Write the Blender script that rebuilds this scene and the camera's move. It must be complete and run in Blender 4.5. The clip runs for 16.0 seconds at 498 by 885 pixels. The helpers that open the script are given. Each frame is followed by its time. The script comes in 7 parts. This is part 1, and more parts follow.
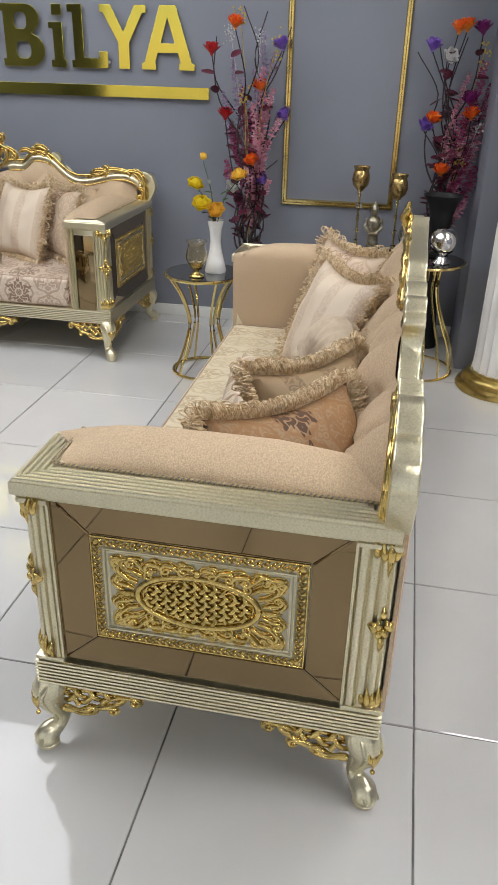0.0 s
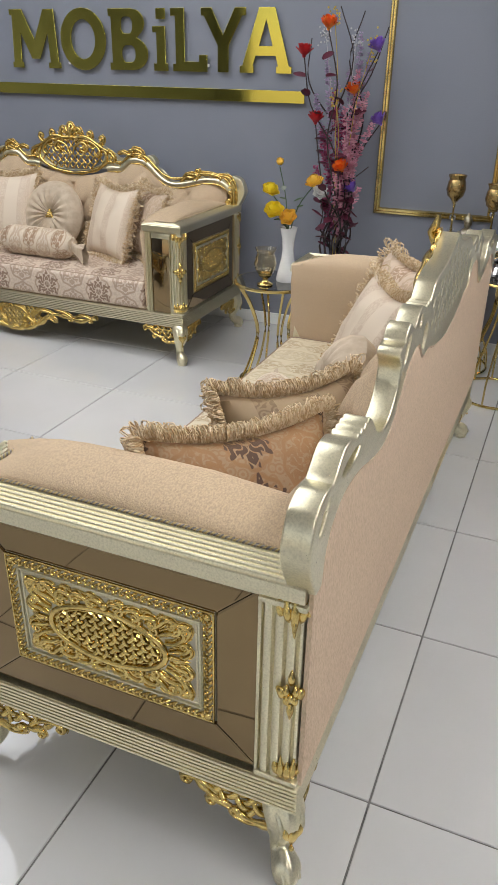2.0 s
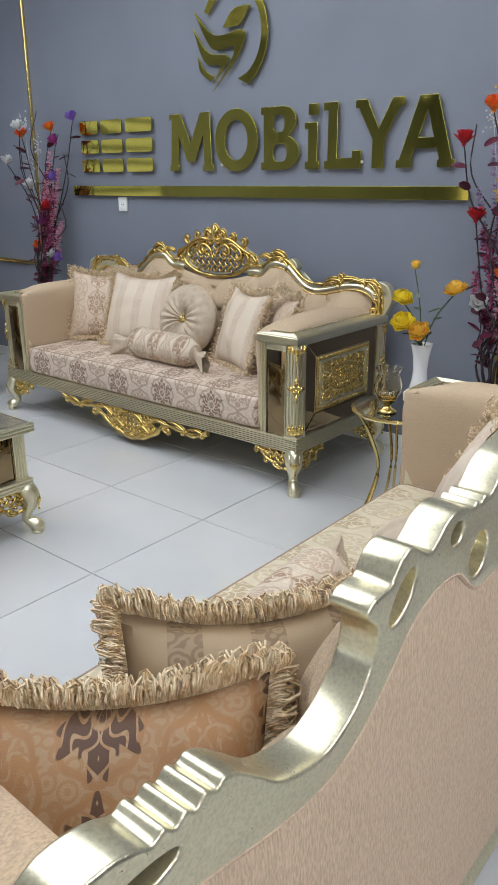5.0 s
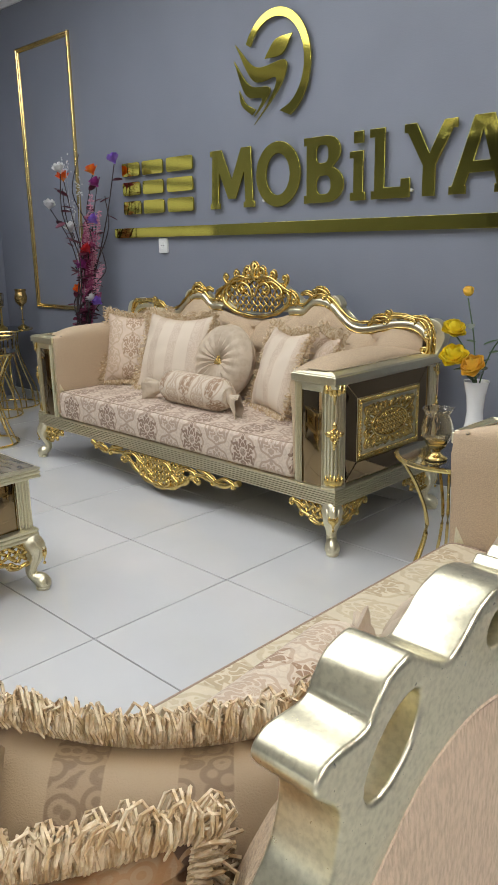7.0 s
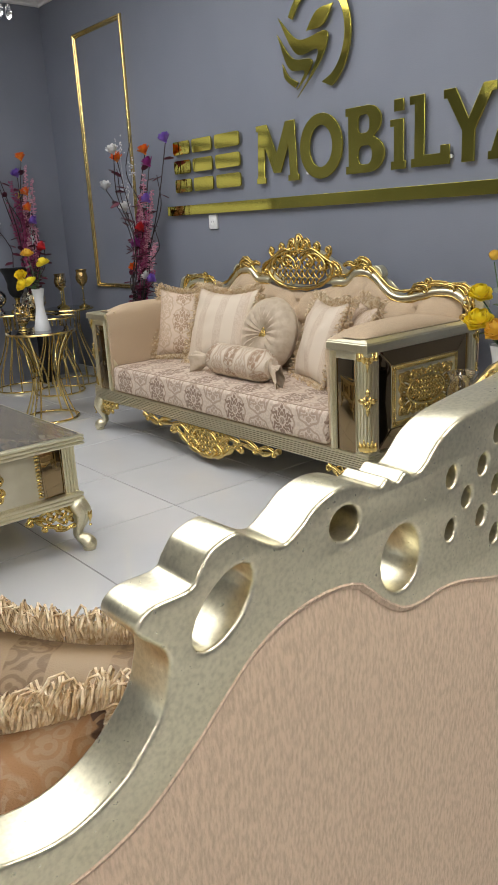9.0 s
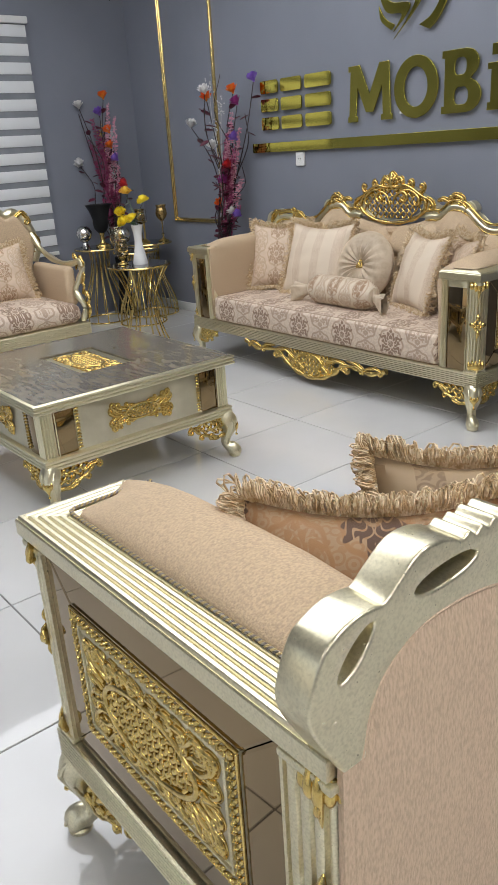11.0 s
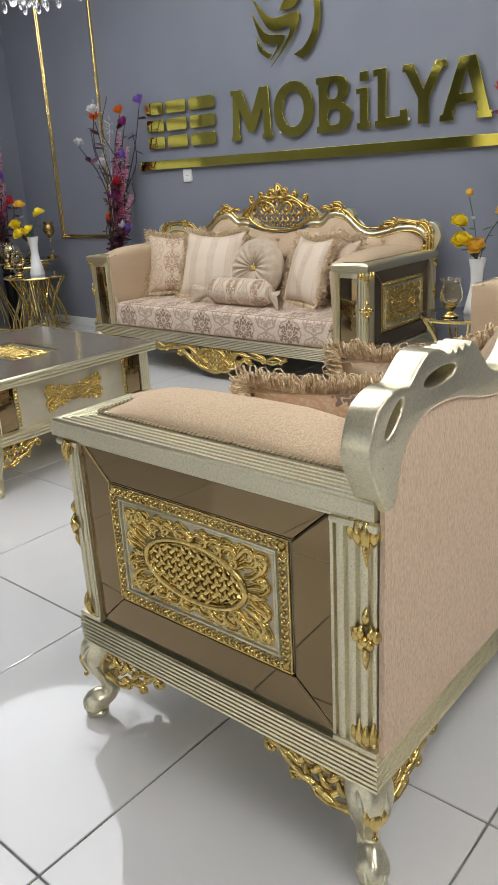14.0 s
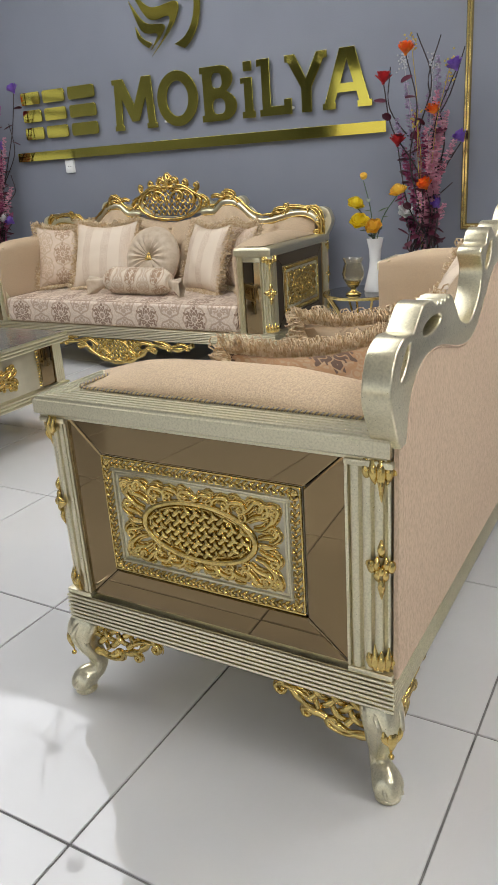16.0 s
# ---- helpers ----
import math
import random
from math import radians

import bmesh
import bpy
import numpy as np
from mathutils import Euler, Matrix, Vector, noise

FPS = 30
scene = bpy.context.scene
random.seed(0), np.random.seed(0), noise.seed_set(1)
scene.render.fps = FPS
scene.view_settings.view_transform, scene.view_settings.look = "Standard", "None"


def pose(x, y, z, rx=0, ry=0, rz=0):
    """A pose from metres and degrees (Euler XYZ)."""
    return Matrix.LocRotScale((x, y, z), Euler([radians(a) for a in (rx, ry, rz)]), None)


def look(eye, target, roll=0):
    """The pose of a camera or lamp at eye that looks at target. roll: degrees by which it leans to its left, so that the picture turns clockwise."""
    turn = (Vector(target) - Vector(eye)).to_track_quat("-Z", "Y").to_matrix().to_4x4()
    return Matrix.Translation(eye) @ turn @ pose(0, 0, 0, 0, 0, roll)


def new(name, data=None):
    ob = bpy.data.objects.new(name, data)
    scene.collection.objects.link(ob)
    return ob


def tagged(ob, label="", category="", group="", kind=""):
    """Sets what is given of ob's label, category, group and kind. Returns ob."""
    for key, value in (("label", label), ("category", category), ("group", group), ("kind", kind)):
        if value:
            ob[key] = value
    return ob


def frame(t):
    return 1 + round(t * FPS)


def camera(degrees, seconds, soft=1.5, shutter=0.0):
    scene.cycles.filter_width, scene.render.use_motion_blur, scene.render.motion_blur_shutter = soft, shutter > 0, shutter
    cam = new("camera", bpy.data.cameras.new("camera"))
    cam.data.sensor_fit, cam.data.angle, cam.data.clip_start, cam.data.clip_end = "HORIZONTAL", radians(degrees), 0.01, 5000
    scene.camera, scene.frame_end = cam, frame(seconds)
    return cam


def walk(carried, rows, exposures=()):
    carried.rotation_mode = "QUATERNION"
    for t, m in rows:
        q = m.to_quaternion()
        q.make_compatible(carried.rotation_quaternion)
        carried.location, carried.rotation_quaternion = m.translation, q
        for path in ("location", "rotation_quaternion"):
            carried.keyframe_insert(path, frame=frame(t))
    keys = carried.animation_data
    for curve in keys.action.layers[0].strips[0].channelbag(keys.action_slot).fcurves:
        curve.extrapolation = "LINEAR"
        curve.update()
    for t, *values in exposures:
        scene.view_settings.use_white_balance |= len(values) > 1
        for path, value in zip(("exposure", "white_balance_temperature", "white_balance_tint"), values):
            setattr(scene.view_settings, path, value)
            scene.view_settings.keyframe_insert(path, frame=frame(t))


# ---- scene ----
cam = camera(36.7, 16.0, soft=0.8)
METRES, EYE, TILT, LEAN, TURN = 2.9, 1.28, 0.0, 0.0, 11.9
PATH = [
    (0, (-0.172, 0.379, 1.484), (-0.503, 2.132, 0.58), 1.5),
    (0.5, (-0.109, 0.441, 1.484), (-0.526, 2.173, 0.575), 1.2),
    (1, (-0.005, 0.512, 1.486), (-0.511, 2.219, 0.575), 1.1),
    (1.5, (0.093, 0.567, 1.484), (-0.502, 2.247, 0.577), 1.1),
    (2, (0.174, 0.632, 1.478), (-0.509, 2.282, 0.577), 1.1),
    (2.5, (0.217, 0.749, 1.468), (-0.557, 2.364, 0.579), 1.1),
    (3, (0.242, 0.899, 1.469), (-0.626, 2.479, 0.603), 1.0),
    (3.5, (0.254, 1.006, 1.468), (-0.7, 2.557, 0.641), 1.0),
    (4, (0.295, 1.168, 1.463), (-0.76, 2.682, 0.693), 0.5),
    (4.5, (0.312, 1.313, 1.445), (-0.829, 2.792, 0.731), -0.0),
    (5, (0.237, 1.469, 1.381), (-0.971, 2.92, 0.72), -0.3),
    (5.2, (0.176, 1.556, 1.353), (-1.059, 2.991, 0.709), -0.4),
    (7.3, (0.119, 1.806, 1.226), (-1.263, 3.164, 0.731), -1.7),
    (7.5, (0.139, 1.819, 1.215), (-1.262, 3.163, 0.732), -2.1),
    (7.8, (0.159, 1.835, 1.212), (-1.261, 3.162, 0.739), -1.8),
    (8, (0.192, 1.83, 1.215), (-1.241, 3.14, 0.737), -2.5),
    (8.5, (0.253, 1.838, 1.219), (-1.208, 3.106, 0.712), -2.8),
    (9, (0.302, 1.832, 1.22), (-1.18, 3.051, 0.657), -3.0),
    (9.5, (0.303, 1.729, 1.278), (-1.187, 2.881, 0.607), -3.4),
    (9.8, (0.261, 1.566, 1.316), (-1.233, 2.701, 0.623), -3.2),
    (10, (0.237, 1.436, 1.338), (-1.255, 2.559, 0.623), -3.4),
    (10.2, (0.242, 1.388, 1.349), (-1.263, 2.482, 0.614), -4.2),
    (12.3, (0.466, 0.782, 1.216), (-0.897, 2.083, 0.546), -2.9),
    (12.5, (0.47, 0.786, 1.205), (-0.887, 2.097, 0.542), -3.0),
    (13, (0.483, 0.798, 1.174), (-0.857, 2.132, 0.525), -2.9),
    (13.5, (0.486, 0.795, 1.169), (-0.825, 2.159, 0.521), -3.1),
    (14, (0.409, 0.692, 1.186), (-0.827, 2.119, 0.523), -3.2),
    (14.5, (0.403, 0.583, 1.189), (-0.759, 2.068, 0.521), -3.6),
    (15, (0.307, 0.52, 1.183), (-0.764, 2.068, 0.506), -3.8),
    (15.5, (0.256, 0.491, 1.175), (-0.751, 2.077, 0.489), -4.1),
    (16, (0.269, 0.486, 1.16), (-0.688, 2.1, 0.467), -3.9),
]
walk(cam, [(t, look(eye, target, roll)) for t, eye, target, roll in PATH],
     exposures=[(0.0, 0.0, 6500, 10), (3.0, 0.0, 6400, 10), (4.5, 0.0, 6000, 8), (5.2, 0.0, 6000, 8), (7.4, 0.0, 6450, 9), (9.5, 0.0, 6550, 10), (10.2, 0.0, 6400, 10), (16.0, 0.0, 6500, 10)])

# ---- world and light ----
world = bpy.data.worlds.new("world")
scene.world = world
world.use_nodes = True
wn = world.node_tree
sky = wn.nodes.new("ShaderNodeTexSky")
sky.sky_type, sky.sun_disc = "NISHITA", False
sky.sun_elevation, sky.sun_rotation = radians(40), radians(200)
wn.links.new(sky.outputs[0], wn.nodes["Background"].inputs[0])
wn.nodes["Background"].inputs[1].default_value = 0.05

XL, XR, YF, YB, ZC = -5.85, 3.4, -3.6, 4.96, 3.06
FILL_POWER = 25.5
LIGHTBOX_POWER = 3.1
WINDOW_POWER = 12.0


# ---- mesh helpers ----
def part(name, bm, material, parent=None, label="", m=None, smooth=True, sharp=38):
    me = bpy.data.meshes.new(name)
    bmesh.ops.recalc_face_normals(bm, faces=bm.faces)
    bm.to_mesh(me)
    bm.free()
    if smooth:
        me.shade_smooth()
        me.set_sharp_from_angle(angle=radians(75 if material.name == "gold_leaf" else sharp))
    ob = new(name, me)
    me.materials.append(material)
    if parent is not None:
        ob.parent = parent
    if m is not None:
        ob.matrix_local = m
    if label:
        ob["label"] = label
    return ob


def again(name, source, parent, m, label=""):
    ob = new(name, source.data)
    ob.parent = parent
    ob.matrix_local = m
    if label:
        ob["label"] = label
    return ob


def thing(name, m, label, category, group="", kind=""):
    ob = new(name)
    ob.empty_display_size = 0.1
    ob.matrix_basis = m
    return tagged(ob, label, category, group, kind)


def box(bm, x0, x1, y0, y1, z0, z1, bev=0.0, seg=2):
    m = Matrix.LocRotScale(((x0 + x1) / 2, (y0 + y1) / 2, (z0 + z1) / 2), None, (x1 - x0, y1 - y0, z1 - z0))
    vs = bmesh.ops.create_cube(bm, size=1, matrix=m)["verts"]
    if bev:
        es = list({e for v in vs for e in v.link_edges})
        bmesh.ops.bevel(bm, geom=es, offset=bev, segments=seg, affect="EDGES", profile=0.5)
    return bm


def lathe(bm, profile, segs=24, at=(0, 0, 0), wob=None):
    rings = []
    for r, z in profile:
        ring = []
        for i in range(segs):
            a = 2 * math.pi * i / segs
            rr = r * (wob(a, z) if wob else 1)
            ring.append(bm.verts.new((at[0] + rr * math.cos(a), at[1] + rr * math.sin(a), at[2] + z)))
        rings.append(ring)
    for a, b in zip(rings, rings[1:]):
        for i in range(segs):
            j = (i + 1) % segs
            bm.faces.new((a[i], a[j], b[j], b[i]))
    for ring in (rings[0], rings[-1]):
        bm.faces.new(ring)
    return bm


def catmull(pts, n=6, closed=False):
    pts = [Vector(p) for p in pts]
    out, k = [], len(pts)
    for i in range(k if closed else k - 1):
        p1, p2 = pts[i], pts[(i + 1) % k]
        p0 = pts[i - 1] if closed or i > 0 else p1 * 2 - p2
        p3 = pts[(i + 2) % k] if closed or i + 2 < k else p2 * 2 - p1
        for j in range(n):
            t = j / n
            out.append(0.5 * (2 * p1 + (p2 - p0) * t + (2 * p0 - 5 * p1 + 4 * p2 - p3) * t * t + (3 * p1 - p0 - 3 * p2 + p3) * t ** 3))
    if not closed:
        out.append(pts[-1].copy())
    return out


def tube(bm, pts, radius, segs=8, closed=False, flat=1.0, up=(0, 0, 1), twist=0.0, lobes=0.0):
    """A tube along points; radius one number or one for each point; flat scales it along the up direction."""
    pts = [Vector(p) for p in pts]
    k = len(pts)
    rads = list(radius) if hasattr(radius, "__len__") else [radius] * k
    up = Vector(up)
    rings = []
    for i, p in enumerate(pts):
        a = pts[i - 1] if closed or i else p
        b = pts[(i + 1) % k] if closed or i + 1 < k else p
        d = (b - a).normalized()
        side = d.cross(up)
        if side.length < 1e-3:
            side = d.cross(Vector((0.31, 0.95, 0.1)))
        side.normalize()
        nor = side.cross(d)
        ring = []
        for j in range(segs):
            an = 2 * math.pi * j / segs + twist * i
            ring.append(bm.verts.new(p + rads[i] * (1 + lobes * math.cos(4 * an)) * (side * math.cos(an) + nor * math.sin(an) * flat)))
        rings.append(ring)
    span = k if closed else k - 1
    for i in range(span):
        a, b = rings[i], rings[(i + 1) % k]
        for j in range(segs):
            q = (j + 1) % segs
            bm.faces.new((a[j], a[q], b[q], b[j]))
    if not closed:
        bm.faces.new(rings[0])
        bm.faces.new(rings[-1])
    return bm


def ball(bm, p, r, squash=1.0, u=8, v=5):
    bmesh.ops.create_uvsphere(bm, u_segments=u, v_segments=v, radius=1,
                              matrix=Matrix.LocRotScale(p, None, (r, r, r * squash)))


def rect_sweep(bm, x0, x1, y0, y1, profile):
    """A moulding round a rectangle: profile of (outward, z)."""
    rings = []
    for o, z in profile:
        rings.append([bm.verts.new(c) for c in ((x0 - o, y0 - o, z), (x1 + o, y0 - o, z), (x1 + o, y1 + o, z), (x0 - o, y1 + o, z))])
    for a, b in zip(rings, rings[1:]):
        for i in range(4):
            j = (i + 1) % 4
            bm.faces.new((a[i], a[j], b[j], b[i]))
    bm.faces.new(rings[0])
    bm.faces.new(rings[-1])
    return bm


def reeds(z0, z1, n, depth, base=0.0):
    """Half-round reeds one above another, as a (outward, z) profile."""
    out, h = [], (z1 - z0) / n
    for i in range(n):
        for f, o in ((0.02, 0.0), (0.2, 0.75), (0.5, 1.0), (0.8, 0.75), (0.98, 0.0)):
            out.append((base + depth * (o - 1), z0 + h * (i + f)))
    return out


def plate(outline, holes, depth, bevel=0.0, res=2):
    """A flat piece with holes, cut from an outline in x, y and extruded to both sides in z."""
    cu = bpy.data.curves.new("cut", "CURVE")
    cu.dimensions, cu.fill_mode = "2D", "BOTH"
    cu.extrude, cu.bevel_depth, cu.bevel_resolution = depth / 2 - bevel, bevel, res
    cu.offset = -bevel
    for loop in (outline, *holes):
        sp = cu.splines.new("POLY")
        sp.points.add(len(loop) - 1)
        for q, p in zip(sp.points, loop):
            q.co = (p[0], p[1], 0, 1)
        sp.use_cyclic_u = True
    ob = bpy.data.objects.new("cut", cu)
    scene.collection.objects.link(ob)
    me = bpy.data.meshes.new_from_object(ob.evaluated_get(bpy.context.evaluated_depsgraph_get()))
    bm = bmesh.new()
    bm.from_mesh(me)
    bpy.data.objects.remove(ob)
    bpy.data.curves.remove(cu)
    bpy.data.meshes.remove(me)
    bmesh.ops.remove_doubles(bm, verts=bm.verts, dist=1e-5)
    return bm


def oval(cx, cy, a, b, n=20, turn=0.0):
    c, s = math.cos(turn), math.sin(turn)
    return [(cx + a * math.cos(t) * c - b * math.sin(t) * s, cy + a * math.cos(t) * s + b * math.sin(t) * c)
            for t in (2 * math.pi * i / n for i in range(n))]


def frond(bm, pts, r, curl=1.0, z=0.0, lobes=0):
    """A carved acanthus scroll in the plane: a ridged, tapering sweep that rolls up into a volute."""
    p = catmull([(a, b, z) for a, b in pts], 7)
    if curl:
        d = (p[-1] - p[-2]).normalized()
        n = Vector((-d.y, d.x, 0)) * curl
        big = r * 1.5
        c = p[-1] + n * big
        for i in range(1, 13):
            a = i * 0.55
            q = big * (1 - i / 16)
            p.append(c - n.normalized() * q * math.cos(a) + d * q * math.sin(a))
    k = len(p)
    rads = [r * (0.3 + 0.85 * math.sin(math.pi * min(1, 0.15 + 0.72 * i / (k - 1))) ** 0.8) for i in range(k)]
    tube(bm, p, [q * 0.5 for q in rads], 8, flat=1.5, up=(0, 0, 1))
    m = max(4, k - (8 if curl else 2))
    for sd, wide in ((1, 0.34), (-1, 0.3)):
        off = []
        for i in range(m):
            d = (p[min(k - 1, i + 1)] - p[max(0, i - 1)]).normalized()
            off.append(p[i] + Vector((-d.y, d.x, 0)) * sd * rads[i] * 0.72 - Vector((0, 0, r * 0.2)))
        tube(bm, off, [rads[i] * wide * (1 - 0.7 * (i / m) ** 2) for i in range(m)], 6, flat=1.1, up=(0, 0, 1))
    if curl:
        ball(bm, c, r * 0.4, 1.0, 8, 6)
    if lobes:
        # small leaf tips along the outer side
        for f in (0.25, 0.5):
            i = int(f * (m - 1))
            d = (p[min(k - 1, i + 1)] - p[max(0, i - 1)]).normalized()
            o = Vector((-d.y, d.x, 0)) * (-curl if curl else 1)
            tube(bm, [p[i], p[i] + (o + d * 0.6) * r * 0.75, p[i] + (o * 1.1 + d * 1.6) * r], [r * 0.3, r * 0.36, r * 0.08], 6, up=(0, 0, 1))


def weave(bm, inside, x0, x1, y0, y1, pitch, width, thick, z=0.0, sides=6):
    """Straps at 45 degrees, over and under one another, where inside(x, y) holds."""
    step = pitch / 2
    y0 = math.floor(y0 / step) * step
    for way in (1, -1):
        lo, hi = (x0 - y1, x1 - y0) if way == 1 else (x0 + y0, x1 + y1)
        k = math.floor(lo / pitch)
        while k * pitch < hi:
            run, y = [], y0
            m = 0
            c = k * pitch
            line = []
            n = int((y1 - y0) / step) + 2
            for m in range(n):
                y = y0 + m * step
                x = c + y if way == 1 else c - y
                zz = z + thick * 0.8 * (1 if m % 2 else -1) * way
                ok = inside(x, y)
                if ok:
                    line.append((x, y, zz))
                if (not ok or m == n - 1) and line:
                    if len(line) > 1:
                        tube(bm, catmull(line, 4), width / 2, max(sides, 8), flat=thick / width * 1.4, up=(0, 0, 1))
                    line = []
            k += 1
    return bm


def flower_boss(bm, r, z=0.0, n=4):
    for i in range(n):
        a = math.pi / 2 + 2 * math.pi * i / n
        d = Vector((math.cos(a), math.sin(a), 0))
        s = Vector((-d.y, d.x, 0))
        length = r * (1.35 if i % 2 == 0 else 0.85)
        for off in (-0.22, 0.22, 0):
            tube(bm, [d * 0.1 * r + Vector((0, 0, z)), d * length * 0.6 + s * off * r + Vector((0, 0, z + 0.12 * r)), d * length * (0.85 if off else 1.05) + s * off * r * 1.5 + Vector((0, 0, z))],
                 [0.12 * r, 0.2 * r, 0.05 * r], 6, flat=0.8)
    ball(bm, (0, 0, z + 0.1 * r), 0.24 * r, 0.8)
    return bm


# ---- materials ----
def node(nt, kind, **kw):
    n = nt.nodes.new(kind)
    for k, v in kw.items():
        if k == "op":
            n.operation = v
        elif k == "kind":
            n.data_type = v
        elif k == "blend":
            n.blend_type = v
    return n


def material(name, base, rough=0.5, metal=0.0, second=None, scale=8.0, mix=(0.4, 0.65), bump=0.0, bump_scale=80.0, rough_var=0.0,
             sheen=0.0, coat=0.0, aniso=(1, 1, 1), spread=0.0, detail=6.0, spec=0.5):
    """Principled surface with two scales of variation: broad patches towards the second colour and fine grain in relief."""
    mt = bpy.data.materials.new(name)
    mt.use_nodes = True
    nt = mt.node_tree
    bs = nt.nodes["Principled BSDF"]
    bs.inputs["Base Color"].default_value = (*base, 1)
    bs.inputs["Roughness"].default_value = rough
    bs.inputs["Metallic"].default_value = metal
    bs.inputs["Specular IOR Level"].default_value = spec
    if sheen:
        bs.inputs["Sheen Weight"].default_value = sheen
        bs.inputs["Sheen Roughness"].default_value = 0.4
        bs.inputs["Sheen Tint"].default_value = (*[min(1, c * 1.5) for c in base], 1)
    if coat:
        bs.inputs["Coat Weight"].default_value = coat
        bs.inputs["Coat Roughness"].default_value = 0.05
    tc = nt.nodes.new("ShaderNodeTexCoord")
    mp = nt.nodes.new("ShaderNodeMapping")
    mp.inputs["Scale"].default_value = aniso
    nt.links.new(tc.outputs["Object"], mp.inputs[0])
    vec = mp.outputs[0]
    col = None
    if second:
        nz = nt.nodes.new("ShaderNodeTexNoise")
        nz.inputs["Scale"].default_value, nz.inputs["Detail"].default_value = scale, detail
        nt.links.new(vec, nz.inputs["Vector"])
        rp = nt.nodes.new("ShaderNodeMapRange")
        rp.inputs[1].default_value, rp.inputs[2].default_value = mix
        nt.links.new(nz.outputs[0], rp.inputs[0])
        mx = nt.nodes.new("ShaderNodeMix")
        mx.data_type = "RGBA"
        mx.inputs[6].default_value, mx.inputs[7].default_value = (*base, 1), (*second, 1)
        nt.links.new(rp.outputs[0], mx.inputs[0])
        col = mx.outputs[2]
        if rough_var:
            r2 = nt.nodes.new("ShaderNodeMapRange")
            r2.inputs[3].default_value, r2.inputs[4].default_value = rough - rough_var, rough + rough_var
            nt.links.new(nz.outputs[0], r2.inputs[0])
            nt.links.new(r2.outputs[0], bs.inputs["Roughness"])
    if spread:
        oi = nt.nodes.new("ShaderNodeObjectInfo")
        hs = nt.nodes.new("ShaderNodeHueSaturation")
        mr = nt.nodes.new("ShaderNodeMapRange")
        mr.inputs[3].default_value, mr.inputs[4].default_value = 1 - spread, 1 + spread
        nt.links.new(oi.outputs["Random"], mr.inputs[0])
        nt.links.new(mr.outputs[0], hs.inputs["Value"])
        if col:
            nt.links.new(col, hs.inputs["Color"])
        else:
            hs.inputs["Color"].default_value = (*base, 1)
        col = hs.outputs[0]
    if col:
        nt.links.new(col, bs.inputs["Base Color"])
    if bump:
        nb = nt.nodes.new("ShaderNodeTexNoise")
        nb.inputs["Scale"].default_value, nb.inputs["Detail"].default_value = bump_scale, 4
        nt.links.new(vec, nb.inputs["Vector"])
        bp = nt.nodes.new("ShaderNodeBump")
        bp.inputs["Strength"].default_value, bp.inputs["Distance"].default_value = 1.0, bump
        nt.links.new(nb.outputs[0], bp.inputs["Height"])
        nt.links.new(bp.outputs[0], bs.inputs["Normal"])
    return mt


def math_node(nt, op, a, b=None, c=None):
    n = nt.nodes.new("ShaderNodeMath")
    n.operation = op
    for i, v in enumerate((a, b, c)):
        if v is None:
            continue
        if isinstance(v, (int, float)):
            n.inputs[i].default_value = v
        else:
            nt.links.new(v, n.inputs[i])
    return n.outputs[0]


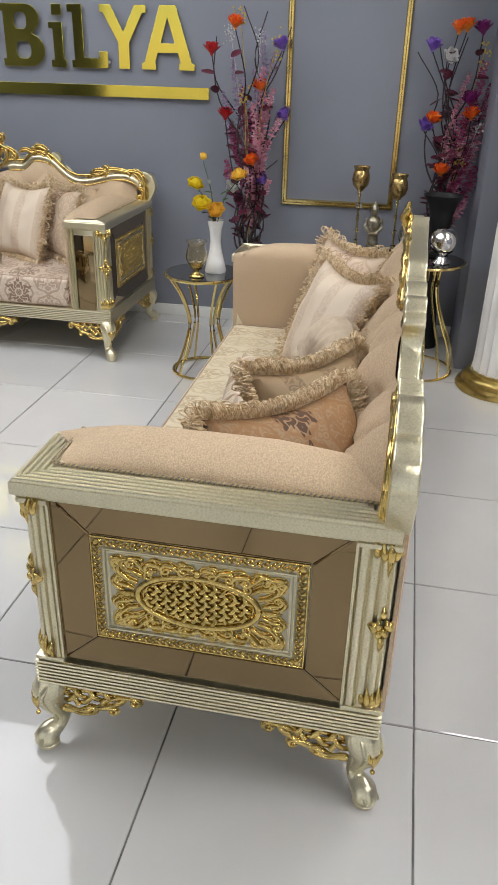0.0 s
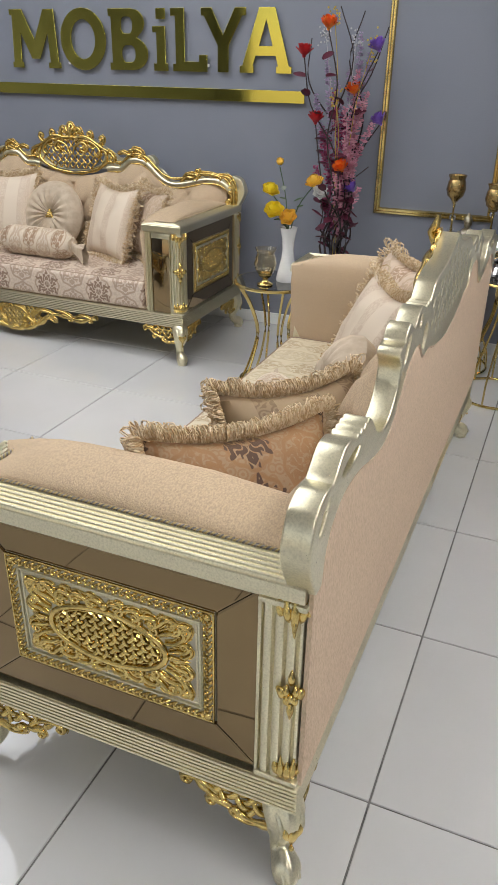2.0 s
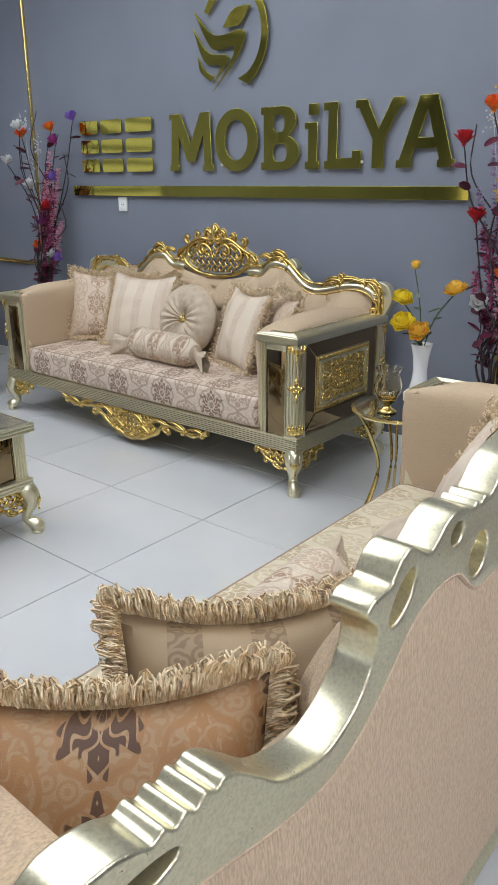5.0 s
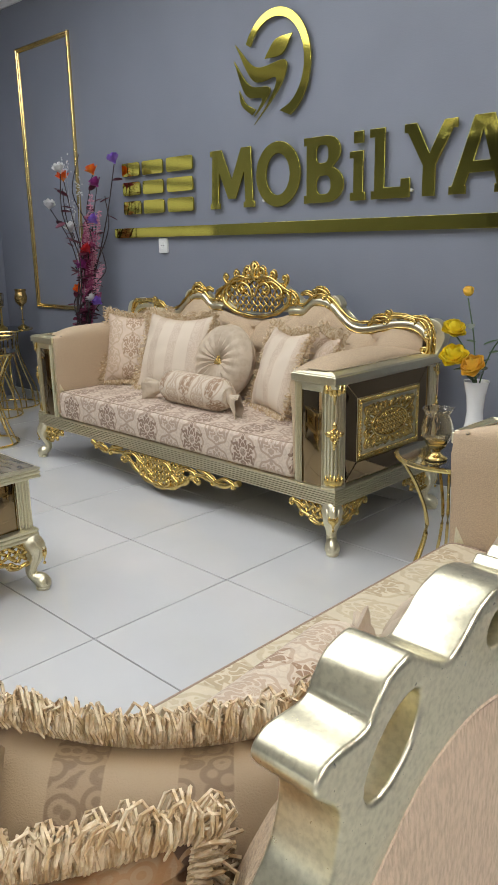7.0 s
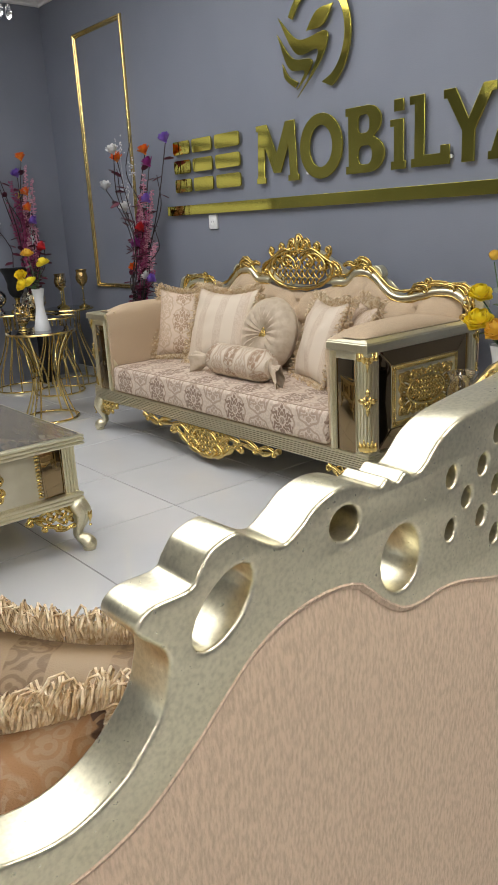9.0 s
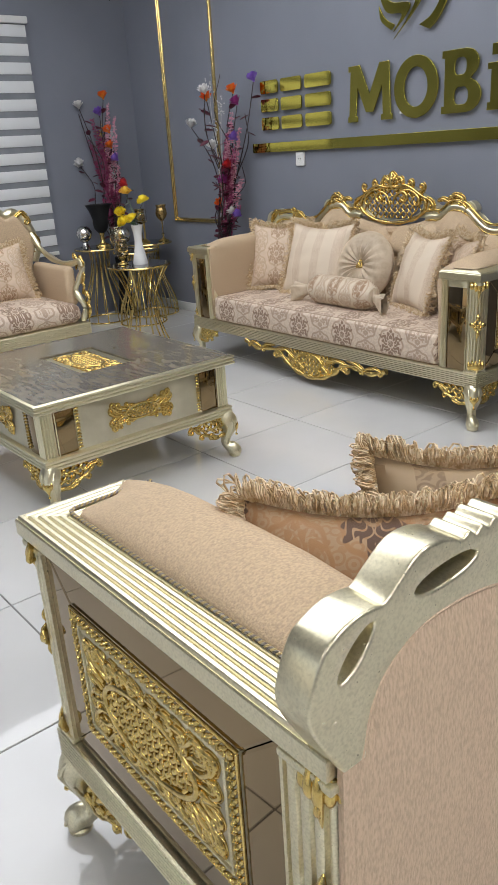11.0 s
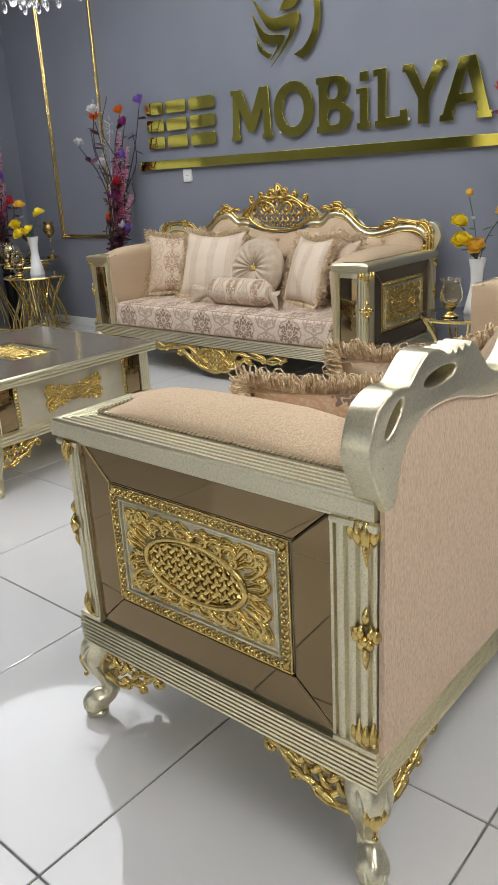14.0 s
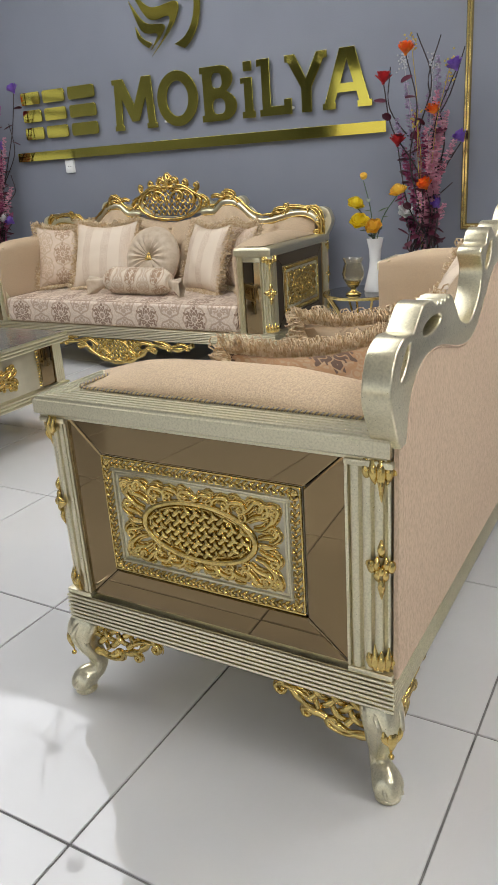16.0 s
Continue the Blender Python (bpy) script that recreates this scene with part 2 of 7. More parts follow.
def damask(name, ground, figure, dark, period=0.24, tall=0.3, axes=(0, 1), stripes=True, amount=1.0, filler=0.0, shift=0.0):
    """Jacquard cloth: columns of leafy medallions between columns of plain ogees, woven in two tones."""
    mt = material(name, ground, 0.62, 0.0, bump=0.0006, bump_scale=500, sheen=0.25)
    nt = mt.node_tree
    bs = nt.nodes["Principled BSDF"]
    tc = nt.nodes.new("ShaderNodeTexCoord")
    sp = nt.nodes.new("ShaderNodeSeparateXYZ")
    nt.links.new(tc.outputs["Object"], sp.inputs[0])
    M = lambda *a: math_node(nt, *a)
    xs = M("DIVIDE", M("ADD", sp.outputs[axes[0]], shift), period)
    ys = M("DIVIDE", M("SUBTRACT", sp.outputs[2], sp.outputs[1]) if axes[1] == 3 else sp.outputs[axes[1]], tall)
    row = M("FLOOR", M("ADD", xs, 0.5))
    odd = M("PINGPONG", row, 1.0)
    fx = M("SUBTRACT", M("FRACT", M("ADD", xs, 0.5)), 0.5)
    fy = M("SUBTRACT", M("FRACT", M("ADD", M("ADD", ys, M("MULTIPLY", odd, 0.5)), 0.5)), 0.5)
    r = M("SQRT", M("ADD", M("MULTIPLY", fx, fx), M("MULTIPLY", fy, fy)))
    th = M("ARCTAN2", M("ABSOLUTE", fx), fy)
    lobe = M("ADD", M("ADD", 0.39, M("MULTIPLY", M("COSINE", M("MULTIPLY", th, 6.0)), 0.08)), M("MULTIPLY", M("COSINE", M("MULTIPLY", th, 17.0)), 0.05))

    def ramp(v, lo, hi):
        q = nt.nodes.new("ShaderNodeMapRange")
        q.interpolation_type = "SMOOTHSTEP"
        q.inputs[1].default_value, q.inputs[2].default_value = lo, hi
        nt.links.new(v, q.inputs[0])
        return q.outputs[0]

    body = ramp(M("SUBTRACT", lobe, r), 0.0, 0.025)
    vein = ramp(M("COSINE", M("ADD", M("MULTIPLY", th, 12.0), M("MULTIPLY", M("SINE", M("MULTIPLY", r, 26.0)), 2.6))), -0.85, -0.55)
    eye = ramp(M("ABSOLUTE", M("SUBTRACT", r, 0.12)), 0.012, 0.03)
    fig = M("MULTIPLY", M("MULTIPLY", body, vein), eye)
    frame_line = M("SUBTRACT", 1.0, ramp(M("ABSOLUTE", M("SUBTRACT", r, M("ADD", 0.45, M("MULTIPLY", M("COSINE", M("MULTIPLY", th, 8.0)), 0.02)))), 0.02, 0.045))
    a = nt.nodes.new("ShaderNodeMix")
    a.data_type = "RGBA"
    a.inputs[6].default_value, a.inputs[7].default_value = (*ground, 1), (*figure, 1)
    vo = nt.nodes.new("ShaderNodeTexVoronoi")
    vo.inputs["Scale"].default_value = 5.2 / period
    nt.links.new(tc.outputs["Object"], vo.inputs["Vector"])
    small = M("MULTIPLY", ramp(M("SINE", M("MULTIPLY", vo.outputs["Distance"], 17.0)), -0.2, 0.5), filler)
    nt.links.new(M("MAXIMUM", M("MULTIPLY", M("MAXIMUM", M("MULTIPLY", fig, odd), frame_line), amount), small), a.inputs[0])
    b = nt.nodes.new("ShaderNodeMix")
    b.data_type = "RGBA"
    nt.links.new(a.outputs[2], b.inputs[6])
    b.inputs[7].default_value = (*dark, 1)
    nt.links.new(M("MULTIPLY", M("MULTIPLY", fig, M("SUBTRACT", 1.0, odd)), amount), b.inputs[0])
    n3 = nt.nodes.new("ShaderNodeTexNoise")
    n3.inputs["Scale"].default_value = 30
    nt.links.new(tc.outputs["Object"], n3.inputs["Vector"])
    hs = nt.nodes.new("ShaderNodeHueSaturation")
    mr = nt.nodes.new("ShaderNodeMapRange")
    mr.inputs[3].default_value, mr.inputs[4].default_value = 0.86, 1.14
    nt.links.new(n3.outputs[0], mr.inputs[0])
    nt.links.new(mr.outputs[0], hs.inputs["Value"])
    nt.links.new(b.outputs[2], hs.inputs["Color"])
    nt.links.new(hs.outputs[0], bs.inputs["Base Color"])
    return mt


def striped(name, ground, band, period=0.1, axis=0):
    """Cushion cloth with woven satin bands, the bands filled with small scrolls."""
    mt = material(name, ground, 0.55, 0.0, bump=0.0005, bump_scale=600, sheen=0.3)
    nt = mt.node_tree
    bs = nt.nodes["Principled BSDF"]
    tc = nt.nodes.new("ShaderNodeTexCoord")
    sp = nt.nodes.new("ShaderNodeSeparateXYZ")
    nt.links.new(tc.outputs["Object"], sp.inputs[0])
    M = lambda *a: math_node(nt, *a)
    s = M("SINE", M("MULTIPLY", sp.outputs[axis], 2 * math.pi / period))
    st = nt.nodes.new("ShaderNodeMapRange")
    st.inputs[1].default_value, st.inputs[2].default_value = 0.2, 0.28
    nt.links.new(s, st.inputs[0])
    vo = nt.nodes.new("ShaderNodeTexVoronoi")
    vo.inputs["Scale"].default_value = 42
    nt.links.new(tc.outputs["Object"], vo.inputs["Vector"])
    w = M("SINE", M("MULTIPLY", vo.outputs["Distance"], 16.0))
    fm = nt.nodes.new("ShaderNodeMapRange")
    fm.inputs[1].default_value, fm.inputs[2].default_value, fm.inputs[3].default_value = -0.4, 0.4, 0.35
    nt.links.new(w, fm.inputs[0])
    mx = nt.nodes.new("ShaderNodeMix")
    mx.data_type = "RGBA"
    mx.inputs[6].default_value, mx.inputs[7].default_value = (*ground, 1), (*band, 1)
    nt.links.new(M("MULTIPLY", st.outputs[0], fm.outputs[0]), mx.inputs[0])
    nt.links.new(mx.outputs[2], bs.inputs["Base Color"])
    return mt


CHAMPAGNE = material("champagne_leaf", (0.76, 0.70, 0.505), 0.29, 0.92, second=(0.58, 0.53, 0.365), scale=230, mix=(0.42, 0.8), rough_var=0.04, detail=4.0)
GOLD = material("gold_leaf", (0.74, 0.555, 0.20), 0.23, 1.0, second=(0.40, 0.28, 0.085), scale=70, mix=(0.46, 0.78), rough_var=0.05, detail=3.0)
GOLD_SATIN = material("gold_satin", (0.62, 0.47, 0.17), 0.3, 1.0, second=(0.42, 0.31, 0.1), scale=20, bump=0.0004, bump_scale=120)
BRASS = material("polished_brass", (0.80, 0.62, 0.25), 0.16, 1.0, second=(0.66, 0.50, 0.2), scale=12)
GOLD_MIRROR = material("gold_mirror_acrylic", (0.66, 0.57, 0.11), 0.07, 1.0, second=(0.60, 0.52, 0.10), scale=3, bump=0.0004, bump_scale=4)
BRONZE_MIRROR = material("bronze_mirror", (0.285, 0.205, 0.11), 0.02, 1.0, second=(0.27, 0.195, 0.105), scale=3)
CHENILLE = material("chenille", (0.58, 0.435, 0.28), 0.9, 0.0, second=(0.43, 0.32, 0.22), scale=300, mix=(0.38, 0.66), bump=0.002, bump_scale=330, sheen=0.15, aniso=(0.6, 1, 1), detail=3)
CHENILLE_BACK = material("chenille_back", (0.67, 0.50, 0.35), 0.92, 0.0, second=(0.51, 0.375, 0.255), scale=330, mix=(0.38, 0.68), bump=0.0016, bump_scale=300, sheen=0.15, aniso=(1, 1, 0.3), detail=4)
SEAT_DAMASK = damask("seat_damask", (0.64, 0.53, 0.425), (0.42, 0.305, 0.225), (0.25, 0.16, 0.11), 0.171, 0.17, axes=(0, 3), filler=0.3, shift=0.075)
BOLSTER_DAMASK = damask("bolster_damask", (0.62, 0.53, 0.41), (0.47, 0.35, 0.25), (0.32, 0.20, 0.12), 0.10, 0.13, axes=(0, 3), filler=0.3)
SEAT_DAMASK_PALE = damask("seat_damask_pale", (0.60, 0.52, 0.375), (0.51, 0.42, 0.275), (0.43, 0.33, 0.20), 0.13, 0.21, axes=(0, 3))
PILLOW_DAMASK = damask("pillow_damask", (0.30, 0.19, 0.10), (0.27, 0.135, 0.05), (0.07, 0.03, 0.012), 0.12, 0.155, axes=(0, 1), filler=0.75)
PILLOW_PALE = damask("pillow_pale", (0.60, 0.47, 0.35), (0.50, 0.37, 0.255), (0.36, 0.235, 0.145), 0.13, 0.17, axes=(0, 1))
PILLOW_STRIPE = striped("pillow_stripe", (0.29, 0.20, 0.11), (0.165, 0.10, 0.046), 0.115)
PILLOW_STRIPE_PALE = striped("pillow_stripe_pale", (0.66, 0.55, 0.425), (0.56, 0.435, 0.32), 0.14)
VELVET = material("velvet", (0.52, 0.425, 0.315), 0.8, 0.0, second=(0.43, 0.34, 0.245), scale=25, sheen=0.7, bump=0.0005, bump_scale=300)
FRINGE = material("fringe", (0.52, 0.36, 0.19), 0.6, 0.0, second=(0.74, 0.61, 0.42), scale=70, mix=(0.42, 0.58), sheen=0.3)
PIPING = material("piping_cord", (0.36, 0.26, 0.18), 0.7, 0.0, second=(0.25, 0.17, 0.12), scale=200, bump=0.0006, bump_scale=300)
ROPE = material("rope", (0.52, 0.40, 0.18), 0.5, 0.2, second=(0.42, 0.31, 0.14), scale=160, mix=(0.48, 0.55))
ROPE_GREY = material("rope_grey", (0.17, 0.15, 0.14), 0.6, 0.0, second=(0.3, 0.27, 0.24), scale=160, mix=(0.48, 0.55))
WALL = material("grey_wall_paint", (0.212, 0.224, 0.268), 0.5, 0.0, second=(0.195, 0.206, 0.248), scale=1.6, bump=0.0008, bump_scale=160)
WHITE = material("white_paint", (0.80, 0.79, 0.77), 0.5, 0.0, second=(0.72, 0.71, 0.69), scale=5, bump=0.0005, bump_scale=90)
TILE = material("porcelain_tile", (0.585, 0.58, 0.572), 0.04, 0.0, second=(0.535, 0.53, 0.522), scale=2.3, mix=(0.3, 0.8), spread=0.02, bump=0.00025, bump_scale=3.0, spec=0.85)
GROUT = material("grout", (0.20, 0.19, 0.18), 0.8, 0.0, second=(0.10, 0.095, 0.09), scale=14)
MARBLE = material("stone_top", (0.19, 0.165, 0.125), 0.14, 0.0, second=(0.09, 0.078, 0.06), scale=16, mix=(0.35, 0.7), aniso=(1, 3.2, 1), detail=9, coat=0.15)
CREAM = material("aged_cream", (0.60, 0.56, 0.43), 0.4, 0.35, second=(0.50, 0.46, 0.34), scale=8, bump=0.0006, bump_scale=70)
BLACK = material("black_glass", (0.012, 0.012, 0.013), 0.06, 0.0, second=(0.016, 0.015, 0.015), scale=4, coat=0.6)
BLACK_MATT = material("black_ceramic", (0.010, 0.010, 0.011), 0.5, 0.0, second=(0.014, 0.014, 0.014), scale=9, spec=0.25)
CERAMIC = material("white_ceramic", (0.80, 0.80, 0.80), 0.15, 0.0, second=(0.74, 0.74, 0.74), scale=6, coat=0.4)
CHROME = material("mercury_glass", (0.82, 0.80, 0.78), 0.06, 1.0, second=(0.5, 0.49, 0.47), scale=14, mix=(0.5, 0.62), bump=0.0012, bump_scale=28)
AMBER_METAL = material("amber_lustre", (0.52, 0.37, 0.15), 0.25, 0.9, second=(0.30, 0.19, 0.07), scale=20, bump=0.001, bump_scale=40)
STATUE = material("pewter_gold", (0.24, 0.20, 0.12), 0.35, 0.9, second=(0.5, 0.47, 0.4), scale=40, bump=0.004, bump_scale=60)
STEM = material("dark_branch", (0.025, 0.018, 0.018), 0.6, 0.0, second=(0.05, 0.03, 0.03), scale=30)
GREEN = material("leaf_green", (0.05, 0.10, 0.035), 0.5, 0.0, second=(0.03, 0.06, 0.025), scale=30)
GREY_LEAF = material("grey_leaf", (0.16, 0.18, 0.15), 0.6, 0.0, second=(0.1, 0.12, 0.1), scale=30)
WINE = material("wine_leaf", (0.10, 0.012, 0.03), 0.5, 0.0, second=(0.05, 0.006, 0.02), scale=30)
PINK = material("pink_heather", (0.62, 0.24, 0.34), 0.7, 0.0, second=(0.70, 0.42, 0.48), scale=40)
MAGENTA = material("magenta_heather", (0.30, 0.035, 0.12), 0.7, 0.0, second=(0.46, 0.12, 0.23), scale=40)
LILAC = material("lilac_heather", (0.35, 0.26, 0.42), 0.7, 0.0, second=(0.45, 0.36, 0.5), scale=40)
ORANGE = material("orange_petal", (0.80, 0.10, 0.010), 0.5, 0.0, second=(0.85, 0.27, 0.02), scale=28)
RED = material("red_petal", (0.50, 0.012, 0.015), 0.5, 0.0, second=(0.32, 0.006, 0.012), scale=28)
PURPLE = material("purple_petal", (0.16, 0.07, 0.42), 0.5, 0.0, second=(0.25, 0.14, 0.52), scale=28)
PLUM = material("plum_petal", (0.22, 0.015, 0.16), 0.5, 0.0, second=(0.32, 0.04, 0.22), scale=28)
PETAL_WHITE = material("white_petal", (0.75, 0.74, 0.73), 0.5, 0.0, second=(0.62, 0.61, 0.6), scale=28)
YELLOW = material("yellow_rose", (0.88, 0.70, 0.03), 0.5, 0.0, second=(0.85, 0.42, 0.04), scale=24, mix=(0.55, 0.85))
PEACH = material("peach_rose", (0.86, 0.50, 0.06), 0.5, 0.0, second=(0.85, 0.55, 0.06), scale=24)
BERRY = material("silver_berry", (0.65, 0.65, 0.66), 0.25, 0.3)
BERRY_GOLD = material("gold_berry", (0.55, 0.40, 0.08), 0.3, 0.5)
BLIND = material("blind_cloth", (0.74, 0.75, 0.76), 0.8, 0.0, second=(0.70, 0.71, 0.72), scale=4, bump=0.0006, bump_scale=300, aniso=(1, 0.1, 1))
SHEER = material("blind_sheer", (0.23, 0.24, 0.26), 0.85, 0.0, second=(0.20, 0.21, 0.23), scale=8, bump=0.0004, bump_scale=300)
PLASTIC = material("white_plastic", (0.78, 0.78, 0.76), 0.35, 0.0, second=(0.74, 0.74, 0.72), scale=10)
DARK_PLASTIC = material("dark_plastic", (0.02, 0.02, 0.022), 0.2, 0.0, second=(0.03, 0.03, 0.03), scale=10)


def glass(name, tint, rough=0.02):
    mt = material(name, tint, rough)
    bs = mt.node_tree.nodes["Principled BSDF"]
    bs.inputs["Transmission Weight"].default_value = 1.0
    bs.inputs["IOR"].default_value = 1.45
    return mt


CLEAR = glass("clear_glass", (0.97, 0.97, 0.96))
AMBER = glass("amber_glass", (0.975, 0.90, 0.72))


def glow(name, colour, strength):
    mt = material(name, colour, 0.4)
    bs = mt.node_tree.nodes["Principled BSDF"]
    bs.inputs["Emission Color"].default_value = (*colour, 1)
    bs.inputs["Emission Strength"].default_value = strength
    return mt


# glow of the added, unseen fill panels
FILL_GLOW = glow("fill_diffuser", (0.985, 0.975, 0.965), FILL_POWER)
LIGHTBOX = glow("lightbox_film", (0.95, 0.97, 1.0), LIGHTBOX_POWER)


# ---- the room ----
def slab(name, x0, x1, y0, y1, z0, z1, mat, label, category):
    return tagged(part(name, box(bmesh.new(), x0, x1, y0, y1, z0, z1), mat, smooth=False), label, category, kind="structure")


slab("wall_north", XL - 0.2, XR + 0.2, YB, YB + 0.2, 0, ZC, WALL, "slate grey painted showroom wall behind the sign", "wall")
slab("wall_east", XR, XR + 0.2, YF, YB, 0, ZC, WALL, "slate grey painted side wall", "wall")
def rounded(x0, y0, x1, y1, r, n=5, asp=1.0):
    out = []
    for cx, cy, a0 in ((x1 - r, y0 + r * asp, -90), (x1 - r, y1 - r * asp, 0), (x0 + r, y1 - r * asp, 90), (x0 + r, y0 + r * asp, 180)):
        for i in range(n + 1):
            a = radians(a0 + 90 * i / n)
            out.append((cx + r * math.cos(a), cy + r * asp * math.sin(a)))
    return out


slab("ceiling", XL - 0.2, XR + 0.2, YF - 0.2, YB + 0.2, ZC, ZC + 0.15, WHITE, "plain white plaster ceiling", "ceiling")
slab("pier", 0.205, 0.9, 4.42, YB, 0, ZC, WALL, "grey painted wall pier beside the white column", "pier")
# left wall with its window opening
WY0, WY1, WZ0, WZ1 = 2.45, 3.98, 0.62, 2.30
wl = tagged(part("wall_west", box(bmesh.new(), XL - 0.2, XL, WY1, YB, 0, ZC), WALL, smooth=False), "slate grey painted wall with a blinded window", "wall", kind="structure")
for n, a in (("wall_piece", (YF, WY0, 0, ZC)), ("wall_piece", (WY0, WY1, 0, WZ0)), ("wall_piece", (WY0, WY1, WZ1, ZC))):
    part(n, box(bmesh.new(), XL - 0.2, XL, *a), WALL, wl, smooth=False)
# assumed shop front behind the camera, unseen, added to let daylight in
ws = tagged(part("wall_south", box(bmesh.new(), XL - 0.2, XR + 0.2, YF - 0.2, YF, 2.6, ZC), WALL, smooth=False), "grey wall over the assumed glazed shop front", "wall", kind="structure")
for a in ((XL - 0.2, XL + 0.5), (-1.5, -1.3), (XR - 0.5, XR + 0.2)):
    part("wall_piece", box(bmesh.new(), *a, YF - 0.2, YF, 0, 2.6), WALL, ws, smooth=False)


def window(name, m, w, h, label):
    win = tagged(new(name), label, "window", kind="structure")
    win.matrix_basis = m
    bm = bmesh.new()
    for a in ((-w / 2, -w / 2 + 0.06, 0, h), (w / 2 - 0.06, w / 2, 0, h), (-w / 2 + 0.06, w / 2 - 0.06, 0, 0.06), (-w / 2 + 0.06, w / 2 - 0.06, h - 0.06, h)):
        box(bm, a[0], a[1], -0.03, 0.03, a[2], a[3])
    part("window_frame", bm, PLASTIC, win, smooth=False)
    pane = part("pane", box(bmesh.new(), -w / 2 + 0.06, w / 2 - 0.06, -0.004, 0.004, 0.06, h - 0.06), CLEAR, win, smooth=False)
    pane.visible_shadow = False
    return win


window("window_1", pose(XL - 0.12, (WY0 + WY1) / 2, WZ0, 0, 0, 90), WY1 - WY0, WZ1 - WZ0, "white framed window behind a zebra blind")
for i, (a, b) in enumerate(((XL + 0.5, -1.5), (-1.3, XR - 0.5))):
    window("window_%d" % (i + 2), pose((a + b) / 2, YF - 0.1, 0), b - a, 2.6, "large glazed shop front pane, unseen and assumed")
    # area lamp added in the assumed opening, standing in for daylight
    lamp = bpy.data.lights.new("daylight_stand_in", "AREA")
    lamp.shape, lamp.size, lamp.size_y, lamp.energy, lamp.color = "RECTANGLE", b - a - 0.2, 2.3, WINDOW_POWER, (0.93, 0.96, 1.0)
    ob = new("daylight_stand_in", lamp)
    ob.matrix_basis = look(((a + b) / 2, YF - 0.03, 1.35), ((a + b) / 2, 0, 1.2))

# cornice and skirting
bm = bmesh.new()
prof = [(0.0, 0.0), (0.012, 0.0), (0.016, 0.02), (0.03, 0.028), (0.05, 0.05), (0.075, 0.085), (0.078, 0.1), (0.1, 0.105), (0.1, 0.12), (0.0, 0.12)]
prof = [(o, ZC - 0.121 + z) for o, z in prof]
rings = [[bm.verts.new(c) for c in ((XL + o, YF, z), (XL + o, YB - o, z), (XR, YB - o, z))] for o, z in prof]
for a, b in zip(rings, rings[1:]):
    for i in range(2):
        bm.faces.new((a[i], a[i + 1], b[i + 1], b[i]))
tagged(part("cornice", bm, WHITE), "white moulded plaster cornice under the ceiling", "cornice", kind="structure")
tagged(part("baseboard", box(bmesh.new(), XL, 0.2, YB - 0.012, YB, 0, 0.07, 0.003), PLASTIC), "low white skirting board along the sign wall", "baseboard", kind="structure")

# unseen ceiling panels, added to brighten the right and front of the room
def fill_panel(x, y):
    t = thing("fill_panel", pose(x, y, ZC), "square white ceiling panel, unseen, added as fill light", "ceiling light", "ceiling panels")
    bm = bmesh.new()
    rect_sweep(bm, -0.3, 0.3, -0.3, 0.3, [(0, -0.001), (0.02, -0.001), (0.02, -0.014), (0, -0.014)])
    part("frame", bm, PLASTIC, t, smooth=False)
    part("diffuser", box(bmesh.new(), -0.295, 0.295, -0.295, 0.295, -0.02, -0.012), FILL_GLOW, t, "glowing white face of the added fill panel", smooth=False)


for x, y in ((1.3, 1.6), (2.6, 0.4), (0.9, -1.4), (0.95, 3.0)):
    fill_panel(x, y)

# large backlit stretch panel over the seating, round cornered
LX, LY, LW, LH = -2.83, 2.6, 4.2, 3.0
lb = thing("light_panel", pose(LX, LY, ZC), "large round-cornered backlit white ceiling panel, switched on", "ceiling light")
edge = lambda o: rounded(-LW / 2 - o, -LH / 2 - o, LW / 2 + o, LH / 2 + o, 0.88 + o, 12)
part("film", plate(edge(0.0), [], 0.008), LIGHTBOX, lb, "glowing white film", m=pose(0, 0, -0.005), smooth=False)
part("rim", plate(edge(0.03), [edge(0.0005)], 0.018), WHITE, lb, "thin white rim", m=pose(0, 0, -0.0095), smooth=False)


# ---- gold frame mouldings on the sign wall ----
def wall_frame(x0, x1, z0, z1, label):
    t = thing("wall_frame", pose((x0 + x1) / 2, YB, (z0 + z1) / 2), label, "frame", "wall frames")
    w, h = (x1 - x0) / 2, (z1 - z0) / 2
    prof = [(0, 0), (0, 0.012), (0.006, 0.02), (0.014, 0.02), (0.018, 0.014), (0.028, 0.014), (0.032, 0.008), (0.034, 0)]
    for name, m, half in (("bottom_moulding", pose(0, 0, -h), w), ("top_moulding", pose(0, 0, h, 0, 180, 0), w), ("side_moulding", pose(-w, 0, 0, 0, 90, 0), h), ("side_moulding", pose(w, 0, 0, 0, -90, 0), h)):
        bm = bmesh.new()
        rows = [[bm.verts.new((-half + o, -d, o)), bm.verts.new((half - o, -d, o))] for o, d in prof]
        for a, b in zip(rows, rows[1:]):
            bm.faces.new((a[0], a[1], b[1], b[0]))
        part(name, bm, BRASS, t, m=m)


wall_frame(-5.345, -4.645, 0.77, 2.645, "tall empty gold moulding frame on the grey wall")
wall_frame(-0.88, -0.225, 0.735, 2.645, "tall empty gold moulding frame behind the candlesticks")

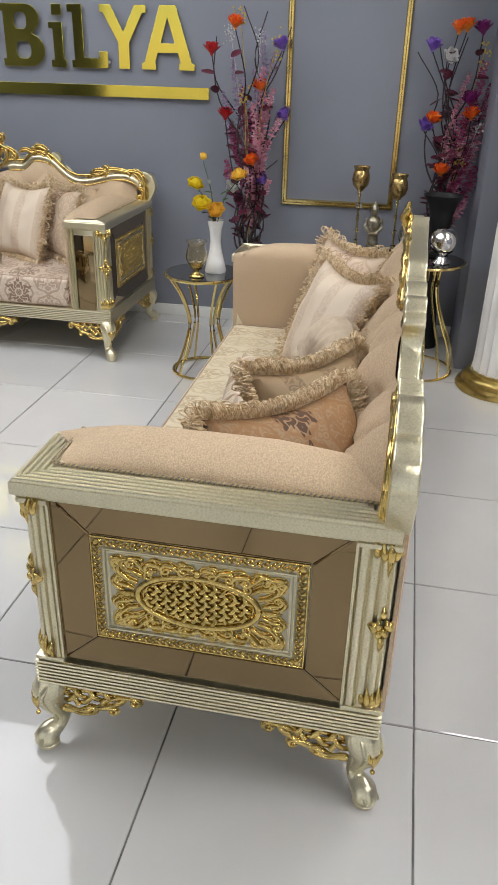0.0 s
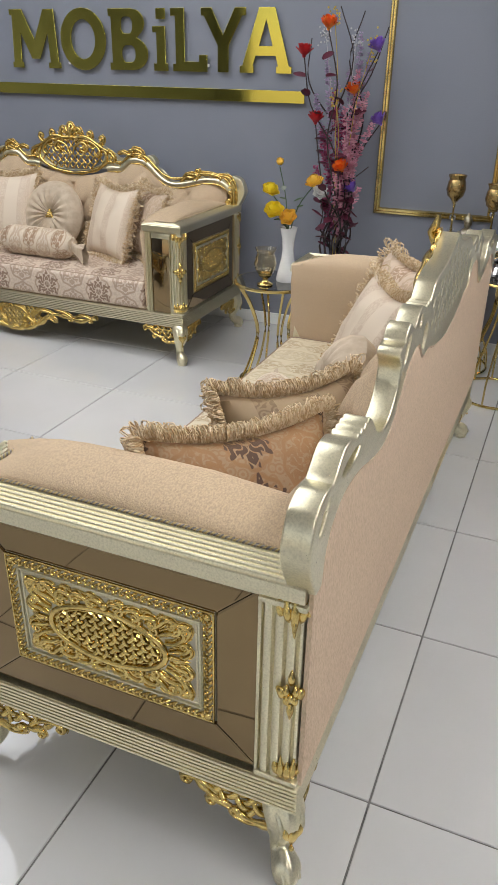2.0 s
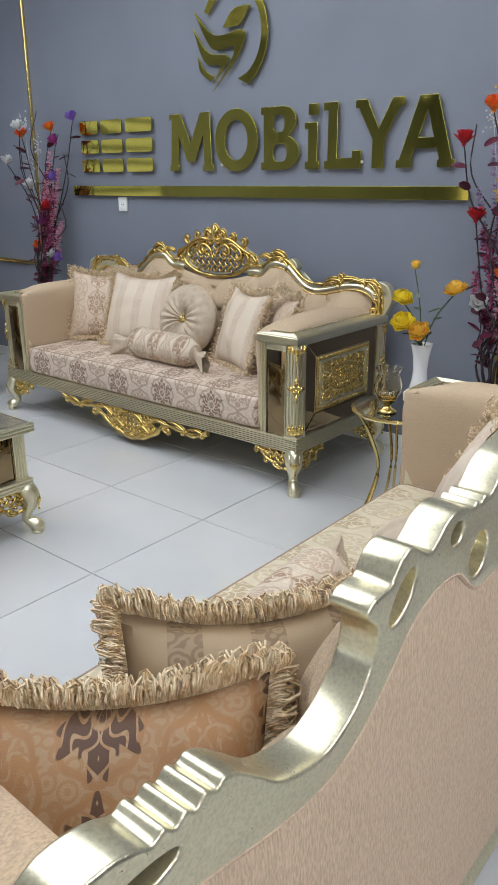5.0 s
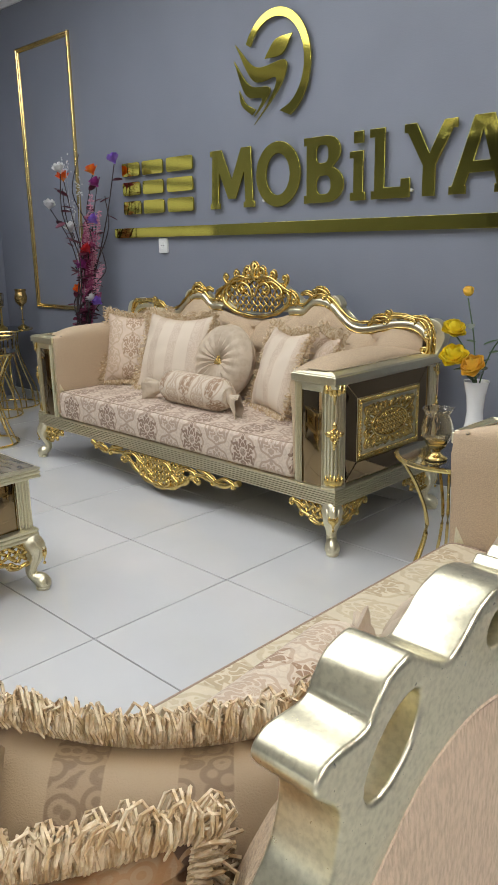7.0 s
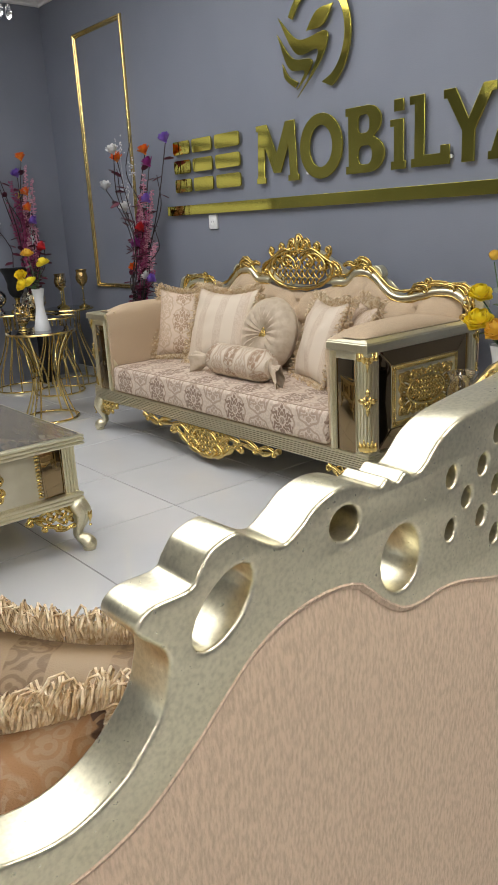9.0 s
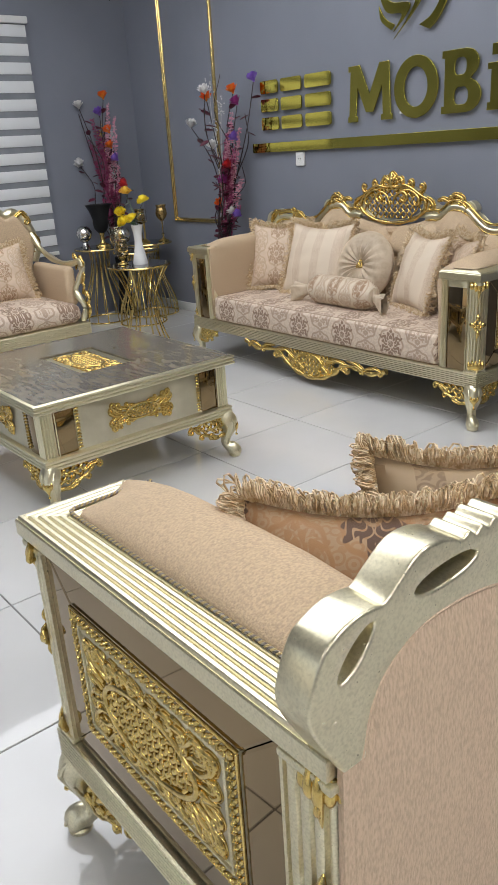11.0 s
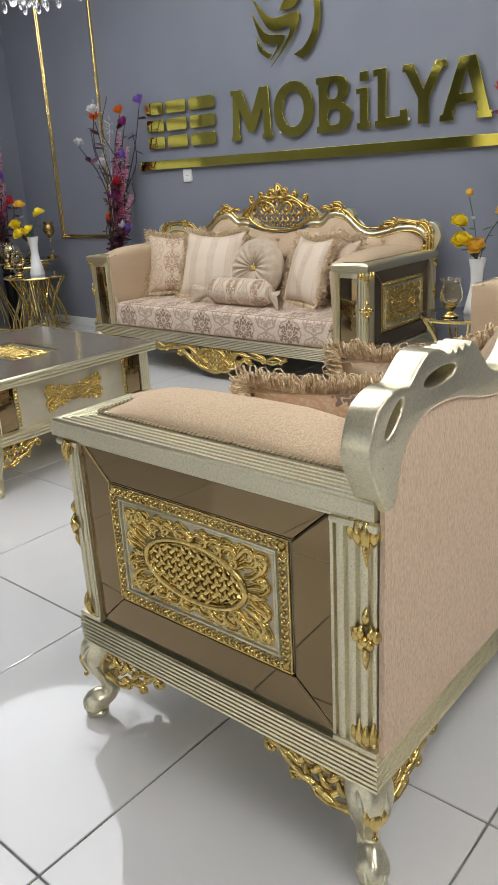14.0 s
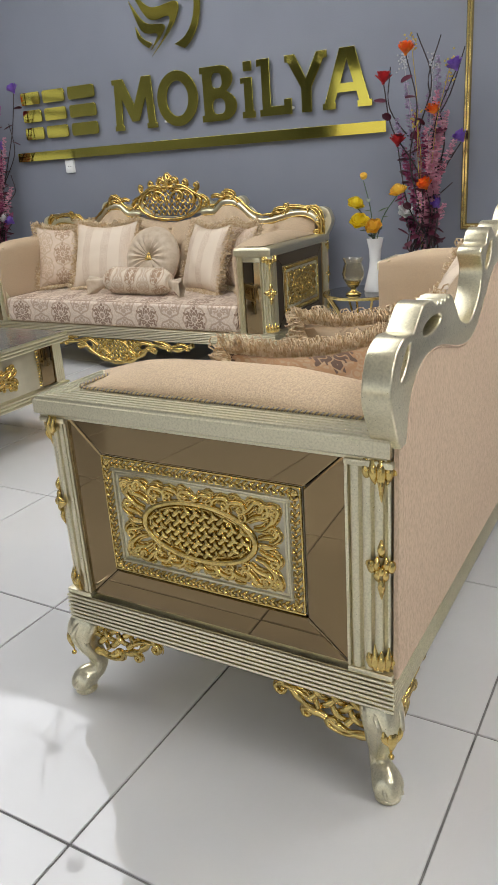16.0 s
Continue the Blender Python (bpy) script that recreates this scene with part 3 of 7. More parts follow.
# ---- sign: bar, emblem and letters of gold mirror plate ----
FRONT = lambda x, z, off: Matrix(((1, 0, 0, x), (0, 0, -1, YB - off), (0, 1, 0, z), (0, 0, 0, 1)))
bar = tagged(part("sign_bar", plate([(-1.45, -0.031), (1.45, -0.031), (1.45, 0.031), (-1.45, 0.031)], [], 0.008, 0.001), GOLD_MIRROR, m=FRONT(-2.765, 1.316, 0.028), smooth=False),
             "long gold mirror strip mounted off the grey wall", "sign bar")
for x in (-1.3, -0.4, 0.4, 1.3):
    part("spacer", lathe(bmesh.new(), [(0.008, -0.022), (0.008, -0.003)], 8, (x, 0, 0)), PLASTIC, bar)

H = 0.318


def letter(loops, x, width, hint):
    holes = loops[1:]
    sx = width
    sc = lambda lp: [(p[0] * sx, p[1] * H) for p in lp]
    t = tagged(part("sign_letter", plate(sc(loops[0]), [sc(h) for h in holes], 0.01, 0.001), GOLD_MIRROR, m=FRONT(x, 1.432, 0.024), smooth=False),
               hint, "sign letter", "letters of the wall sign")
    bm2 = bmesh.new()
    lathe(bm2, [(0.008, -0.018), (0.008, -0.004)], 8, (0.14 * sx, 0.1 * H, 0))
    part("spacer", bm2, PLASTIC, t)
    return t


GL = "gold mirror letter %s mounted on the grey wall"
M_ = [(0, 0), (0.22, 0), (0.22, 0.1), (0.19, 0.1), (0.22, 0.62), (0.42, 0.16), (0.58, 0.16), (0.78, 0.62), (0.8, 0.1), (0.76, 0.1), (0.76, 0), (1, 0), (1, 0.1), (0.97, 0.1), (0.93, 1), (0.72, 1), (0.5, 0.48), (0.28, 1), (0.02, 1), (0.02, 0.9), (0.07, 0.9), (0.03, 0.1), (0, 0.1)]
O_ = [oval(0.5, 0.5, 0.5, 0.52, 40), oval(0.5, 0.5, 0.27, 0.33, 36)]
B_ = [[(0, 0), (0.6, 0)] + [(0.6 + 0.4 * math.sin(a), 0.27 - 0.27 * math.cos(a)) for a in (0.3 * k for k in range(1, 10))] + [(0.72, 0.53)]
      + [(0.6 + 0.32 * math.sin(a), 0.77 - 0.23 * math.cos(a)) for a in (0.3 + 0.3 * k for k in range(1, 9))] + [(0.6, 1), (0, 1), (0, 0.88), (0.07, 0.88), (0.07, 0.12), (0, 0.12)],
      rounded(0.32, 0.13, 0.68, 0.41, 0.12, 5, 1.0), rounded(0.32, 0.6, 0.62, 0.87, 0.1, 5, 1.0)]
I_ = [[(0.05, 0), (1, 0), (1, 0.12), (0.86, 0.12), (0.86, 0.72), (0, 0.72), (0, 0.62), (0.25, 0.62), (0.25, 0.12), (0.05, 0.12)]]
DOT = [[(0.25, 0.83), (0.86, 0.83), (0.86, 1), (0.25, 1)]]
L_ = [[(0.05, 0), (1, 0), (1, 0.27), (0.78, 0.27), (0.78, 0.16), (0.38, 0.16), (0.38, 1), (0, 1), (0, 0.88), (0.13, 0.88), (0.13, 0.12), (0.05, 0.12)]]
Y_ = [[(0.36, 0), (0.62, 0), (0.62, 0.42), (0.92, 0.88), (1, 0.88), (1, 1), (0.76, 1), (0.5, 0.58), (0.24, 1), (0, 1), (0, 0.88), (0.07, 0.88), (0.38, 0.42), (0.38, 0)]]
Y_[0] = Y_[0][1:-1] + [(0.38, 0)]
A_ = [[(0, 0), (0.27, 0), (0.27, 0.11), (0.25, 0.11), (0.31, 0.27), (0.69, 0.27), (0.74, 0.11), (0.71, 0.11), (0.71, 0), (1, 0), (1, 0.11), (0.95, 0.11), (0.66, 1), (0.36, 1), (0.05, 0.11), (0, 0.11)],
      [(0.37, 0.42), (0.63, 0.42), (0.5, 0.82)]]
for loops, x0, x1, ch in (([M_], -3.262, -2.905, "M"), (O_, -2.89, -2.573, "O"), (B_, -2.548, -2.29, "B"), (I_, -2.255, -2.160, "i"), (DOT, -2.255, -2.160, "i, its dot"),
                          (L_, -2.137, -1.908, "L"), (Y_, -1.945, -1.674, "Y"), (A_, -1.706, -1.398, "A")):
    letter(loops, x0, x1 - x0, GL % ch)
for x0, x1 in ((-4.105, -3.925), (-3.895, -3.69), (-3.655, -3.415)):
    for low in (0.0, 0.37, 0.74):
        letter([rounded(0, low, 1, low + 0.26, 0.08, 4, 0.7)], x0, x1 - x0, "plain gold mirror bar standing in for a shop mark")

# emblem of plain curved blades
em = thing("sign_emblem", FRONT(-2.76, 2.13, 0.024), "round gold mirror emblem of plain curved blades", "emblem")
ring = [(0.24 * math.cos(a) + 0.015, 0.272 * math.sin(a) - 0.01) for a in (radians(150 - 5.5 * i) for i in range(41))]
inner = [(0.2 * math.cos(a) + 0.012, 0.225 * math.sin(a) - 0.004) for a in (radians(150 - 5.4 * i) for i in range(41))]
ring[-1] = inner[-1] = (0.045, -0.225)
part("ring", plate(ring + inner[::-1][1:], [], 0.01, 0.001), GOLD_MIRROR, em, smooth=False)


def blade(name, top, low):
    a, b = catmull([(*p, 0) for p in top], 6), catmull([(*p, 0) for p in low], 6)
    lp = [(p.x, p.y) for p in a] + [(p.x, p.y) for p in b[::-1][1:-1]]
    part(name, plate(lp, [], 0.01, 0.001), GOLD_MIRROR, em, smooth=False)


blade("leaf", [(-0.06, 0.035), (0.02, 0.115), (0.135, 0.125)], [(-0.06, 0.035), (0.06, 0.04), (0.135, 0.125)])
blade("blade", [(-0.275, 0.14), (-0.12, 0.005), (0.085, 0.01), (0.05, -0.11), (-0.14, -0.275)], [(-0.275, 0.14), (-0.14, -0.06), (0.02, -0.065), (-0.03, -0.17), (-0.14, -0.275)])
blade("blade", [(-0.285, 0.06), (-0.17, -0.075), (-0.025, -0.105), (-0.06, -0.17), (-0.14, -0.235)], [(-0.285, 0.06), (-0.2, -0.12), (-0.085, -0.15), (-0.1, -0.19), (-0.14, -0.235)])
blade("blade", [(-0.25, -0.09), (-0.2, -0.16), (-0.13, -0.2)], [(-0.25, -0.09), (-0.23, -0.17), (-0.14, -0.235)])

# wall socket
so = thing("wall_socket", FRONT(-3.735, 1.232, 0.0), "small white plastic wall socket under the sign bar", "socket")
part("plate", plate(rounded(-0.04, -0.045, 0.04, 0.045, 0.008), [], 0.016, 0.002), PLASTIC, so, m=pose(0, 0, 0.008))
part("insert", lathe(bmesh.new(), [(0.026, 0.016), (0.026, 0.019), (0.02, 0.0195), (0.018, 0.0165), (0.001, 0.0165)], 20), PLASTIC, so)
bm = bmesh.new()
for x in (-0.009, 0.009):
    lathe(bm, [(0.003, 0.0165), (0.003, 0.018)], 8, (x, 0, 0))
part("pin_holes", bm, DARK_PLASTIC, so)


# ---- the carved furniture set ----
PX = Matrix(((0, 0, 1, 0), (1, 0, 0, 0), (0, 1, 0, 0), (0, 0, 0, 1)))      # plane facing +x
NX = Matrix(((0, 0, -1, 0), (-1, 0, 0, 0), (0, 1, 0, 0), (0, 0, 0, 1)))    # plane facing -x
NY = Matrix(((1, 0, 0, 0), (0, 0, -1, 0), (0, 1, 0, 0), (0, 0, 0, 1)))     # plane facing -y
PY = Matrix(((-1, 0, 0, 0), (0, 0, 1, 0), (0, 1, 0, 0), (0, 0, 0, 1)))     # plane facing +y


def mesh_of(bm, name, mat):
    ob = part(name, bm, mat)
    me = ob.data
    bpy.data.objects.remove(ob)
    return me


def use(name, me, parent, m, label=""):
    ob = new(name, me)
    ob.parent = parent
    ob.matrix_local = m
    if label:
        ob["label"] = label
    return ob


def leg_mesh(h=0.205):
    """A cabriole leg that leans out along -x, -y on a small round pad; its top is at h."""
    bm = bmesh.new()
    k = h / 0.205
    line = [(0.004, 0.206, 0.036), (-0.006, 0.19, 0.043), (-0.016, 0.165, 0.042), (-0.014, 0.13, 0.031), (-0.005, 0.098, 0.024), (-0.001, 0.07, 0.021), (-0.008, 0.052, 0.023), (-0.022, 0.04, 0.03), (-0.03, 0.027, 0.032), (-0.03, 0.016, 0.028), (-0.029, 0.012, 0.022)]
    pts = catmull([(d, d, z * k) for d, z, r in line], 4)
    rr = [v.x for v in catmull([(r, 0, 0) for d, z, r in line], 4)]
    tube(bm, pts, [v * 0.92 for v in rr], 24, up=(1, -1, 0), lobes=0.07)
    lathe(bm, [(0.001, 0), (0.023, 0), (0.026, 0.003), (0.026, 0.01), (0.022, 0.014), (0.001, 0.015)], 20, (-0.029, -0.029, 0))
    out = Vector((-0.7071, -0.7071, 0))
    side = Vector((0.7071, -0.7071, 0))
    for w in (0.75, -0.75):
        d = (out + side * w).normalized()
        tube(bm, [pts[i] + d * rr[i] * 0.86 for i in range(2, 34)], [0.003 + 0.18 * (rr[i] - 0.02) for i in range(2, 34)], 8)
    d = side
    for w in (1, -1):
        tube(bm, catmull([pts[3] + d * w * 0.03, pts[10] + d * w * 0.034, pts[17] + d * w * 0.018, pts[24] + d * w * 0.016], 5), 0.005, 7)
    return bm


def bracket_bm():
    """Pierced carving beside a leg: x from the leg outwards, y up to 0."""
    bm = bmesh.new()
    low = lambda x: -0.07 + 0.05 * (x / 0.135) ** 1.7
    inside = lambda x, y: -0.004 < x < 0.12 and low(x) < y < 0.006
    weave(bm, inside, -0.02, 0.14, -0.09, 0.01, 0.03, 0.0125, 0.0055)
    rim = [(-0.004, low(0) - 0.004), (0.03, low(0.03) - 0.009), (0.06, low(0.06) - 0.003), (0.095, low(0.095) - 0.006), (0.118, low(0.118) + 0.004), (0.142, -0.008)]
    tube(bm, catmull([(a, b, 0.002) for a, b in rim], 6), [0.0065 + 0.0018 * math.sin(i * 0.9) for i in range(31)], 9)
    frond(bm, [(0.085, -0.034), (0.11, -0.018), (0.138, -0.014)], 0.008, -1, 0.004)
    frond(bm, [(0.0, -0.07), (0.03, -0.079), (0.055, -0.074)], 0.0075, 1, 0.004)
    frond(bm, [(0.05, -0.066), (0.075, -0.056), (0.092, -0.05)], 0.007, -1, 0.004)
    return bm


def medallion_meshes(w=0.449, h=0.261):
    a, b = w / 2, h / 2
    bm = bmesh.new()
    box(bm, -a, a, -b, b, -0.006, 0.003, 0.002)
    back = mesh_of(bm, "back_plate", CREAM)
    bm = bmesh.new()
    for x0, x1, y0, y1 in ((-a, a, b - 0.004, b), (-a, a, -b, -b + 0.004), (-a, -a + 0.004, -b + 0.004, b - 0.004), (a - 0.004, a, -b + 0.004, b - 0.004)):
        box(bm, x0, x1, y0, y1, 0.0, 0.007, 0.0018, 2)
    # a run of small overlapping leaves with a pearl between each two
    def run(span, put):
        n = int(span / 0.0145)
        for i in range(n):
            u = -span / 2 + span * (i + 0.5) / n
            for v, way in ((0.0055, 1), (-0.0055, -1)):
                tube(bm, [put(u - 0.006, v * 0.2, 0.003), put(u, v, 0.0075), put(u + 0.005, v * 1.5, 0.003)], [0.0022, 0.0042, 0.0012], 7)
            ball(bm, put(u + 0.006, 0, 0.006), 0.0034, 1, 7, 5)
    for s in (1, -1):
        run(w - 0.03, lambda u, v, q: Vector((u, s * (b - 0.0135) + v, q)))
        run(h - 0.03, lambda u, v, q: Vector((s * (a - 0.0135) + v, u, q)))
        for t in (1, -1):
            ball(bm, (s * (a - 0.0135), t * (b - 0.0135), 0.005), 0.008, 0.7, 8, 6)
    border = mesh_of(bm, "border", GOLD)
    bm = bmesh.new()
    for o, hh in ((0.0255, 0.008), (0.033, 0.005)):
        for x0, x1, y0, y1 in ((-a + o, a - o, b - o - 0.005, b - o), (-a + o, a - o, -b + o, -b + o + 0.005), (-a + o, -a + o + 0.005, -b + o + 0.005, b - o - 0.005), (a - o - 0.005, a - o, -b + o + 0.005, b - o - 0.005)):
            box(bm, x0, x1, y0, y1, 0.0, hh, 0.002, 2)
    fillet = mesh_of(bm, "fillet", CHAMPAGNE)
    bm = bmesh.new()
    ox, oy = 0.127, 0.061
    tube(bm, [(x, y, 0.007) for x, y in oval(0, 0, ox, oy, 48)], 0.0065, 8, True)
    tube(bm, [(x, y, 0.005) for x, y in oval(0, 0, ox - 0.011, oy - 0.011, 48)], 0.0028, 6, True)
    lathe(bm, [(0.001, 0.0035), (0.1, 0.0035), (0.1, 0.001)], 40)
    for v in list(bm.verts)[-120:]:
        v.co.x, v.co.y = v.co.x * 1.22, v.co.y * 0.585
    ringm = mesh_of(bm, "oval_ring", GOLD)
    bm = bmesh.new()
    weave(bm, lambda x, y: (x / (ox - 0.006)) ** 2 + (y / (oy - 0.006)) ** 2 < 1, -ox, ox, -oy, oy, 0.0205, 0.0095, 0.0042, 0.007)
    lat = mesh_of(bm, "lattice", GOLD)
    bm = bmesh.new()
    quarter = [
        ([(0.002, 0.07), (0.014, 0.082), (0.03, 0.082)], 0.0068, -1), ([(0.034, 0.066), (0.046, 0.08), (0.062, 0.084)], 0.0076, -1),
        ([(0.066, 0.06), (0.078, 0.076), (0.096, 0.08)], 0.0078, -1), ([(0.094, 0.054), (0.112, 0.066), (0.128, 0.084)], 0.0078, -1),
        ([(0.112, 0.044), (0.13, 0.056), (0.15, 0.06)], 0.0082, 1), ([(0.136, 0.066), (0.15, 0.08), (0.168, 0.084)], 0.0066, -1),
        ([(0.126, 0.03), (0.146, 0.036), (0.164, 0.052)], 0.0078, 1), ([(0.134, 0.012), (0.152, 0.02), (0.166, 0.022)], 0.007, 1),
        ([(0.02, 0.088), (0.03, 0.092), (0.042, 0.09)], 0.0046, 0), ([(0.075, 0.09), (0.088, 0.092), (0.1, 0.09)], 0.0042, 0),
        ([(0.05, 0.072), (0.064, 0.074), (0.072, 0.068)], 0.006, -1), ([(0.084, 0.064), (0.1, 0.064), (0.108, 0.058)], 0.006, -1), ([(0.15, 0.044), (0.166, 0.05), (0.176, 0.066)], 0.0062, 1),
        ([(0.156, 0.008), (0.166, 0.01), (0.178, 0.02)], 0.0056, 1), ([(0.016, 0.07), (0.026, 0.07), (0.034, 0.074)], 0.0056, 1), ([(0.112, 0.084), (0.12, 0.09), (0.134, 0.09)], 0.0044, 0), ([(0.16, 0.07), (0.172, 0.076), (0.18, 0.088)], 0.006, 0),
    ]
    for sx in (1, -1):
        for sy in (1, -1):
            for pts, r, c in quarter:
                frond(bm, [(x * sx, y * sy) for x, y in pts], r * 1.12, c * sx * sy, 0.006, 1)
    for sx in (1, -1):
        tube(bm, [(sx * 0.132, 0, 0.004), (sx * 0.15, 0, 0.009), (sx * 0.176, 0, 0.003)], [0.003, 0.007, 0.001], 8)
        ball(bm, (sx * 0.138, 0, 0.007), 0.006)
    for y in (-0.072, 0.072):
        ball(bm, (0, y, 0.007), 0.0085)
    scr = mesh_of(bm, "scrollwork", GOLD)
    return back, border, ringm, lat, scr, fillet


MED = medallion_meshes()
BRACKET = mesh_of(bracket_bm(), "bracket", GOLD)
LEG = mesh_of(leg_mesh(), "leg", CHAMPAGNE)


def lobe(bm, way, rads, flat=0.6):
    """A smooth carved lobe along three points."""
    p = catmull(way, 5)
    r = [v.x for v in catmull([(q, 0, 0) for q in rads], 5)]
    tube(bm, p, [max(0.0006, q) for q in r], 10, flat=flat, up=(0, 0, 1))


bm = bmesh.new()
lobe(bm, [(0, 0.024, 0), (0, 0.002, 0.007), (0, -0.034, 0)], [0.006, 0.011, 0.002])
for s in (-1, 1):
    lobe(bm, [(0.004 * s, -0.012, 0.003), (0.015 * s, 0.008, 0.005), (0.013 * s, 0.026, 0.0)], [0.004, 0.007, 0.002])
ball(bm, (0, -0.04, 0.002), 0.006)
LEG_LEAF = mesh_of(bm, "leg_leaf", GOLD)
bm = bmesh.new()
lobe(bm, [(0, 0.024, 0.002), (0, 0.04, 0.006), (0, 0.056, 0.001)], [0.006, 0.0095, 0.002])
lobe(bm, [(0, -0.022, 0.002), (0, -0.036, 0.006), (0, -0.06, 0.001)], [0.008, 0.009, 0.0015])
for s in (-1, 1):
    lobe(bm, [(0.012 * s, 0.002, 0.003), (0.024 * s, 0.006, 0.004), (0.037 * s, 0.008, -0.006)], [0.008, 0.0125, 0.004])
    lobe(bm, [(0.004 * s, 0.0, 0.005), (0.011 * s, 0.012, 0.008), (0.009 * s, 0.024, 0.003)], [0.006, 0.009, 0.003])
    lobe(bm, [(0.003 * s, 0.0, 0.005), (0.01 * s, -0.01, 0.008), (0.005 * s, -0.024, 0.003)], [0.006, 0.009, 0.003])
ball(bm, (0, 0, 0.011), 0.0085, 0.8, 10, 8)
BOSS = mesh_of(bm, "flower", GOLD)
bm = bmesh.new()
for x, top in ((-0.031, 0.016), (-0.016, 0.027), (0, 0.02), (0.016, 0.027), (0.031, 0.016)):
    bow = -x * x * 9
    lobe(bm, [(x * 0.8, -0.024, bow), (x * 0.95, -0.004, 0.005 + bow), (x * 1.08, top, bow - 0.001)], [0.0085, 0.0105, 0.0015])
TULIP = mesh_of(bm, "leaf_cup", GOLD)
bm = bmesh.new()
for x, low in ((-0.034, -0.004), (-0.018, -0.018), (0, -0.05), (0.018, -0.018), (0.034, -0.004)):
    bow = -x * x * 9
    lobe(bm, [(x * 1.02, 0.027, bow), (x * 0.95, 0.004, 0.007 + bow), (x * 0.7, low, bow)], [0.009, 0.011, 0.0015])
lobe(bm, [(0, 0.0, 0.006), (0, -0.015, 0.011), (0, -0.03, 0.005)], [0.003, 0.006, 0.002])
DROP_LEAF = mesh_of(bm, "leaf_drop", GOLD)


def legs(parent, x0, x1, y0, y1, top, mesh=None):
    for sx, x in ((1, x0), (-1, x1)):
        for sy, y in ((1, y0), (-1, y1)):
            rot = {(1, 1): 0, (-1, 1): 90, (-1, -1): 180, (1, -1): 270}[(sx, sy)]
            leg = use("leg", mesh or LEG, parent, pose(x, y, 0, 0, 0, rot))
            for turn, off in ((0, 1), (-90, 1)):
                # one bracket along each side of the corner
                if turn == 0:
                    m = Matrix.Translation((0.02, -0.018, top)) @ NY
                else:
                    m = Matrix.Translation((-0.018, 0.02, top)) @ NX @ Matrix.Diagonal((-1, 1, 1, 1))
                use("bracket", BRACKET, leg, m @ Matrix.Diagonal((1.25, 1.15, 1.2, 1)), "pierced gold carved bracket")
            use("leg_leaf", LEG_LEAF, leg, Matrix.Translation((-0.038, -0.038, top - 0.055)) @ pose(0, 0, 0, 0, 0, -45) @ NY, "gold leaf ornament")


def fluted_post_bm(w, d, z0, z1, n):
    """A square post with round flutes on its -y, +y faces and its outer face; centred in x, y."""
    bm = bmesh.new()
    loop = []

    def side(ax, ay, bx, by):
        nx, ny = by - ay, ax - bx
        length = math.hypot(nx, ny)
        nx, ny = nx / length, ny / length
        loop.append((ax, ay))
        for i in range(n):
            for f, o in ((0.08, 0.0), (0.25, 0.7), (0.5, 1.0), (0.75, 0.7), (0.92, 0.0)):
                t = 0.1 + 0.8 * (i + f) / n
                loop.append((ax + (bx - ax) * t + nx * 0.007 * (o - 1), ay + (by - ay) * t + ny * 0.007 * (o - 1)))

    c = [(-w / 2, -d / 2), (w / 2, -d / 2), (w / 2, d / 2), (-w / 2, d / 2)]
    for i in range(4):
        side(*c[i], *c[(i + 1) % 4])
    lo = [bm.verts.new((x, y, z0)) for x, y in loop]
    hi = [bm.verts.new((x, y, z1)) for x, y in loop]
    for i in range(len(loop)):
        j = (i + 1) % len(loop)
        bm.faces.new((lo[i], lo[j], hi[j], hi[i]))
    bm.faces.new(lo)
    bm.faces.new(hi)
    return bm


def rounded_post_bm(w, d, r, z0, z1, sx, sy, n=6):
    """A corner post, its outer corner at sx, sy rounded, with carved reeds wrapped round it between a plinth and a cap."""
    bm = bmesh.new()
    path = []
    straight_a, arc, straight_b = d - r, math.pi * r / 2, w - r
    total = straight_a + arc + straight_b
    edge = 0.007
    for i in range(n):
        for f, o in ((0.0, -1), (0.1, -0.75), (0.2, -0.15), (0.35, 0.0), (0.65, 0.0), (0.8, -0.15), (0.9, -0.75)):
            path.append((edge + (total - 2 * edge) * (i + f) / n, o))
    path = [(0.0, 0.0), (edge * 0.8, 0.0)] + path + [(total - edge, -1.0), (total - edge * 0.8, 0.0), (total, 0.0)]
    loop = []
    for u, o in path:
        if u < straight_a:
            p, nor = (w / 2, -d / 2 + u), (1, 0)
        elif u < straight_a + arc:
            a = (u - straight_a) / r
            nor = (math.cos(a), math.sin(a))
            p = (w / 2 - r + r * nor[0], d / 2 - r + r * nor[1])
        else:
            p, nor = (w / 2 - r - (u - straight_a - arc), d / 2), (0, 1)
        loop.append((p[0] + nor[0] * 0.008 * o, p[1] + nor[1] * 0.008 * o))
    loop.append((-w / 2, -d / 2))
    lo = [bm.verts.new((x * sx, y * sy, z0 + 0.012)) for x, y in loop]
    hi = [bm.verts.new((x * sx, y * sy, z1 - 0.01)) for x, y in loop]
    for i in range(len(loop)):
        j = (i + 1) % len(loop)
        bm.faces.new((lo[i], lo[j], hi[j], hi[i]))
    bm.faces.new(lo)
    bm.faces.new(hi)
    g = 0.004
    for a, b in ((z0, z0 + 0.012), (z1 - 0.012, z1)):
        xs, ys = sorted((-w / 2 * sx, (w / 2 + g) * sx)), sorted((-d / 2 * sy, (d / 2 + (0 if sy > 0 else g)) * sy))
        box(bm, *xs, *ys, a, b, 0.003, 2)
    return bm


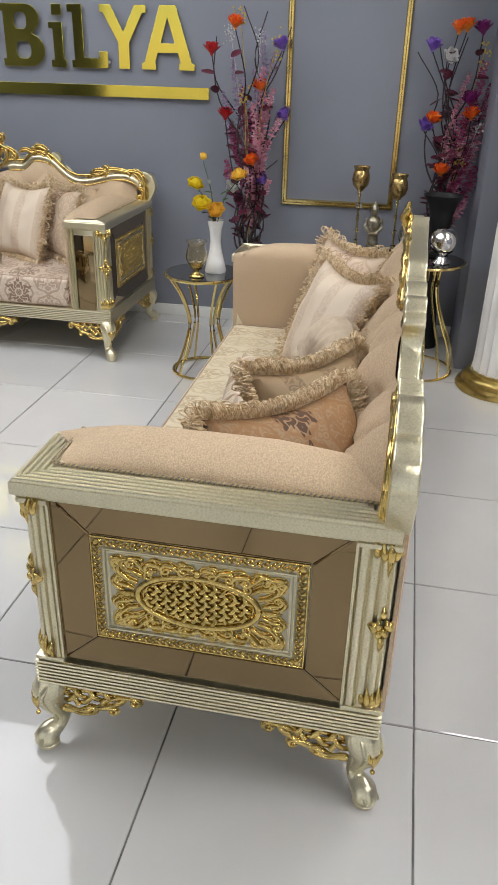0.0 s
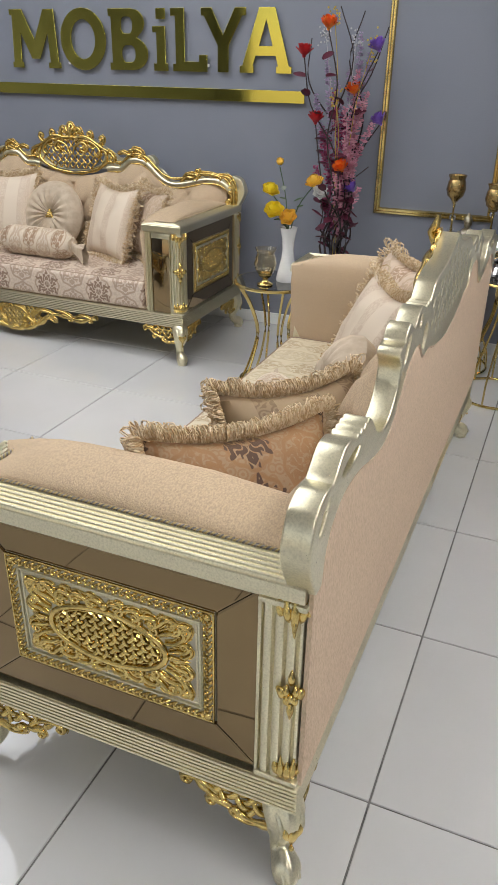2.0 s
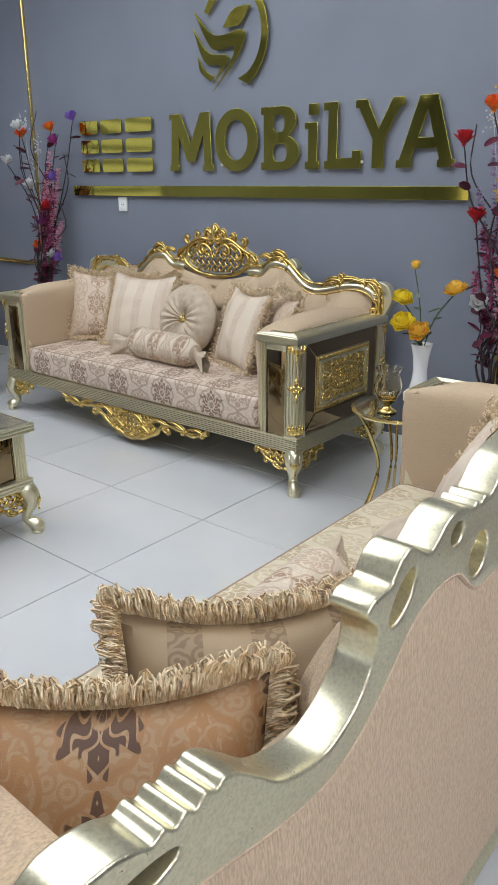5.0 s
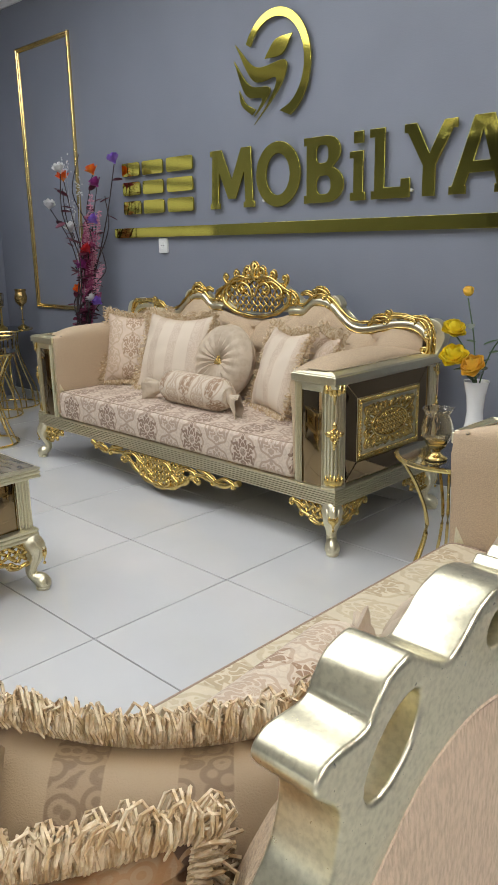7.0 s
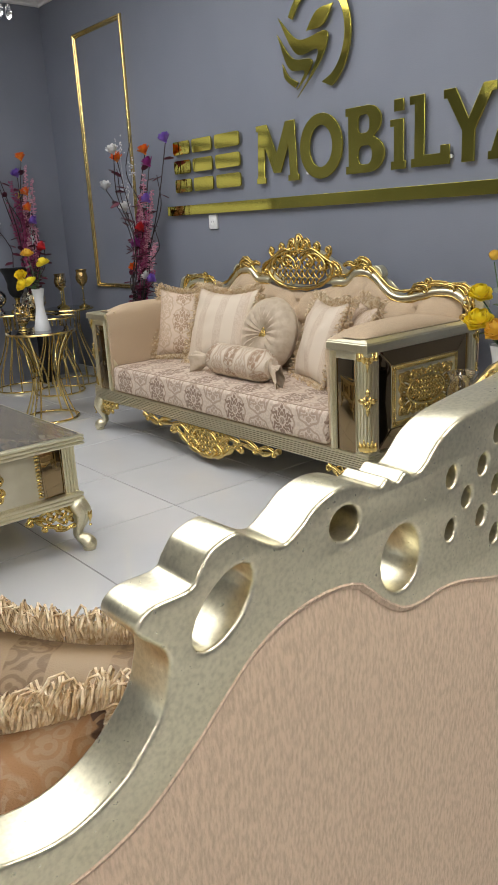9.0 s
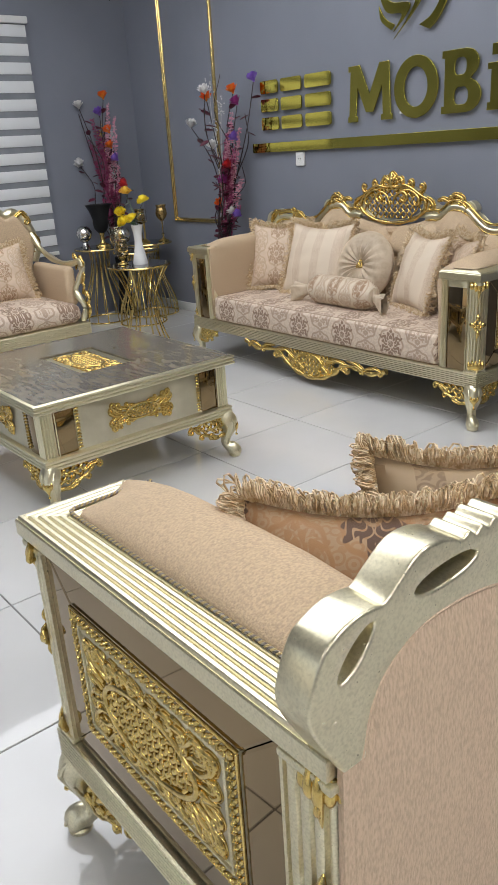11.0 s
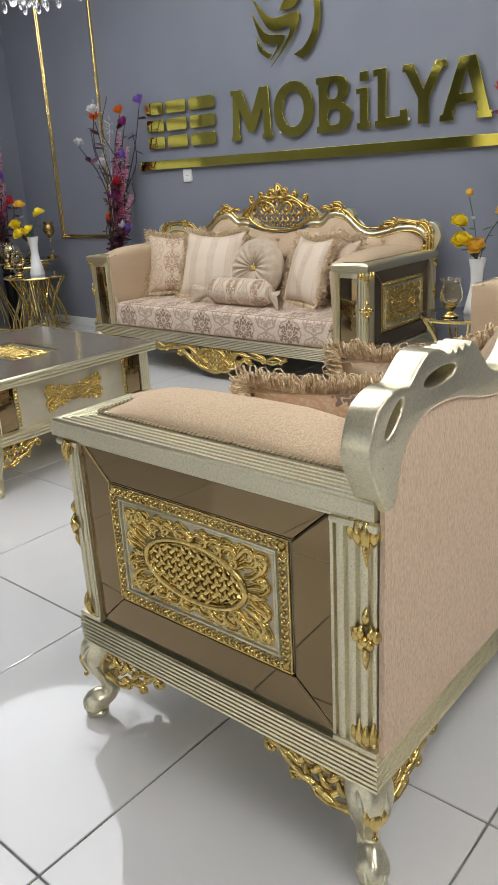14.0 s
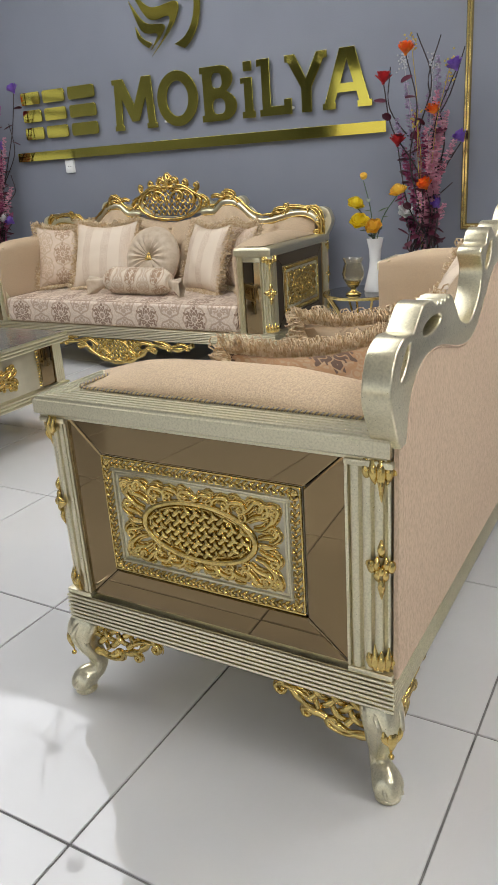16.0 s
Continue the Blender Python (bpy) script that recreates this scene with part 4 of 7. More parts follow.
def rope(path, r, pitch, phase):
    """One strand of a twisted cord laid round a path."""
    out, run = [], 0.0
    pts = []
    for a, b in zip(path, path[1:]):
        a, b = Vector(a), Vector(b)
        k = max(1, int((b - a).length / (pitch / 7)))
        pts += [a.lerp(b, i / k) for i in range(k)]
    for i, p in enumerate(pts):
        q = pts[min(len(pts) - 1, i + 1)]
        o = pts[max(0, i - 1)]
        d = (q - o).normalized()
        run += (p - o).length if i else 0
        side = d.cross(Vector((0, 0, 1))).normalized()
        up = side.cross(d)
        a = 2 * math.pi * run / pitch + phase
        out.append(p + (side * math.cos(a) + up * math.sin(a)) * r)
    return out


HALF, DEEP = 1.13, 0.78
# top edge of the carved rail from the sofa's end to its middle (distance from the end, height)
RAIL_TOP = [(0.014, 0.72), (-0.01, 0.76), (-0.03, 0.8), (-0.032, 0.83), (-0.013, 0.875), (0.01, 0.891), (0.035, 0.898), (0.061, 0.897), (0.075, 0.896), (0.099, 0.913), (0.126, 0.93), (0.156, 0.932), (0.18, 0.926), (0.199, 0.917),
            (0.212, 0.922), (0.223, 0.914), (0.235, 0.921), (0.246, 0.914), (0.258, 0.922), (0.27, 0.916), (0.281, 0.921), (0.3, 0.912), (0.327, 0.888), (0.363, 0.858), (0.425, 0.841), (0.473, 0.855), (0.509, 0.887), (0.521, 0.914), (0.522, 0.938),
            (0.5, 0.962), (0.512, 0.976), (0.545, 0.978), (0.554, 0.988), (0.566, 1.001), (0.588, 1.007), (0.6, 1.001), (0.632, 0.983), (0.654, 0.992), (0.671, 1.004), (0.695, 1.011), (0.719, 1.009), (0.745, 0.999), (0.757, 1.004), (0.769, 0.997),
            (0.781, 1.004), (0.793, 0.998), (0.808, 1.003), (0.83, 1.022), (0.861, 1.035), (0.922, 1.044), (0.98, 1.05), (1.03, 1.06), (1.085, 1.075), (1.13, 1.095)]
RAIL_LOW = [(0.046, 0.72), (0.05, 0.765), (0.065, 0.798), (0.086, 0.818), (0.125, 0.836), (0.172, 0.841), (0.242, 0.834), (0.349, 0.808), (0.428, 0.8), (0.489, 0.816), (0.539, 0.851), (0.592, 0.897), (0.63, 0.916), (0.67, 0.923), (0.705, 0.92),
            (0.725, 0.912), (0.745, 0.893), (0.775, 0.871), (0.803, 0.866), (0.84, 0.868), (0.88, 0.861), (0.937, 0.845), (1.047, 0.827), (1.13, 0.82)]


def both_sides(pts, n=5):
    half = [(p.x, p.y) for p in catmull([(a, b, 0) for a, b in pts], n)]
    return [(HALF - s, z) for s, z in half], [(s - HALF, z) for s, z in half]


LOW_FINE = [(p.x, p.y) for p in catmull([(a, b, 0) for a, b in RAIL_LOW], 6)]


def low_edge(x):
    s = HALF - abs(x)
    for (a, za), (b, zb) in zip(LOW_FINE, LOW_FINE[1:]):
        if s <= b:
            return za + (zb - za) * max(0, (s - a) / (b - a)) if s > a - 0.02 else za
    return LOW_FINE[-1][1]


def cloth_block(bm, x0, x1, y0, y1, z0, z1, r, bulge=0.0, nx=24, ny=10):
    """A stuffed cushion: a rounded box whose broad faces swell."""
    cx, cy, cz = (x0 + x1) / 2, (y0 + y1) / 2, (z0 + z1) / 2
    hx, hy, hz = (x1 - x0) / 2, (y1 - y0) / 2, (z1 - z0) / 2
    rings = []
    prof = [(z, o) for z, o in ((-hz, -r), (-hz + r * 0.13, -r * 0.5), (-hz + r * 0.5, -r * 0.13), (-hz + r, 0), (hz - r, 0), (hz - r * 0.5, -r * 0.13), (hz - r * 0.13, -r * 0.5), (hz, -r))]
    loop = rounded(-hx, -hy, hx, hy, r, 4)
    dense = []
    for (a, b), (c, d) in zip(loop, loop[1:] + loop[:1]):
        k = max(1, int(math.hypot(c - a, d - b) / 0.06))
        dense += [(a + (c - a) * i / k, b + (d - b) * i / k) for i in range(k)]
    for z, o in prof:
        ring = []
        for x, y in dense:
            ring.append(bm.verts.new((cx + x * (1 + o / hx), cy + y * (1 + o / hy), cz + z)))
        rings.append(ring)
    for a, b in zip(rings, rings[1:]):
        for i in range(len(a)):
            j = (i + 1) % len(a)
            bm.faces.new((a[i], a[j], b[j], b[i]))
    for ring, s in ((rings[0], -1), (rings[-1], 1)):
        prev = ring
        for f in (0.85, 0.6, 0.3):
            nxt = []
            for v in ring:
                q = Vector((cx + (v.co.x - cx) * f, cy + (v.co.y - cy) * f, v.co.z + s * bulge * (1 - f * f)))
                q.z += 0.003 * noise.noise(Vector((q.x * 9, q.y * 9, s)))
                nxt.append(bm.verts.new(q))
            for i in range(len(ring)):
                j = (i + 1) % len(ring)
                bm.faces.new((prev[i], prev[j], nxt[j], nxt[i]))
            prev = nxt
        bm.faces.new(prev)
    return bm


def make_sofa(m, label, seat_cloth, gilt, sink, sink_end):
    sofa = thing("sofa", m, label, "sofa", "carved sofas")
    # base
    bm = bmesh.new()
    rect_sweep(bm, -HALF + 0.006, HALF - 0.006, 0.004, DEEP - 0.012, [(0, 0.204)] + reeds(0.204, 0.273, 7, 0.006, 0.006) + [(0, 0.274), (-0.03, 0.274), (-0.03, 0.285)])
    part("base_frame", bm, CHAMPAGNE, sofa, "reeded champagne base rail")
    legs(sofa, -HALF + 0.04, HALF - 0.04, 0.03, DEEP - 0.05, 0.205)
    # apron
    bm = bmesh.new()
    low = lambda x: 0.06 + 0.075 * (abs(x) / 0.3) ** 2
    weave(bm, lambda x, y: abs(x) < 0.2 and low(x) < y < 0.205, -0.25, 0.25, 0.03, 0.21, 0.03, 0.011, 0.006)
    for s in (1, -1):
        tube(bm, catmull([(0, 0.05, 0.004), (0.09 * s, 0.062, 0.004), (0.2 * s, 0.11, 0.004), (0.26 * s, 0.165, 0.004), (0.36 * s, 0.17, 0.004), (0.47 * s, 0.155, 0.004), (0.58 * s, 0.19, 0.004)], 6),
             [0.013 + 0.004 * math.sin(i * 1.1) for i in range(37)], 8, flat=0.8)
        for pts, r, c in (([(0.05, 0.1), (0.1, 0.13), (0.14, 0.11)], 0.012, -1), ([(0.14, 0.15), (0.2, 0.185), (0.27, 0.18)], 0.013, -1), ([(0.3, 0.2), (0.36, 0.195), (0.41, 0.175)], 0.012, -1),
                          ([(0.02, 0.19), (0.07, 0.18), (0.1, 0.155)], 0.011, -1), ([(0.43, 0.17), (0.49, 0.19), (0.54, 0.18)], 0.01, -1), ([(0.2, 0.13), (0.25, 0.145), (0.29, 0.13)], 0.011, 1), ([(0.0, 0.07), (0.04, 0.06), (0.08, 0.075)], 0.012, 1)):
            frond(bm, [(x * s, y) for x, y in pts], r, c * s, 0.008, 1)
    part("apron", bm, GOLD, sofa, "pierced gold carved apron", m=Matrix.Translation((0, 0.012, 0)) @ NY)
    # arms
    for s, P in ((1, PX), (-1, NX)):
        ox = s * HALF
        bm = bmesh.new()
        a, b = sorted((s * (HALF - 0.23), s * (HALF - 0.03)))
        box(bm, a, b, 0.02, DEEP - 0.03, 0.275, 0.70, 0.004)
        part("arm_core", bm, CHAMPAGNE, sofa)
        a, b = sorted((s * (HALF - 0.225), s * HALF))
        bm = bmesh.new()
        prof = [(-0.02, 0.696), (-0.008, 0.696), (-0.008, 0.702), (-0.002, 0.704), (0, 0.706), (0, 0.733), (-0.002, 0.735)]
        n = 6
        for i in range(n):
            w = 0.078 / n
            for f, o in ((0.04, 0), (0.14, 0.75), (0.3, 1), (0.7, 1), (0.86, 0.75), (0.96, 0)):
                prof.append((-0.003 - (i + f) * w, 0.734 + 0.007 * o))
        prof.append((-0.086, 0.735))
        rect_sweep(bm, a, b, -0.006, DEEP - 0.014, prof)
        part("arm_ledge", bm, CHAMPAGNE, sofa, "reeded champagne arm ledge")
        # padded top and inner face of the arm
        bm = bmesh.new()
        sect = catmull([(0.074, 0.738, 0), (0.083, 0.754, 0), (0.112, 0.768, 0), (0.16, 0.777, 0), (0.213, 0.774, 0), (0.246, 0.75, 0), (0.25, 0.68, 0), (0.238, 0.55, 0), (0.23, 0.3, 0)], 4)
        rows = []
        ys = [0.055, 0.06, 0.07, 0.09, 0.12, 0.16, 0.21, 0.35, 0.5, 0.6, 0.66, 0.7, 0.73, 0.762]
        for y in ys:
            f = 0.0 if y > 0.21 else ((0.21 - y) / 0.155) ** 2
            drop = 0.012 * math.sin(math.pi * (y - 0.05) / 0.7) - 0.02 * max(0, (y - 0.5) / 0.22)
            row = []
            for q in sect:
                lean = 0.35 * f
                px = q.x + (0.165 - q.x) * lean * (0.5 if q.y > 0.7 else 0.25)
                pz = q.y - (q.y - 0.735) * 0.86 * f if q.y > 0.735 else q.y
                pz += drop * max(0, min(1, (q.y - 0.74) / 0.034))
                fwd = 0.05 * max(0, 1 - (y - 0.055) / 0.155) * min(1, max(0, (q.x - 0.17) / 0.06))
                row.append(bm.verts.new((s * (HALF - px), y - fwd, pz)))
            rows.append(row)
        for p, q in zip(rows, rows[1:]):
            for i in range(len(p) - 1):
                bm.faces.new((p[i], p[i + 1], q[i + 1], q[i]))
        bm.faces.new(rows[0])
        part("arm_pad", bm, CHENILLE, sofa, "beige chenille arm upholstery")
        cord = [(s * (HALF - 0.25), 0.052, 0.744), (s * (HALF - 0.09), 0.052, 0.745), (s * (HALF - 0.077), 0.062, 0.745), (s * (HALF - 0.074), 0.08, 0.745), (s * (HALF - 0.074), 0.73, 0.744)]
        for phase, mt, lb in ((0.0, ROPE, "twisted gold cord piping"), (math.pi, ROPE_GREY, "grey strand of the piping")):
            bm = bmesh.new()
            tube(bm, rope(cord, 0.0019, 0.011, phase), 0.0021, 5)
            part("piping", bm, mt, sofa, lb)
        # mirror bevels round the medallion, on the outer side
        W, Hh = 0.309, 0.2105
        a, b = 0.227, 0.134
        base = Matrix.Translation((s * (HALF - 0.0165), 0.378, 0.4945)) @ P
        for q in (((-W, -Hh), (W, -Hh), (a, -b), (-a, -b)), ((W, -Hh), (W, Hh), (a, b), (a, -b)), ((W, Hh), (-W, Hh), (-a, b), (a, b)), ((-W, Hh), (-W, -Hh), (-a, -b), (-a, b))):
            bm = bmesh.new()
            cx, cy = sum(p[0] for p in q) / 4, sum(p[1] for p in q) / 4
            lo = [bm.verts.new((*p, -0.004)) for p in q]
            md = [bm.verts.new((cx + (p[0] - cx) * 0.994, cy + (p[1] - cy) * 0.994, 0.0015 + (0.003 if i > 1 else 0))) for i, p in enumerate(q)]
            hi = [bm.verts.new((cx + (p[0] - cx) * 0.975, cy + (p[1] - cy) * 0.96, 0.003 + (0.003 if i > 1 else 0))) for i, p in enumerate(q)]
            for u, v in ((lo, md), (md, hi)):
                for i in range(4):
                    j = (i + 1) % 4
                    bm.faces.new((u[i], u[j], v[j], v[i]))
            bm.faces.new(hi)
            bm.faces.new(lo)
            part("mirror_panel", bm, BRONZE_MIRROR, sofa, "bevelled bronze mirror", m=base, smooth=False)
        bk = use("medallion", MED[0], sofa, Matrix.Translation((s * (HALF - 0.011), 0.378, 0.499)) @ P, "champagne panel with gold carving")
        for n_, me in (("border", MED[1]), ("oval_ring", MED[2]), ("lattice", MED[3]), ("scrollwork", MED[4]), ("fillet", MED[5])):
            pc = use(n_, me, bk, Matrix.Identity(4))
            if n_ == "scrollwork":
                pc["kind"] = "stuff"
        # posts
        for y0, y1, e, turn in ((0.006, 0.07, -1, 48), (0.684, 0.77, 1, 17)):
            w, d, r_ = 0.07, y1 - y0, (0.036 if e < 0 else 0.03)
            post = part("corner_post", rounded_post_bm(w, d, r_, 0.275, 0.698, s, e), CHAMPAGNE, sofa, "reeded champagne post", m=pose(s * (HALF - 0.006 - w / 2), (y0 + y1) / 2, 0))
            n_ = Vector((s * math.cos(radians(turn)), e * math.sin(radians(turn)), 0))
            u_ = Vector((0, 0, 1))
            x_ = u_.cross(n_)
            at = Vector((s * (w / 2 - r_), e * (d / 2 - r_), 0)) + n_ * (r_ - 0.002)
            face = Matrix(((x_.x, 0, n_.x, at.x), (x_.y, 0, n_.y, at.y), (0, 1, 0, 0), (0, 0, 0, 1)))
            if e > 0:
                face = face @ Matrix.Diagonal((0.72, 1, 1, 1))
            for z, me, nm in ((0.672, DROP_LEAF, "leaf_drop"), (0.5, BOSS, "flower"), (0.316, TULIP, "leaf_cup")):
                use(nm, me, post, Matrix.Translation((0, 0, z)) @ face, "gilded carved ornament")
        # mirror strip and reed in the arm's front
        a, b = sorted((s * (HALF - 0.07), s * (HALF - 0.18)))
        part("front_mirror", box(bmesh.new(), a, b, 0.008, 0.02, 0.278, 0.698, 0.002), BRONZE_MIRROR, sofa, "narrow bronze mirror strip")
        part("front_reed", fluted_post_bm(0.03, 0.04, 0.276, 0.697, 2), CHAMPAGNE, sofa, m=pose(s * (HALF - 0.198), 0.022, 0))
        part("top_reed", box(bmesh.new(), a, b, 0.004, 0.02, 0.668, 0.697, 0.004), CHAMPAGNE, sofa)
    # seat
    part("seat_deck", box(bmesh.new(), -HALF + 0.23, HALF - 0.23, 0.02, DEEP - 0.06, 0.25, 0.276, 0.004), CHENILLE, sofa)
    bm = bmesh.new()
    cloth_block(bm, -0.895, 0.895, 0.004, 0.62, 0.277, 0.43, 0.022, 0.012)
    cush = part("seat_cushion", bm, seat_cloth, sofa, "damask seat cushion")
    bm = bmesh.new()
    tube(bm, [(x, y, 0.426) for x, y in [(0 + p[0], 0.316 + p[1]) for p in rounded(-0.887, -0.297, 0.887, 0.297, 0.03, 4)]], 0.0045, 6, True)
    part("piping", bm, PIPING, cush)
    # tufted inside back
    bm = bmesh.new()
    nx, nz = 150, 28
    grid = []
    buttons = [((i - 4) * 0.2 + (0.1 if j % 2 else 0.0), 0.55 + 0.11 * j) for j in range(3) for i in range(9)]
    def inner(x, z):
        t = (z - 0.36) / (low_edge(x) - 0.348)
        y = 0.625 + 0.10 * t - 0.085 * math.sin(math.pi * max(0, min(1, t * 1.02))) ** 0.6
        near_b = min(math.hypot(x - bx, z - bz) for bx, bz in buttons)
        fade = max(0.0, min(1, (1.0 - abs(x)) / 0.1))
        y += 0.03 * math.exp(-(near_b / 0.035) ** 2) * fade
        for sgn in (1, -1):
            y += 0.016 * fade * max(0, 1 - abs(((x * 5 + sgn * (z - 0.55) / 0.22) + 0.5) % 1 - 0.5) * 7) ** 1.5
        y += 0.09 * max(0, (abs(x) - 0.9) / 0.145) ** 2
        return min(y, 0.742)

    for i in range(nx + 1):
        x = -1.045 + 2.09 * i / nx
        col = [bm.verts.new((x, inner(x, z), z)) for z in (0.36 + (low_edge(x) - 0.348) * j / nz for j in range(nz + 1))]
        grid.append(col)
    for a, b in zip(grid, grid[1:]):
        for j in range(nz):
            bm.faces.new((a[j], b[j], b[j + 1], a[j + 1]))
    back = part("back_upholstery", bm, CHENILLE, sofa, "tufted beige chenille back")
    bm = bmesh.new()
    ball(bm, (0, 0, 0), 0.009, 1, 8, 6)
    stud = mesh_of(bm, "button", VELVET)
    for bx, bz in buttons:
        if bz < low_edge(bx) - 0.04:
            use("button", stud, back, pose(bx, inner(bx, bz) - 0.002, bz))
    # outer back
    bm = bmesh.new()
    cols = []
    nx, nz = 90, 14
    for i in range(nx + 1):
        x = -HALF + 0.014 + (2 * HALF - 0.028) * i / nx
        top = low_edge(x) + 0.004
        col = []
        for j in range(nz + 1):
            t = j / nz
            z = 0.276 + (top - 0.276) * t
            ed = min(1, min(t, 1 - t) * 60 + 0.3, min(i, nx - i) / 1.5 + 0.3)
            col.append(bm.verts.new((x, DEEP - 0.014 + 0.015 * (1 - (1 - ed) ** 2) ** 0.5, z)))
        cols.append(col)
    for a, b in zip(cols, cols[1:]):
        for j in range(nz):
            bm.faces.new((a[j], b[j], b[j + 1], a[j + 1]))
    for rim in ([c[0] for c in cols], [c[-1] for c in cols], cols[0], cols[-1]):
        ext = [bm.verts.new((v.co.x, 0.735 if abs(v.co.x) < HALF - 0.08 else 0.768, v.co.z)) for v in rim]
        for i in range(len(rim) - 1):
            bm.faces.new((rim[i], rim[i + 1], ext[i + 1], ext[i]))
    part("back_panel", bm, CHENILLE_BACK, sofa, "plain beige chenille outer back")
    bm = bmesh.new()
    xs = [-HALF + 0.04 + (2 * HALF - 0.08) * i / 160 for i in range(161)]
    tube(bm, [(x, DEEP - 0.004, low_edge(x) + 0.003) for x in xs], 0.005, 6)
    part("piping", bm, CHENILLE_BACK, sofa)
    # carved top rail
    crest = RAIL_TOP
    if gilt > 1:
        crest, last = [], -1.0
        for s, z in RAIL_TOP:
            if s > last or s < 0.05:
                cap = low_edge(HALF - s) + (0.058 if s < 0.75 else 0.075 + (s - 0.8) * 0.75)
                crest.append((s, min(z, cap) if s > 0.1 else z))
                last = s
    r, l = both_sides(crest)
    rl, ll = both_sides(RAIL_LOW)
    outline = r + l[::-1][1:] + ll + rl[::-1][1:]
    holes = []
    for s in (1, -1):
        for ds, z, a, b, turn in ((0.033, 0.857, 0.034, 0.012, 0.76), (0.174, 0.888, 0.054, 0.013, 0.03), (0.574, 0.953, 0.036, 0.019, 0.75), (0.703, 0.979, 0.018, 0.015, 0), (0.776, 0.923, 0.028, 0.032, 0)):
            holes.append(oval(s * (HALF - ds), z, a, b, 18, -s * turn))
    if gilt < 1:
        # diamond rows of small piercings in the middle
        for i in range(-11, 12):
            for j in range(5):
                x, z = i * 0.0255, 0.9 + j * 0.054 + (0.027 if i % 2 else 0)
                if low_edge(x) + 0.045 < z < 1.0 + 0.09 * (1 - abs(x) / 0.29) - 0.018:
                    holes.append(oval(x, z, 0.0085, 0.0115, 10, 0.3 if x > 0 else -0.3))
    if gilt > 1:
        holes.append(oval(0, 0.957, 0.225, 0.09, 40))
    rail = part("top_rail", plate(outline, holes, 0.05, 0.004, 3), CHAMPAGNE, sofa, "carved champagne leaf top rail", m=Matrix.Translation((0, DEEP - 0.025, 0)) @ NY)
    # gilded carving on the rail's front: cartouche, leaves, end scrolls, edge lines
    bm = bmesh.new()
    weave(bm, lambda x, y: (x / 0.24) ** 2 + ((y - 0.96) / 0.1) ** 2 < 1, -0.26, 0.26, 0.84, 1.08, 0.044, 0.0095, 0.0065, 0.03, 8)
    tube(bm, [(x, y, 0.03) for x, y in oval(0, 0.955, 0.25, 0.105, 48)], [0.011 + 0.003 * math.sin(i * 1.7) for i in range(48)], 8, True)
    part("cartouche", bm, GOLD, rail, "gold lattice cartouche")["kind"] = "stuff"
    bm = bmesh.new()
    for s in (1, -1):
        for pts, r_, c in (([(0.0, 1.04), (0.03, 1.09), (0.015, 1.125)], 0.012, 1), ([(0.02, 1.03), (0.07, 1.06), (0.075, 1.09)], 0.013, 1), ([(0.07, 1.02), (0.13, 1.04), (0.15, 1.065)], 0.012, 1),
                           ([(0.14, 1.01), (0.2, 1.02), (0.23, 1.04)], 0.012, 1), ([(0.06, 0.97), (0.1, 1.0), (0.09, 1.04)], 0.011, 1), ([(0.2, 0.99), (0.27, 0.985), (0.3, 0.96)], 0.013, -1),
                           ([(0.4, 0.985), (0.45, 1.01), (0.49, 1.0)], 0.014, -1), ([(0.42, 0.96), (0.48, 0.975), (0.52, 0.95)], 0.012, -1), ([(0.33, 0.98), (0.37, 0.99), (0.41, 0.975)], 0.012, 1),
                           ([(0.75, 0.86), (0.8, 0.9), (0.85, 0.905)], 0.013, -1), ([(0.78, 0.88), (0.83, 0.885), (0.87, 0.9)], 0.012, 1), ([(0.84, 0.905), (0.92, 0.915), (1.0, 0.905)], 0.012, -1),
                           ([(1.0, 0.91), (1.07, 0.9), (1.11, 0.85)], 0.014, -1), ([(1.08, 0.86), (1.125, 0.82), (1.1, 0.765)], 0.016, -1), ([(1.06, 0.83), (1.085, 0.8), (1.08, 0.765)], 0.011, -1)):
            if gilt < 1 and 0.36 < pts[1][0] < 0.56:
                continue
            frond(bm, [(x * s, y - (sink if x < 0.6 else sink_end)) for x, y in pts for x in (min(x, 1.1),)], r_ * gilt, c * s, 0.028, 1)
        for lo, hi in ((0.28, 0.47), (0.68, 1.06)):
            tube(bm, [(p[0] * s, p[1] - 0.022, 0.024) for p in r[::3] if lo < p[0] < hi], 0.0045, 6)
    tube(bm, [(0, 1.05, 0.03), (0, 1.09, 0.045), (0, 1.135, 0.035)], [0.012, 0.016, 0.006], 8)
    for s in (1, -1):
        tube(bm, [(0, 1.07, 0.04), (0.02 * s, 1.1, 0.045), (0.03 * s, 1.12, 0.035)], [0.008, 0.01, 0.004], 7)
    part("gilt_leaves", bm, GOLD, rail, "gilded acanthus leaves")
    for s in (1, -1):
        for lo, hi in ((0.28, 0.47), (0.68, 1.06)):
            bm = bmesh.new()
            tube(bm, [(p[0] * s, p[1] - 0.036, 0.022) for p in r[::3] if lo < p[0] < hi], 0.011, 8, flat=0.7)
            part("rail_moulding", bm, CHAMPAGNE, rail)
